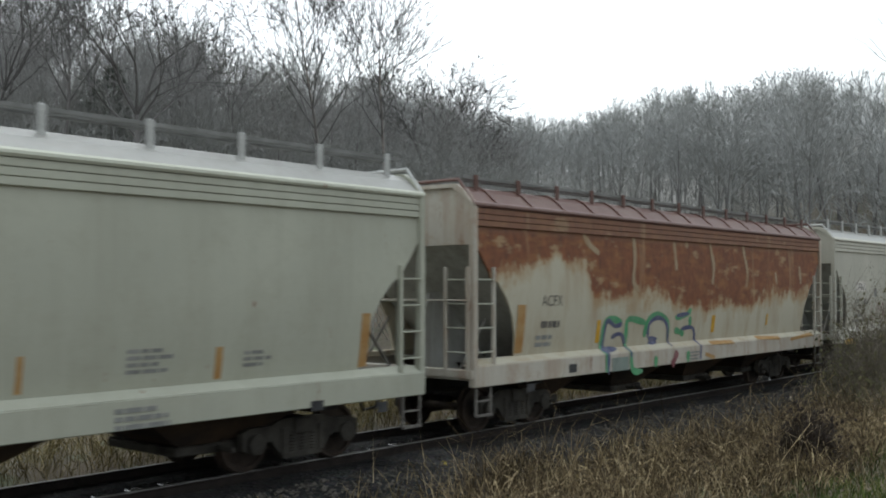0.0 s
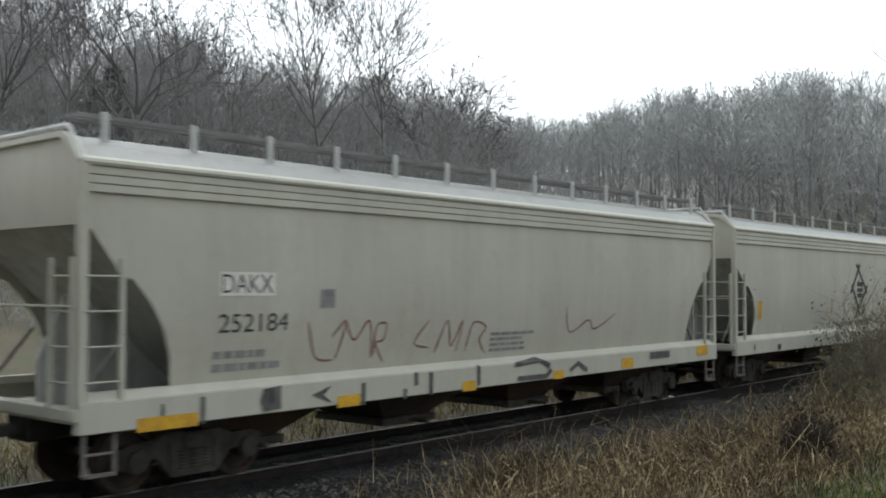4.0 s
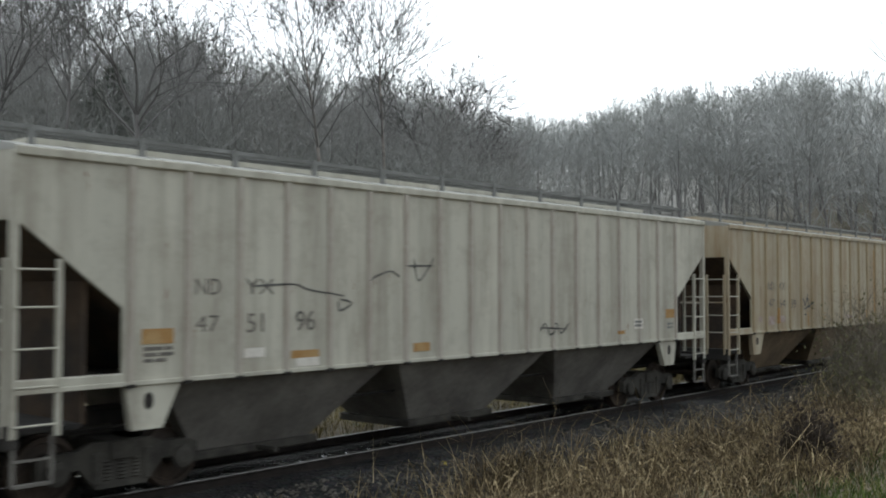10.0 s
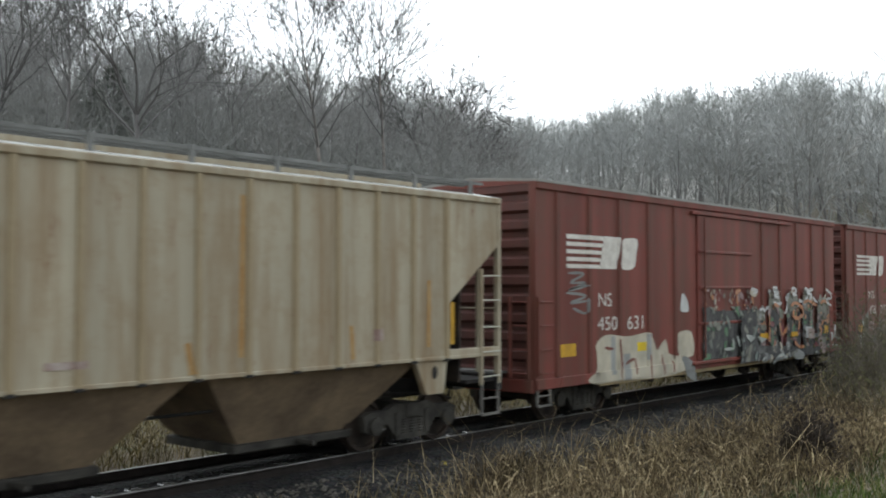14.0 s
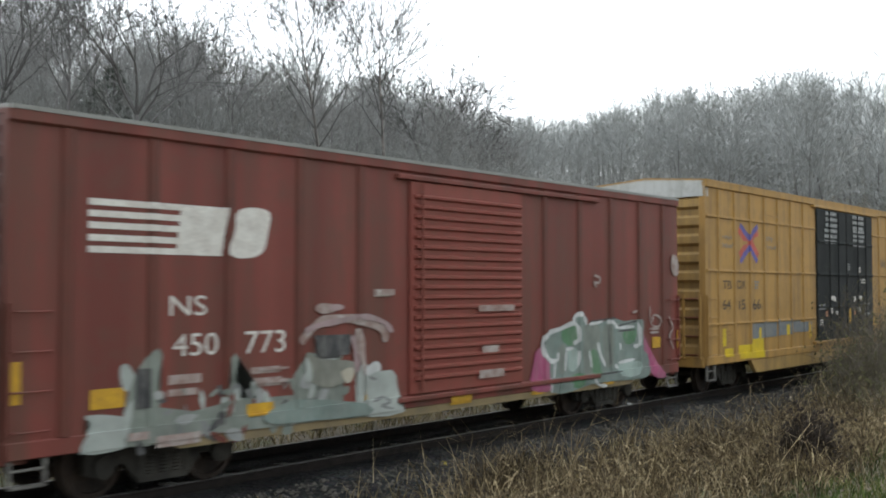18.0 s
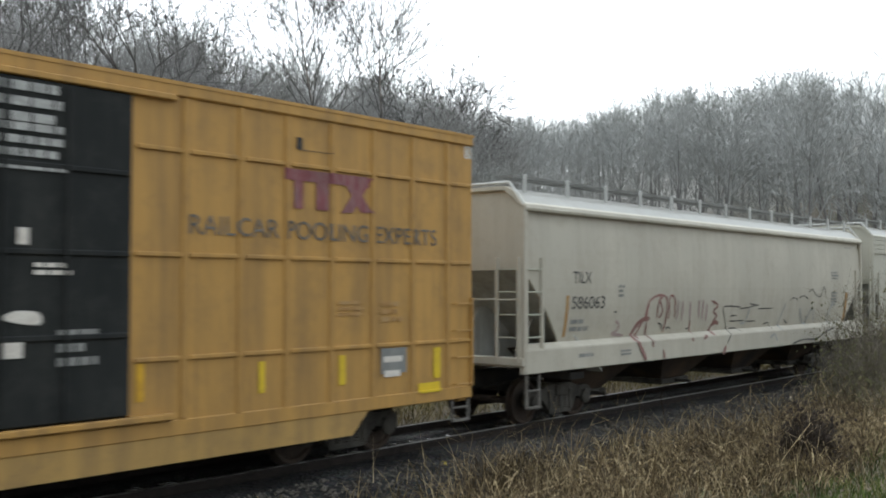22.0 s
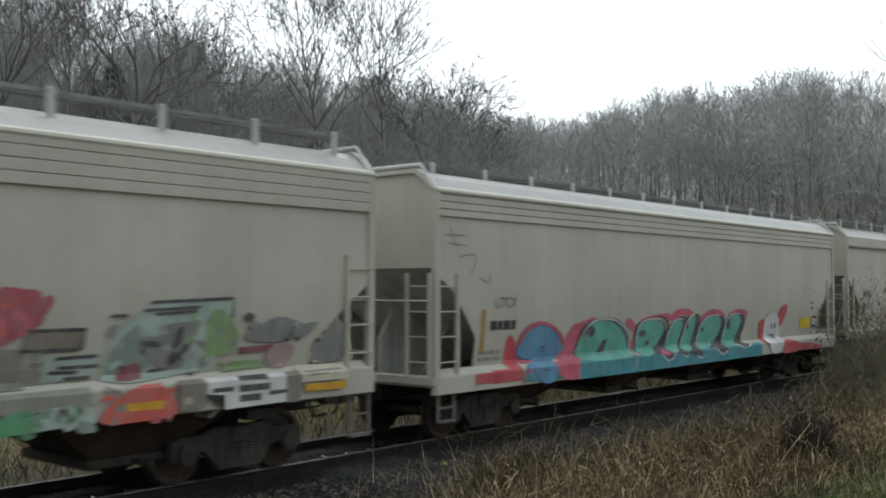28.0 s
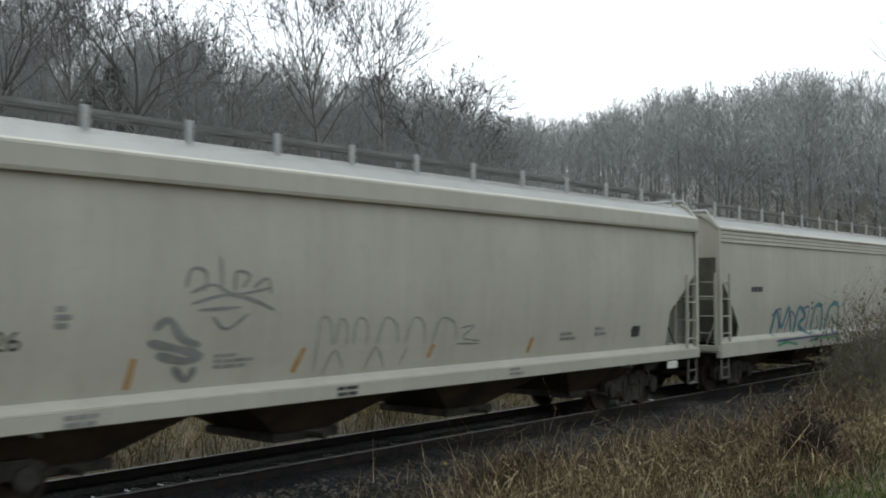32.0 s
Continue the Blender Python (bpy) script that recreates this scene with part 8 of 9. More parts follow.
    skin.poly("graffiti", [(8.71, 1.26), (8.89, 1.8), (9.11, 2.04), (9.65, 2.01), (9.59, 1.63), (9.42, 1.33), (9.59, 1.05), (9.34, 1.08)], "s_black", steps=3)
    skin.poly("graffiti", [(9.51, 1.26), (9.6, 1.77), (10.1, 2.0), (10.72, 2.02), (11.0, 1.86), (10.87, 1.51), (10.67, 1.28), (11.0, 1.17), (10.67, 1.08), (10.22, 1.23)], "s_black", steps=3)
    skin.poly("graffiti", [(10.91, 1.27), (10.98, 1.79), (11.38, 2.02), (11.95, 2.04), (12.23, 1.88), (12.15, 1.6), (11.93, 1.33), (12.37, 1.21), (11.92, 1.16), (11.61, 1.27)], "s_black", steps=3)
    skin.poly("graffiti", [(4.43, 1.26), (4.57, 1.77), (4.87, 1.97), (5.32, 2.0), (5.77, 1.92), (6.11, 1.74), (6.31, 1.45), (6.37, 1.21)], "s_jade", steps=3, label="teal bubble letter that cannot be read")
    skin.poly("graffiti", [(6.77, 1.22), (6.68, 1.72), (6.96, 1.91), (7.45, 1.97), (7.82, 1.88), (7.88, 1.67), (7.68, 1.46), (7.45, 1.31), (7.29, 1.22)], "s_jade", steps=3, label="teal bubble letter that cannot be read")
    skin.poly("graffiti", [(8.04, 1.25), (8.14, 1.71), (8.43, 1.91), (8.71, 1.92), (8.75, 1.77), (8.62, 1.44), (8.51, 1.24)], "s_jade", steps=3, label="teal bubble letter that cannot be read")
    skin.poly("graffiti", [(8.73, 1.25), (8.92, 1.76), (9.1, 1.98), (9.33, 2.0), (9.41, 1.84), (9.26, 1.41), (9.19, 1.25)], "s_jade", steps=3, label="teal bubble letter that cannot be read")
    skin.poly("graffiti", [(9.54, 1.25), (9.65, 1.72), (10.12, 1.95), (10.62, 1.97), (10.8, 1.83), (10.73, 1.58), (10.43, 1.35), (10.1, 1.25)], "s_jade", steps=3, label="teal bubble letter that cannot be read")
    skin.poly("graffiti", [(10.95, 1.26), (11.04, 1.75), (11.4, 1.97), (11.81, 1.98), (11.94, 1.79), (11.7, 1.43), (11.55, 1.26)], "s_jade", steps=3, label="teal bubble letter that cannot be read")
    skin.poly("graffiti", [(4.37, 1.67), (4.57, 1.84), (4.85, 1.9), (4.99, 1.8), (4.87, 1.67), (4.68, 1.74), (4.5, 1.65)], "s_black", steps=3)
    skin.poly("graffiti", [(5.13, 1.34), (5.27, 1.56), (5.46, 1.62), (5.42, 1.45), (5.3, 1.31)], "s_black", steps=3)
    skin.poly("graffiti", [(6.77, 1.68), (6.96, 1.76), (7.09, 1.69), (6.94, 1.6)], "s_black", steps=3)
    skin.poly("graffiti", [(7.08, 1.45), (7.2, 1.53), (7.28, 1.47), (7.16, 1.41)], "s_black", steps=3)
    skin.poly("graffiti", [(11.11, 1.78), (11.27, 1.88), (11.33, 1.7), (11.19, 1.63)], "s_black", steps=3)
    skin.poly("graffiti", [(8.92, 1.79), (9.03, 1.84), (9.06, 1.73), (8.97, 1.71)], "s_black", steps=3)
    skin.poly("graffiti", [(9.72, 1.7), (9.84, 1.74), (9.86, 1.64), (9.76, 1.62)], "s_black", steps=3)
    skin.strokes("graffiti", [[(4.43, 1.61), (4.61, 1.81), (4.9, 1.99), (5.4, 2.03), (5.89, 1.95), (6.27, 1.73), (6.42, 1.44), (6.47, 0.91)], [(6.68, 1.49), (6.72, 1.79), (6.98, 1.95), (7.5, 1.99), (7.9, 1.92), (8.0, 1.7)], [(8.06, 1.41), (8.16, 1.73), (8.43, 1.94), (8.77, 1.95)], [(8.77, 1.37), (8.95, 1.79), (9.15, 2.01), (9.39, 2.03)], [(9.58, 1.33), (9.68, 1.75), (10.12, 1.98), (10.72, 2.0)], [(10.97, 1.32), (11.06, 1.78), (11.4, 2.0), (11.95, 2.01)], [(7.6, 1.19), (7.85, 1.05), (8.15, 1.11), (8.3, 1.25)], [(10.28, 1.22), (10.65, 1.05), (11.0, 1.16)], [(11.61, 1.24), (11.99, 1.15), (12.42, 1.23)], [(8.62, 1.14), (8.75, 1.08), (8.84, 1.12)], [(9.34, 1.08), (9.48, 1.02), (9.62, 1.08)]], 0.035, "s_white", steps=5)
    skin.poly("graffiti", [(7.65, 1.21), (7.85, 1.3), (8.0, 1.21), (7.85, 1.14)], "s_pink", steps=3)
    skin.poly("graffiti", [(13.21, 1.32), (13.13, 1.75), (13.37, 1.84), (13.5, 1.73), (13.55, 1.15)], "s_red", steps=3)
    skin.poly("graffiti", [(14.36, 1.91), (14.59, 2.17), (14.94, 2.18), (14.82, 1.85), (14.5, 1.6)], "s_red", steps=3)
    skin.poly("graffiti", [(13.5, 1.84), (13.81, 1.97), (14.26, 1.95), (14.45, 1.68), (14.55, 1.37), (14.37, 1.0), (13.91, 0.9), (13.6, 1.0), (13.47, 1.37)], "s_white", steps=3, label="white blob sprayed on the side")
    skin.rects("graffiti", [(13.88, 1.57, 13.99, 1.71), (14.1, 1.57, 14.21, 1.71)], "s_dusk")
    skin.poly("graffiti", [(14.55, 1.21), (15.05, 1.24), (15.68, 1.12), (16.6, 1.09), (17.21, 0.95), (17.22, 0.89), (15.68, 0.92), (14.46, 0.88)], "s_red", steps=2)
    skin.poly("graffiti", [(13.83, 1.42), (14.22, 1.41), (14.18, 1.3), (13.9, 1.31)], "s_dusk", steps=2)
    skin.rects("placard", [(15.97, 1.51, 16.72, 1.81)], "patch_yellow")
    skin.rects("placard", [(16.86, 1.52, 17.21, 1.84)], "black")
    skin.rects("placard", [(16.91, 1.6, 17.16, 1.78)], "white_ink")
    skin.rects("yellow_stripe", [(17.39, 1.51, 17.5, 2.09)], "rust_mark")
    skin.poly("graffiti", [(2.35, 1.49), (2.48, 1.74), (2.81, 1.91), (3.18, 1.94), (3.54, 1.84), (3.74, 1.63), (3.89, 1.51), (3.64, 1.35), (3.4, 1.28), (2.5, 1.37)], "s_blue", steps=3)
    skin.poly("graffiti", [(2.79, 1.31), (3.4, 1.29), (3.47, 1.11), (3.33, 0.9), (3.0, 0.9), (2.75, 1.1)], "s_blue", steps=3)
    skin.strokes("graffiti", [[(2.35, 1.46), (2.55, 1.36), (3.04, 1.31), (3.49, 1.31)], [(2.93, 1.15), (3.21, 1.13)], [(3.06, 1.53), (3.3, 1.56)], [(3.09, 1.47), (3.32, 1.49)]], 0.035, "s_navy", steps=5)
    skin.strokes("graffiti", [[(2.39, 1.61), (2.59, 1.83), (2.92, 1.97), (3.27, 1.97), (3.64, 1.8), (3.89, 1.53)], [(2.33, 0.89), (2.44, 1.09), (2.7, 1.19)]], 0.045, "s_pink", steps=5)
    return car


def car_12():
    car, skin = hopper_car(220.4, 19.05, "light grey covered hopper car with grey spray tags", "grey", [(0.03, 3.04), (1.30, 2.11), (1.31, 1.34)], eave=4.30, sill=(1.04, 1.34), band="lip", walk_z=4.86, band_bottom=3.98, plate_top=3.05, bulge=0.08)
    skin.rects("lettering_panel", [(1.55, 2.35, 2.3, 2.6)], "s_dusk")
    skin.text("NAHX", *(1.59, 2.38, 2.26, 2.56), "black")
    skin.text("896426", *(1.57, 1.96, 2.59, 2.19), "black")
    skin.bars(*(1.52, 1.59, 2.44, 1.87), 2, "faded", rng)
    skin.rects("yellow_stripe", [(1.35, 1.53, 1.43, 2.3)], "rust_mark")
    skin.strokes("rust_run", [[(4.05, 1.8), (3.98, 1.42)], [(6.82, 1.81), (6.64, 1.46)], [(9.66, 1.74), (9.56, 1.52)], [(12.47, 1.75), (12.36, 1.47)]], 0.100, "rust_mark", steps=1)
    skin.strokes("graffiti", [[(4.75, 2.67), (4.84, 2.91), (5.06, 2.87), (5.04, 2.62)], [(5.29, 3.09), (5.32, 2.67)], [(5.53, 2.62), (5.55, 2.88), (5.77, 2.84), (5.65, 2.67)], [(5.83, 2.67), (6.08, 2.8), (6.14, 2.58)], [(4.82, 2.6), (5.18, 2.71), (5.53, 2.58), (6.14, 2.67)], [(4.84, 2.46), (5.41, 2.58), (5.89, 2.49), (6.21, 2.36)], [(5.18, 2.29), (5.41, 2.12), (5.77, 2.32)], [(4.95, 2.38), (5.65, 2.41)]], 0.050, "s_dusk", steps=5)
    skin.strokes("graffiti", [[(4.31, 2.15), (4.52, 2.26), (4.74, 2.02), (5.01, 1.92)], [(4.23, 1.99), (4.63, 1.9), (5.01, 1.8)], [(4.36, 1.83), (4.79, 1.73), (5.07, 1.8)], [(4.63, 1.66), (4.83, 1.48), (4.96, 1.64)]], 0.120, "s_dusk", steps=5)
    skin.strokes("graffiti", [[(7.04, 1.44), (7.09, 2.16), (7.27, 2.2), (7.37, 1.83)], [(7.42, 1.83), (7.49, 2.2), (7.63, 2.1), (7.66, 1.82)], [(7.78, 1.82), (7.85, 2.19), (8.05, 2.14), (8.08, 1.8)], [(8.3, 1.8), (8.46, 2.2), (8.73, 2.07), (8.78, 1.78)], [(8.94, 1.77), (9.1, 2.17), (9.35, 2.11), (9.44, 1.75)], [(9.61, 1.75), (9.78, 2.15), (10.14, 2.09), (10.23, 1.77)], [(10.32, 1.98), (10.69, 2.02), (10.41, 1.82), (10.88, 1.75)], [(10.23, 1.72), (10.88, 1.7)], [(7.21, 1.38), (7.42, 1.74), (7.63, 1.45)], [(8.08, 1.42), (8.3, 1.75), (8.54, 1.4)], [(8.86, 1.43), (9.02, 1.72)]], 0.025, "s_dusk", steps=5)
    skin.bars(*(5.25, 1.59, 5.9, 1.81), 3, "faded", rng)
    skin.bars(*(3.07, 1.05, 3.57, 1.22), 2, "faded", rng)
    skin.bars(*(7.35, 1.06, 7.82, 1.23), 2, "black", rng)
    skin.bars(*(11.56, 1.09, 12.08, 1.25), 2, "faded", rng)
    skin.bars(*(1.57, 1.07, 1.86, 1.23), 2, "faded", rng)
    skin.bars(*(2.99, 2.18, 3.23, 2.48), 3, "faded", rng)
    skin.rects("placard", [(16.12, 1.62, 16.46, 1.85)], "black")
    skin.bars(*(13.39, 1.63, 13.99, 1.82), 2, "faded", rng)
    skin.bars(*(14.62, 1.68, 15.17, 1.89), 2, "faded", rng)
    skin.rects("sill_mark", [(17.42, 0.87, 17.9, 1.03)], "white_ink")
    return car


def car_13():
    car, skin = hopper_car(240.65, 18.5, "light grey covered hopper car with teal graffiti", "grey", CUT_B, eave=4.15, band="ribs")
    skin.strokes("graffiti", [[(3.34, 1.35), (3.59, 2.05), (4.05, 1.58), (4.47, 2.11), (4.78, 1.4)], [(4.95, 1.39), (5.22, 2.1), (5.73, 1.85), (5.29, 1.62), (5.98, 1.32)], [(6.25, 1.34), (6.46, 2.08), (7.01, 2.08), (7.08, 1.32)], [(7.36, 1.34), (7.68, 2.07), (8.37, 2.14), (8.54, 1.35)]], 0.160, "s_deep_teal", steps=5)
    skin.strokes("graffiti", [[(3.28, 1.9), (3.91, 2.08), (3.81, 1.43)], [(4.29, 1.41), (4.63, 2.0), (5.04, 1.79)], [(5.48, 2.05), (6.01, 2.09), (5.81, 1.36)], [(6.63, 1.83), (6.9, 1.49)], [(7.86, 1.87), (8.14, 1.49), (7.55, 1.3)], [(3.34, 1.23), (5.28, 1.25), (8.43, 1.27)]], 0.070, "s_navy", steps=5)
    skin.strokes("graffiti", [[(3.41, 1.11), (4.12, 1.17), (4.85, 1.08)], [(5.71, 1.14), (6.61, 1.2), (7.93, 1.18)]], 0.090, "s_green", steps=5)
    skin.bars(*(1.9, 2.52, 2.73, 2.74), 1, "black", rng)
    return car


for _build in (car_0, car_1, car_2, car_3, car_4, car_5, car_6, car_7, car_8, car_9, car_10, car_11, car_12, car_13):
    _build()


# ---- woods, brush and grass ----
def spray_tube(verts, faces, a, b, ra, rb, n=3):
    d = (b - a)
    u = d.cross(Vector((0.3, 0.9, 0.2))).normalized()
    w = d.cross(u).normalized()
    k = len(verts)
    for p, r in ((a, ra), (b, rb)):
        for i in range(n):
            q = 6.2832 * i / n
            verts.append(tuple(p + r * (math.cos(q) * u + math.sin(q) * w)))
    for i in range(n):
        j = (i + 1) % n
        faces.append((k + i, k + j, k + n + j, k + n + i))


def twig(rng, verts, faces, p, d, length, w):
    """A hair-thin twig: one tapering sliver."""
    u = d.cross(Vector((rng.uniform(-1, 1), rng.uniform(-1, 1), rng.uniform(-1, 1)))).normalized() * w
    k = len(verts)
    verts += [tuple(p - u), tuple(p + u), tuple(p + d * length)]
    faces.append((k, k + 1, k + 2))


def grow(rng, verts, faces, p, d, length, r, level, bend, split, up):
    """One limb in bent pieces, and the smaller limbs and twigs that it bears."""
    if level == 0:
        twig(rng, verts, faces, p, d, length * 0.9, max(r * 1.1, 0.004))
        return
    segs = 4 if level > 1 else 3
    for i in range(segs):
        d = (d + bend * Vector((rng.uniform(-1, 1), rng.uniform(-1, 1), rng.uniform(-0.6, 0.8) + up))).normalized()
        q = p + d * (length / segs)
        r2 = r * (1 - 0.55 / segs)
        if level > 1:
            spray_tube(verts, faces, p, q, r, r2, 4)
        else:
            u = d.cross(Vector((rng.uniform(-1, 1), rng.uniform(-1, 1), 0.3))).normalized()
            k = len(verts)
            verts += [tuple(p - u * r), tuple(p + u * r), tuple(q + u * r2), tuple(q - u * r2)]
            faces.append((k, k + 1, k + 2, k + 3))
        p, r = q, r2
        for _ in range(split[level]):
            side = d.cross(Vector((rng.uniform(-1, 1), rng.uniform(-1, 1), rng.uniform(-1, 1)))).normalized()
            nd = (d * rng.uniform(0.6, 1.05) + side * rng.uniform(0.6, 1.0)).normalized()
            grow(rng, verts, faces, p, nd, length * rng.uniform(0.42, 0.68), r * rng.uniform(0.42, 0.62), level - 1, bend, split, up)


def bough(rng, verts, faces, p, d, length, r, depth, thin, up, wide, wob=0.15):
    """A bough that bends, parts in two or three again and again, and ends in twigs."""
    for i in range(2):
        d = (d + wob * Vector((rng.uniform(-1, 1), rng.uniform(-1, 1), rng.uniform(-0.8, 0.8))) + Vector((0, 0, up))).normalized()
        q = p + d * (length / 2)
        r2 = max(r * 0.84, thin)
        if depth > 1:
            spray_tube(verts, faces, p, q, r, r2, 4 if depth > 3 else 3)
        else:
            u = d.cross(Vector((rng.uniform(-1, 1), rng.uniform(-1, 1), 0.3))).normalized()
            k = len(verts)
            verts += [tuple(p - u * r), tuple(p + u * r), tuple(q + u * r2), tuple(q - u * r2)]
            faces.append((k, k + 1, k + 2, k + 3))
        p, r = q, r2
        if depth < 4:
            side = d.cross(Vector((rng.uniform(-1, 1), rng.uniform(-1, 1), rng.uniform(-1, 1)))).normalized()
            twig(rng, verts, faces, p, (d + 0.8 * side).normalized(), length * rng.uniform(0.5, 0.9), thin * 0.9)
    turn = rng.uniform(0, 6.28)
    a = d.cross(Vector((0.31, 0.77, 0.55))).normalized()
    many = 3 if rng.random() < 0.3 or depth == 0 else 2
    for j in range(many):
        q = turn + 6.2832 * j / many + rng.uniform(-0.4, 0.4)
        nd = (d + (math.cos(q) * a + math.sin(q) * d.cross(a)) * rng.uniform(0.26, 0.62) * wide).normalized()
        if depth == 0:
            twig(rng, verts, faces, p, nd, length * rng.uniform(0.6, 1.0), thin * 0.85)
        else:
            bough(rng, verts, faces, p, nd, length * rng.uniform(0.66, 0.92), max(r * rng.uniform(0.62, 0.8), thin), depth - 1, thin, up, wide, wob)


def tree_shapes(seed, height, trunk_r, boughs=12, first=0.35, depth=4, reach=0.13, thin=0.012, rise=1.1, wide=1.0, fork=0, lean=0.04, wob=0.15):
    """Trunk mesh and crown mesh of one bare tree. first: where on the trunk the boughs begin; rise: how steeply they climb; fork: how many leaders the trunk parts into."""
    rng = random.Random(seed)
    tv, tf, cv, cf = [], [], [], []
    n = 12
    p, d, r = Vector((0, 0, -0.3)), Vector((rng.uniform(-lean, lean), rng.uniform(-lean, lean), 1)).normalized(), trunk_r * 1.2
    stop = first + 0.10 if fork else 0.80
    turn, due = rng.uniform(0, 6.28), 0.0
    for i in range(n):
        f = (i + 1) / n * stop
        d = (d + 0.06 * Vector((rng.uniform(-1, 1), rng.uniform(-1, 1), 0.5))).normalized()
        q = p + d * (height * stop / n)
        r2 = trunk_r * (1 - (0.45 if fork else 0.85) * (i + 1) / n) + 0.01
        spray_tube(tv, tf, p, q, r, r2, 7)
        p, r = q, r2
        if f > first:
            due += boughs * stop / n / (stop - first)
        while due >= 1.0:
            due -= 1.0
            turn += 2.4 + rng.uniform(-0.6, 0.6)
            nd = Vector((math.cos(turn), math.sin(turn), rise * rng.uniform(0.7, 1.3) + 0.5 * f)).normalized()
            small = max(0, depth - (1 if f > 0.6 else 0))
            bough(rng, cv, cf, p, nd, height * reach * rng.uniform(0.8, 1.2) * (1.25 - 0.5 * f), max(r * 0.55, thin * 1.5), small, thin, 0.06, wide, wob)
    for k in range(fork or 1):
        q = 6.2832 * (k + rng.uniform(-0.2, 0.2)) / max(1, fork)
        w = 0.0 if not fork else rng.uniform(0.35, 0.75)
        nd = (d + Vector((math.cos(q) * w, math.sin(q) * w, 0.2))).normalized()
        bough(rng, cv, cf, p, nd, height * reach * (1.35 if fork else 0.8), max(r * (0.72 if fork else 0.9), thin), depth + (1 if fork else 0), thin, 0.05, wide, wob)
    top = max(v[2] for v in cv)
    k = height / top
    tv, cv = [tuple(c * k for c in v) for v in tv], [tuple(c * k for c in v) for v in cv]
    return quick_mesh("trunk", tv, tf), quick_mesh("crown", cv, cf)


def make_tree(name, label, shapes, bark, twig, group):
    t = root(name, label, "tree", group)
    part("trunk", shapes[0], bark, t)
    part("crown", shapes[1], twig, t)
    return t


def plant_all(models, spots, rng):
    used = set()
    for i, (x, y, k, s) in enumerate(spots):
        src = models[k % len(models)]
        m = Matrix.Translation((x, y, hill(x, y))) @ Matrix.Rotation(rng.uniform(0, 6.28), 4, "Z")
        if k not in used and src.get("placed") is None:
            used.add(k)
            src["placed"] = 1
            src.matrix_basis = m
            src.scale = (s, s, s)
        else:
            t = copy_thing(src, m)
            t.scale = (s, s, s)
    for src in models:
        if src.get("placed") is not None:
            del src["placed"]


def polar(px_angle, dist):
    """A spot seen px_angle degrees from the line along the track, dist metres from the viewer."""
    return dist * math.cos(radians(px_angle)), dist * math.sin(radians(px_angle))


def canopy(a, dist):
    """How high the treetops of the wood stand, a degrees from the line along the track and dist metres off: the wood is highest uphill of the viewer and dips where the slopes meet."""
    line = ((10, 10.6), (16, 11.0), (20.5, 11.9), (24.3, 11.5), (28.9, 11.0), (32, 10.3), (35, 9.9), (38.4, 10.3), (41, 12.0), (46.4, 13.6), (51.2, 14.2), (54.0, 15.2), (57.0, 16.0), (64.4, 16.8), (80, 17.0))
    for (a0, e0), (a1, e1) in zip(line, line[1:]):
        if a0 <= a <= a1:
            return EYE.z + dist * math.tan(radians(e0 + (e1 - e0) * (a - a0) / (a1 - a0)))
    return EYE.z + dist * 0.2


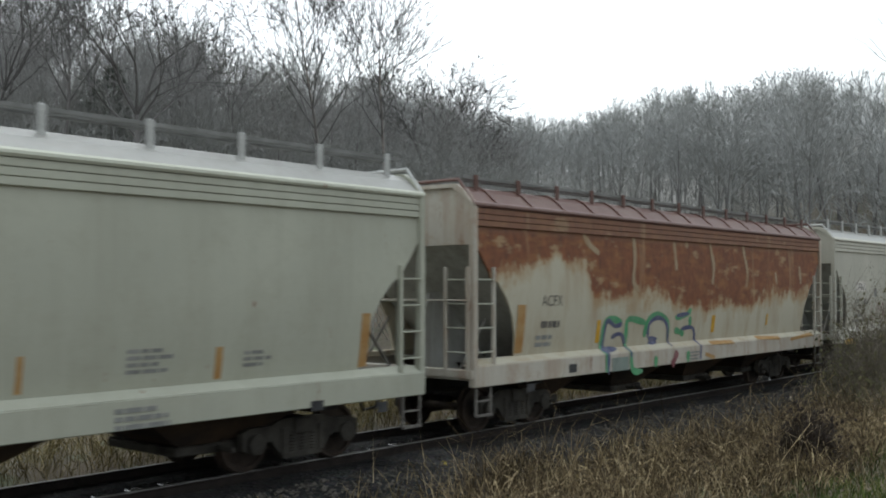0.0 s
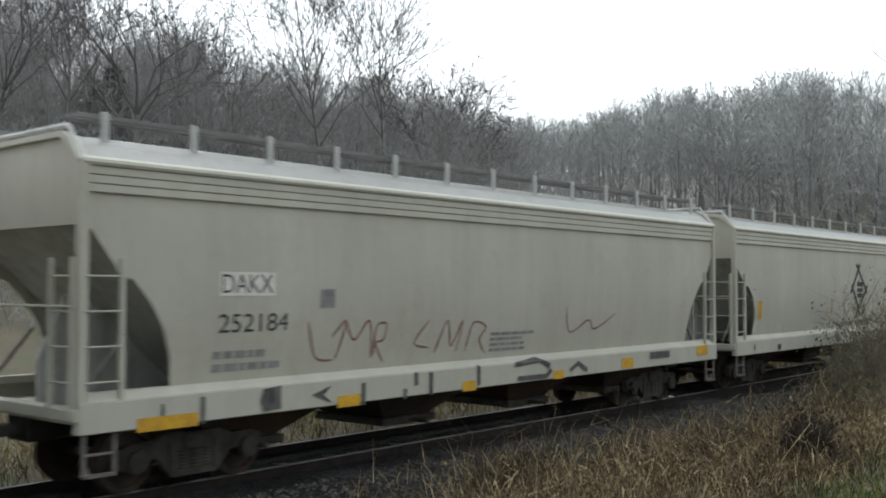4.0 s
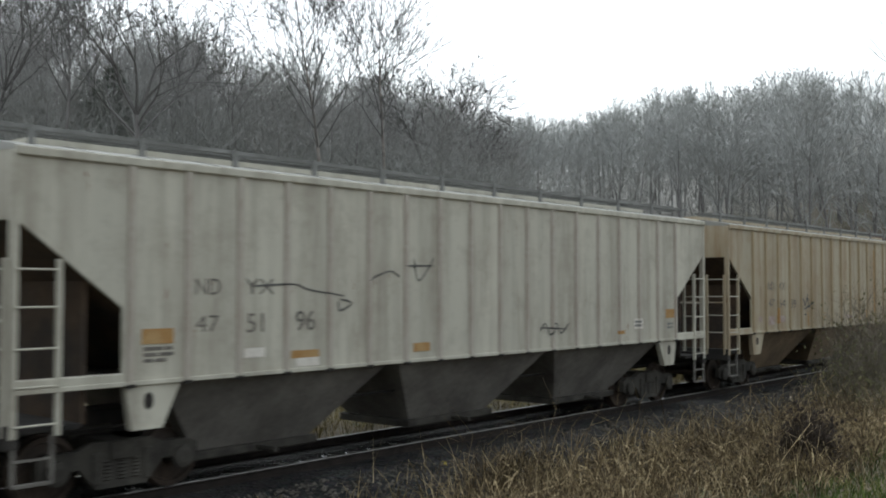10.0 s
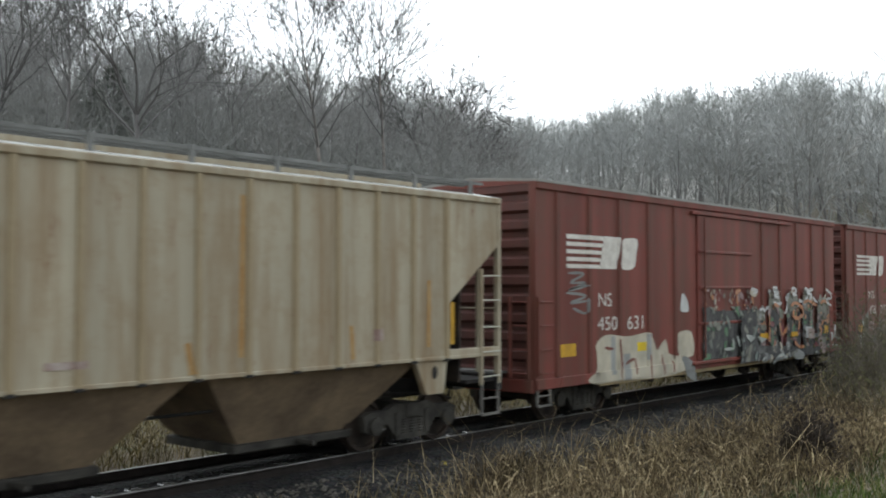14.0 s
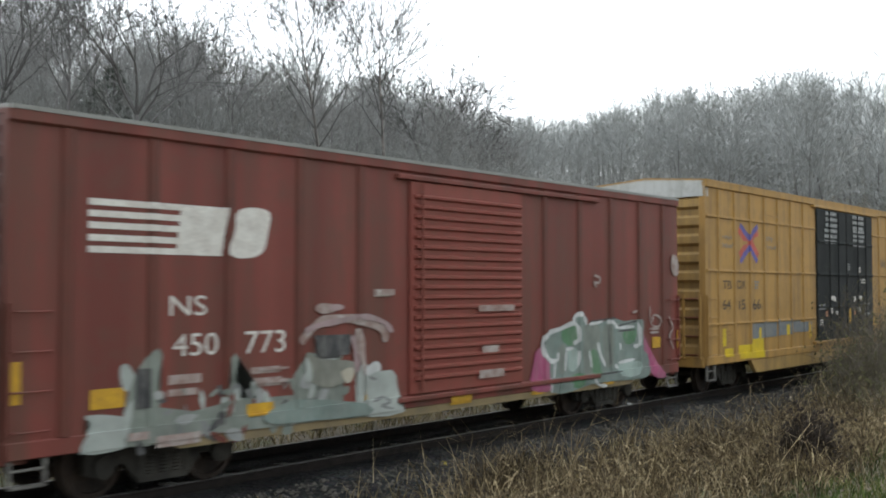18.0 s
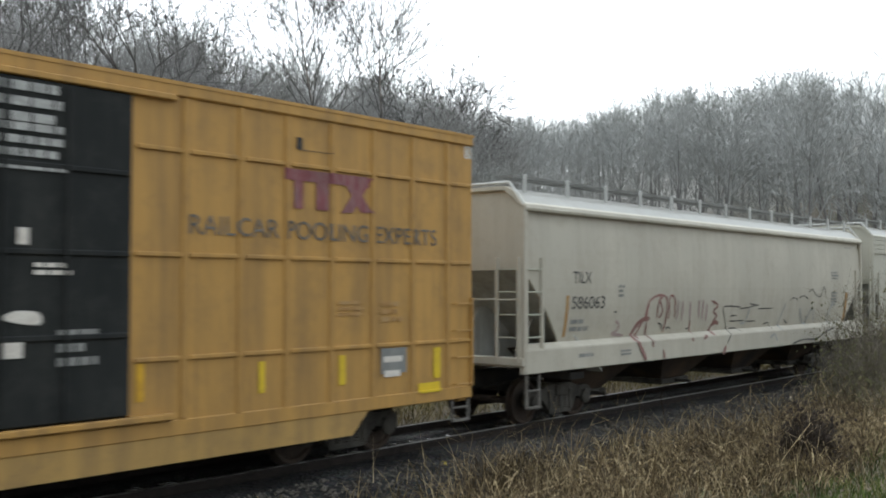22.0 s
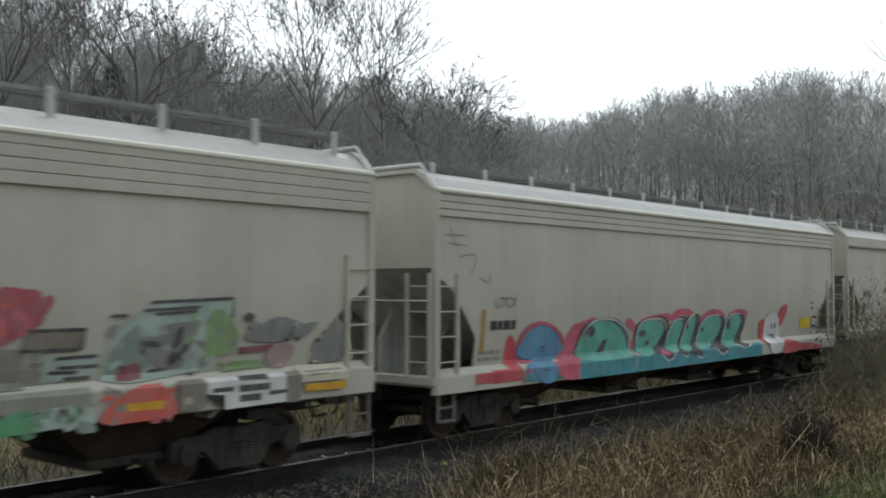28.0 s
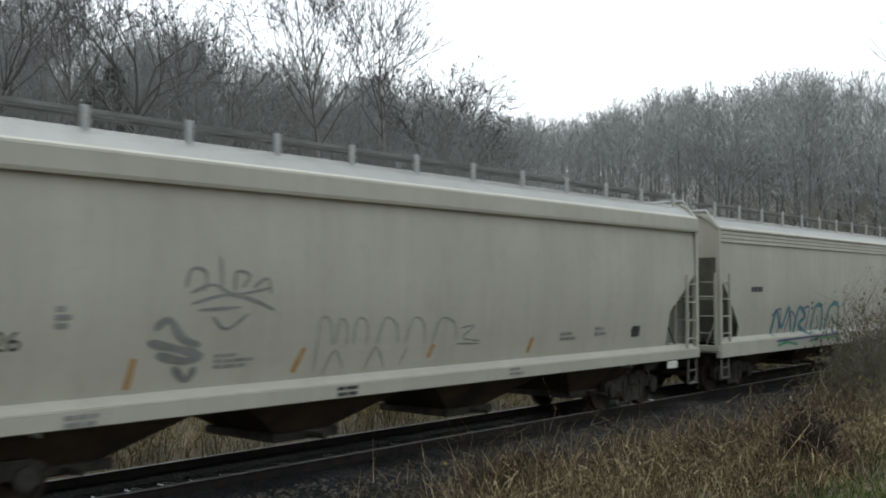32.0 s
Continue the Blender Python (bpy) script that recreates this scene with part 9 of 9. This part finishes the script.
def build_woods():
    rng = random.Random(31)
    # the few trees that stand out at the wood's edge
    heroes = [(57.6, 40, "bark", 13.8, 0.19, dict(boughs=5, first=0.42, depth=4, fork=4, reach=0.15, rise=0.8, wide=1.15, wob=0.24, thin=0.018), "broad bare tree that forks into crooked upswept limbs"),
              (47.2, 41, "pale_bark", 16.0, 0.14, dict(boughs=24, first=0.34, depth=4, reach=0.15, rise=1.4, wide=0.78, wob=0.10, thin=0.015), "tall pale-barked bare tree with upswept limbs"),
              (43.9, 46, "pale_bark", 14.8, 0.12, dict(boughs=22, first=0.34, depth=4, reach=0.145, rise=1.3, wide=0.82, wob=0.11, thin=0.015), "slender pale-barked bare tree"),
              (38.8, 62, "bark", 10.6, 0.14, dict(boughs=5, first=0.30, depth=4, fork=3, reach=0.15, rise=0.8, wide=1.2, wob=0.24, thin=0.016), "dark crooked bare tree"),
              (41.2, 52, "bark", 10.2, 0.10, dict(boughs=6, first=0.35, depth=4, fork=2, reach=0.15, rise=0.7, wide=1.2, wob=0.20, thin=0.015), "bare grey tree with outstretched limbs"),
              (51.6, 47, "bark", 11.0, 0.08, dict(boughs=9, first=0.45, depth=3, reach=0.14, rise=1.5, wide=0.7, thin=0.012), "slim bare grey tree"),
              (61.6, 42, "bark", 14.5, 0.13, dict(boughs=12, first=0.40, depth=4, reach=0.15, rise=1.2, wide=0.9, wob=0.16, thin=0.013), "tall bare grey tree"),
              (64.8, 46, "bark", 16.0, 0.14, dict(boughs=10, first=0.40, depth=4, fork=3, reach=0.15, rise=1.0, wide=1.0, wob=0.18, thin=0.013), "tall bare grey tree"),
              (54.9, 50, "bark", 13.0, 0.11, dict(boughs=12, first=0.45, depth=3, reach=0.14, rise=1.3, wide=0.9, thin=0.012), "tall bare grey tree"),
              (59.6, 52, "bark", 15.0, 0.12, dict(boughs=13, first=0.40, depth=4, reach=0.14, rise=1.3, wide=0.9, thin=0.013), "tall bare grey tree")]
    for i, (a, dist, bark, h, r, form, label) in enumerate(heroes):
        x, y = polar(a, dist)
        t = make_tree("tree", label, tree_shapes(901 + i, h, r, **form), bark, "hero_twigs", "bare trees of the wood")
        t.location = (x, y, hill(x, y))
    # a slim tree by the ditch, of which only the topmost twigs hang into view
    t = make_tree("tree", "slim bare sapling beside the ditch", tree_shapes(931, 9.4, 0.06, boughs=6, first=0.70, depth=2, reach=0.09, thin=0.004, rise=0.7), "bark", "hero_twigs", "bare trees of the wood")
    t.location = (19.6, 5.6, hill(19.6, 5.6))
    near = [make_tree("tree", "bare grey deciduous tree at the wood's edge", tree_shapes(100 + k, 10.0, 0.10, boughs=13 + k, first=0.20 + 0.03 * k, depth=3, reach=0.135, thin=0.013, rise=0.9 + 0.1 * k, wide=1.1), "bark", "near_twigs", "bare trees of the wood") for k in range(5)]
    spots = []
    for _ in range(150):
        a = rng.uniform(36, 76)
        dist = rng.uniform(43, 78)
        x, y = polar(a, dist)
        h = (canopy(a, dist) - hill(x, y)) * rng.uniform(0.68, 1.0)
        spots.append((x, y, rng.randrange(5), min(16.0, max(4.5, h)) / 10.0))
    plant_all(near, spots, rng)
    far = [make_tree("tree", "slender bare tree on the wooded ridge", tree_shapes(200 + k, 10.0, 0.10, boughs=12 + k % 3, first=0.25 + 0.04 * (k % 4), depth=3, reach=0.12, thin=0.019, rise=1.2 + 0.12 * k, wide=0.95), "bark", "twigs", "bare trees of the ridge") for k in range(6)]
    spots = []
    for _ in range(200):
        a = rng.uniform(11, 74) if rng.random() < 0.5 else rng.uniform(11, 46)
        dist = rng.uniform(66, 104)
        x, y = polar(a, dist)
        h = (canopy(a, dist) - hill(x, y)) * rng.uniform(0.70, 1.04)
        spots.append((x, y, rng.randrange(6), min(14.5, max(5.0, h)) / 10.0))
    plant_all(far, spots, rng)
    # the rest of the wood, higher up the slopes, in one piece
    shapes = [[(np.array([v.co[:] for v in ob.data.vertices]), [tuple(q.vertices) for q in ob.data.polygons]) for ob in t.children] for t in far]
    verts, faces = [], []
    for _ in range(230):
        az, dist = rng.uniform(10, 75) if rng.random() < 0.55 else rng.uniform(10, 46), rng.uniform(104, 160)
        x, y = polar(az, dist)
        k = min(14.5, max(6.0, (canopy(az, dist) - hill(x, y)) * rng.uniform(0.80, 1.05))) / 10.0
        a = rng.uniform(0, 6.28)
        turn = np.array([[math.cos(a), -math.sin(a), 0], [math.sin(a), math.cos(a), 0], [0, 0, 1]]) * k
        for co, fs in shapes[rng.randrange(6)]:
            o = len(verts)
            verts.extend(map(tuple, co @ turn.T + np.array([x, y, hill(x, y)])))
            faces.extend(tuple(i + o for i in f) for f in fs)
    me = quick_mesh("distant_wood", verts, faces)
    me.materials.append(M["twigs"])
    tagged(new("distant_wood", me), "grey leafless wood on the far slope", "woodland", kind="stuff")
    # dark evergreens among them
    for a, dist, h, seed in ((58.9, 50, 6.8, 1), (60.2, 53, 6.4, 2), (49.5, 62, 7.0, 4)):
        x, y = polar(a, dist)
        t = root("evergreen_tree", "dark shaggy evergreen tree among bare trees", "tree", "evergreens of the wood", (x, y, hill(x, y)))
        r2 = random.Random(seed)
        tv, tf, cv, cf = [], [], [], []
        spray_tube(tv, tf, Vector((0, 0, -0.3)), Vector((0.1, 0, h)), 0.12, 0.02, 6)
        for _ in range(2600):
            z = h * r2.uniform(0.06, 1.0)
            rad = (0.9 * (1 - (z / h) ** 2) * h * 0.42) * r2.uniform(0.2, 1.0) + 0.1
            q = r2.uniform(0, 6.28)
            p = Vector((math.cos(q) * rad, math.sin(q) * rad, z + r2.uniform(-0.2, 0.1)))
            d = Vector((math.cos(q), math.sin(q), r2.uniform(-0.5, 0.3))) * r2.uniform(0.18, 0.4)
            w = d.cross(Vector((0, 0, 1))).normalized() * 0.06
            k = len(cv)
            cv += [tuple(p - w), tuple(p + w), tuple(p + d)]
            cf.append((k, k + 1, k + 2))
        part("trunk", quick_mesh("trunk", tv, tf), "bark", t)
        part("crown", quick_mesh("crown", cv, cf), "needles", t)


def build_brush():
    """Leafless underwood in the slope, one mesh."""
    rng = random.Random(77)
    verts, faces = [], []
    for _ in range(1500):
        a = rng.uniform(10, 75)
        dist = rng.uniform(28, 60) if rng.random() < 0.45 else rng.uniform(60, 140)
        x, y = polar(a, dist)
        if y < 19.5:
            continue
        z = hill(x, y)
        h = rng.uniform(1.6, 4.0) if dist < 60 else rng.uniform(2.5, 6.5)
        for _ in range(7):
            b = Vector((x + rng.uniform(-0.8, 0.8), y + rng.uniform(-0.8, 0.8), z - 0.1))
            d = Vector((rng.uniform(-0.5, 0.5), rng.uniform(-0.5, 0.5), 1)).normalized()
            grow(rng, verts, faces, b, d, h * rng.uniform(0.5, 1.0), 0.016 if dist < 60 else 0.024, 1, 0.35, (0, 5, 2, 2), 0.0)
    # taller thicket that fills the wood's edge
    for _ in range(250):
        a = rng.uniform(38, 66)
        dist = rng.uniform(44, 64)
        x, y = polar(a, dist)
        h = rng.uniform(4.2, 6.2) + 1.5 * max(0.0, noise.noise((a * 0.35, dist * 0.05, 2.0))) + (1.2 if a > 52 else 0.0)
        for _ in range(5):
            b = Vector((x + rng.uniform(-1.2, 1.2), y + rng.uniform(-1.2, 1.2), hill(x, y) - 0.1))
            d = Vector((rng.uniform(-0.6, 0.6), rng.uniform(-0.6, 0.6), 1)).normalized()
            bough(rng, verts, faces, b, d, h * rng.uniform(0.24, 0.36), 0.03, 2, 0.012, 0.0, 1.2, 0.2)
    me = quick_mesh("underbrush", verts, faces)
    me.materials.append(M["brush"])
    tagged(new("underbrush", me), "dense leafless brown underwood on the slope", "undergrowth", kind="stuff")


def lie(x, y):
    """Height of what the plants stand on."""
    z = hill(x, y)
    yy = y - TRACK_Y
    if -3.6 < yy < -1.9:
        z = max(z, -0.20 - max(0.0, min(0.4, -1.9 - yy)) * 0.15 - max(0.0, -2.3 - yy) * 0.277)
    return z


def weed_edge(x):
    """How far from the viewer the weeds reach before the bare ballast begins."""
    return 9.5 - 0.55 * max(0.0, min(1.0, (x - 13.0) / 5.0)) + 0.45 * noise.noise((x * 0.45, 0.0, 2.0)) - 1.6 * max(0.0, min(1.0, (12.5 - x) / 4.0))


def build_grass():
    rng = random.Random(5)

    def blades(name, label, key, count, place, hmin, hmax, width, lean):
        """Blades that rise, bow over and taper to a point."""
        verts, faces = [], []
        for _ in range(count):
            x, y = place()
            z = lie(x, y) - 0.02
            h, w, a = rng.uniform(hmin, hmax), width * rng.uniform(0.6, 1.4), rng.uniform(0, 6.28)
            h *= 0.75 + 0.6 * noise.noise((x * 0.7, y * 0.7, 9.0))
            b = rng.uniform(0, 6.28)
            reach = lean * h * rng.uniform(0.15, 1)
            dx, dy = reach * math.cos(b), reach * math.sin(b)
            sag = rng.uniform(0.55, 1.0)
            cx, cy = math.cos(a) * w, math.sin(a) * w
            k = len(verts)
            for f, g, n in ((0.0, 0.0, 1.0), (0.22, 0.55, 0.85), (0.6, 0.95, 0.6)):
                verts += [(x + dx * f - cx * n, y + dy * f - cy * n, z + h * g), (x + dx * f + cx * n, y + dy * f + cy * n, z + h * g)]
            verts.append((x + dx, y + dy, z + h * sag))
            faces += [(k, k + 1, k + 3, k + 2), (k + 2, k + 3, k + 5, k + 4), (k + 4, k + 5, k + 6)]
        me = quick_mesh(name, verts, faces)
        me.materials.append(M[key])
        tagged(new(name, me), label, "grass", kind="stuff")

    def meadow(x):
        return min(7.6, 6.2 + 0.16 * (x - 16)) + 0.8 * noise.noise((x * 0.6, 1.0, 4.0))

    def strip():
        while True:
            x, y = 6 + 42 * rng.random() ** 1.4, rng.uniform(4.6, 10.4)
            keep = 1.0 if y < weed_edge(x) else 0.05
            if y < meadow(x) and x > 13.5:
                keep *= 0.05
            if rng.random() < keep * max(0.0, 0.12 + 2.4 * noise.noise((x * 0.8, y * 1.1, 1)) + 0.9 * noise.noise((x * 3.1, y * 3.1, 5))):
                return x, y

    def beyond():
        return rng.uniform(0, 70), 14.25 + 4.4 * rng.random() ** 1.4

    def green():
        while True:
            x, y = rng.uniform(9, 40), rng.uniform(3.0, 9.2)
            if y < meadow(x) and x > 12 or y < weed_edge(x) - 0.3 and rng.random() < 0.16:
                return x, y
    blades("dry_grass", "matted dead brown grass beside the track", "dry_grass", 40000, strip, 0.10, 0.50, 0.006, 1.5)
    blades("dry_grass", "tall tan dead grass beyond the track", "straw_grass", 38000, beyond, 0.18, 0.75, 0.006, 2.2)
    blades("green_grass", "patch of green grass at the wayside", "green_grass", 30000, green, 0.06, 0.26, 0.007, 0.9)


def build_weeds():
    """Dead stalks and brambles along the ditch, and the twiggy bushes by the line."""
    rng = random.Random(8)
    verts, faces = [], []
    for _ in range(8200):
        x = 8 + 30 * rng.random() ** 1.5
        y = weed_edge(x) - (3.8 if x < 17 else 3.4) * rng.random() ** 1.2 + 0.15
        if noise.noise((x * 0.8, y * 1.1, 1)) < -0.12 and rng.random() < 0.75:
            continue
        b = Vector((x, y, lie(x, y) - 0.05))
        d = Vector((rng.gauss(0, 0.32), rng.gauss(0, 0.32), 1)).normalized()
        tall = 1.0 if rng.random() < 0.10 else 0.55
        grow(rng, verts, faces, b, d, tall * rng.uniform(0.6, 1.3), rng.uniform(0.005, 0.011), 1, 0.30, (0, 2 if rng.random() < 0.4 else 1, 1, 1), -0.10)
    # arching bramble canes
    for _ in range(1000):
        x = 9 + 22 * rng.random() ** 1.3
        y = weed_edge(x) - 2.8 * rng.random()
        p = Vector((x, y, lie(x, y)))
        a, reach, top = rng.uniform(0, 6.28), rng.uniform(0.3, 1.1), rng.uniform(0.15, 0.62)
        last, bow = p, rng.uniform(-0.8, 0.8)
        w = rng.uniform(0.004, 0.009)
        for k in range(1, 7):
            u = k / 6
            q = p + Vector((math.cos(a + bow * u) * reach * u, math.sin(a + bow * u) * reach * u, top * 4 * u * (1 - u) + 0.03))
            spray_tube(verts, faces, last, q, w, w * 0.9, 3)
            last = q
    # stiff straight stalks that stand over the rest, some broken at a joint
    for i in range(130):
        x = 8.6 + (11.0 * rng.random() if i < 95 else 20.0 * rng.random())
        y = weed_edge(x) - (0.1 if x < 12.5 else 0.6) + (0.75 * rng.random() if x < 17 else -2.0 * rng.random())
        p = Vector((x, y, lie(x, y) - 0.05))
        lean_x, lean_y, h = rng.gauss(0, 0.13), rng.gauss(0, 0.13), rng.uniform(0.32, 0.72)
        w = rng.uniform(0.005, 0.010)
        for k in range(3):
            q = p + Vector((lean_x * h / 3 * 1.6 + rng.uniform(-0.012, 0.012), lean_y * h / 3 * 1.6 + rng.uniform(-0.012, 0.012), h / 3))
            spray_tube(verts, faces, p, q, w * (1 - 0.2 * k), w * (0.8 - 0.2 * k), 4)
            p = q
        if rng.random() < 0.35:
            q = p + Vector((rng.uniform(-0.25, 0.25), rng.uniform(-0.25, 0.25), rng.uniform(-0.2, 0.1)))
            spray_tube(verts, faces, p, q, w * 0.4, w * 0.3, 3)
    # seed heads and curled leaves on some stalks
    for _ in range(2200):
        x = 10 + 24 * rng.random() ** 1.3
        y = weed_edge(x) - 2.6 * rng.random()
        c = Vector((x, y, lie(x, y) + rng.uniform(0.12, 0.5)))
        s = rng.uniform(0.012, 0.035)
        k = len(verts)
        a = rng.uniform(0, 6.28)
        u, v = Vector((math.cos(a), math.sin(a), rng.uniform(-0.5, 0.5))) * s, Vector((-math.sin(a) * 0.4, math.cos(a) * 0.4, 0.8)) * s
        verts += [tuple(c - u), tuple(c + v), tuple(c + u * 1.2), tuple(c - v * 1.4)]
        faces.append((k, k + 1, k + 2, k + 3))
    me = quick_mesh("dead_weeds", verts, faces)
    me.materials.append(M["stalk"])
    tagged(new("dead_weeds", me), "tangled dead weed stalks and brambles beside the ballast", "weeds", kind="stuff")
    for x, y, h, n, wide, seed, label in ((26.6, 8.6, 2.9, 480, 0.50, 1, "dense olive-brown bush with thin twigs"), (29.6, 9.0, 4.4, 780, 0.70, 2, "dense olive-brown bush with thin twigs"), (25.0, 7.6, 1.5, 150, 0.4, 3, "low brown bush among dead grass"), (17.4, 6.55, 1.55, 620, 0.24, 4, "small dark brown bush among dead grass"), (22.6, 8.2, 0.9, 110, 0.3, 5, "low brown bush among dead grass")):
        r2 = random.Random(seed + 40)
        bush = root("bush", label, "bush", "bushes by the line", (x, y, lie(x, y)))
        bv, bf, lv, lf = [], [], [], []
        for _ in range(n):
            b = Vector((r2.gauss(0, wide), r2.gauss(0, wide * 0.9), -0.1))
            d = Vector((r2.uniform(-0.4, 0.4), r2.uniform(-0.4, 0.4), 1)).normalized()
            k0 = len(bv)
            near = max(0.35, 1.0 - 0.35 * (abs(b.x) + abs(b.y)) / wide)
            grow(r2, bv, bf, b, d, h * r2.uniform(0.3, 0.8) * near, 0.009, 1, 0.18, (0, 4, 2, 2), 0.1)
            for v in bv[k0::4]:
                if r2.random() < 0.85:
                    s = r2.uniform(0.015, 0.045)
                    k = len(lv)
                    a = r2.uniform(0, 6.28)
                    lv += [(v[0] - s * math.cos(a), v[1] - s * math.sin(a), v[2]), (v[0] + 0.02, v[1], v[2] + s), (v[0] + s * math.cos(a), v[1] + s * math.sin(a), v[2] - 0.02), (v[0], v[1] + 0.01, v[2] - s * 1.2)]
                    lf.append((k, k + 1, k + 2, k + 3))
        part("twig_mass", quick_mesh("twig_mass", bv, bf), "dead_leaf" if seed == 4 else "bush_twig", bush)
        part("withered_leaves", quick_mesh("withered_leaves", lv, lf), "dead_leaf" if seed > 3 else "leaf", bush, "olive-brown withered leaves" if seed < 4 else "dark brown withered leaves")


def build_small_plants():
    """A pale curled leaf on a stalk, and a small plant that still has its yellow leaves."""
    rng = random.Random(61)
    for name, label, category, x, y, h, key, leaves, size in (("dead_weed", "dead stalk with one pale curled leaf", "weed", 23.9, 9.35, 0.62, "pale_leaf", 3, 0.085), ("wilted_plant", "small plant with wilted yellow leaves", "plant", 12.0, 10.25, 0.22, "yellow_leaf", 7, 0.05)):
        plant = root(name, label, category, at=(x, y, lie(x, y) - 0.02))
        g = Geo().tube([(0, 0, 0), (0.01, 0.01, h * 0.5), (0.03, 0.0, h)], 0.006, 5, 0.004)
        part("stem", g, "stalk", plant)
        for _ in range(leaves):
            a, tilt = rng.uniform(0, 6.28), rng.uniform(-0.4, 0.7)
            d = Vector((math.cos(a), math.sin(a), tilt)) * size
            w = Vector((-math.sin(a), math.cos(a), 0.3)) * size * 0.35
            c = Vector((0.03, 0.0, h - rng.uniform(0, 0.25) * h))
            drop = Vector((0, 0, -0.3 * size))
            v = [c, c + d * 0.5 + w, c + d * 0.5 - w, c + d * 0.9 + drop + w * 0.7, c + d * 0.9 + drop - w * 0.7, c + d * 1.15 + drop * 2.4]
            part("leaf", quick_mesh("leaf", [tuple(q) for q in v], [(0, 2, 1), (1, 2, 4, 3), (3, 4, 5)]), key, plant)


build_woods()
build_brush()
build_grass()
build_weeds()
build_small_plants()


# ---- movement ----
def motions():
    """The whole train rolls towards the viewer's left; every wheelset turns with it while it is near."""
    for car, x in CARS:
        walk(car, [(t * 1.0, pose(x - travel(t), TRACK_Y, 0)) for t in range(0, 33)])
    for w, x in WHEELSETS:
        here = w.location.copy()
        steps = [k for k in range(0, int(SECONDS * FPS) + 1, 2) if 2.0 < x - travel(k / FPS) < 46.0]
        rows = []
        for k in steps:
            rows.append((k / FPS, here.x, -(travel(k / FPS)) / WHEEL_R))
        if not rows:
            rows = [(0.0, here.x, 0.0), (SECONDS, here.x, 0.0)]
        if rows[0][0] > 0:
            rows.insert(0, (0.0, here.x, rows[0][2]))
        if rows[-1][0] < SECONDS:
            rows.append((SECONDS, here.x, rows[-1][2]))
        walk(w, [(t, Matrix.Translation(here) @ Matrix.Rotation(a, 4, "Y")) for t, _, a in rows])


motions()
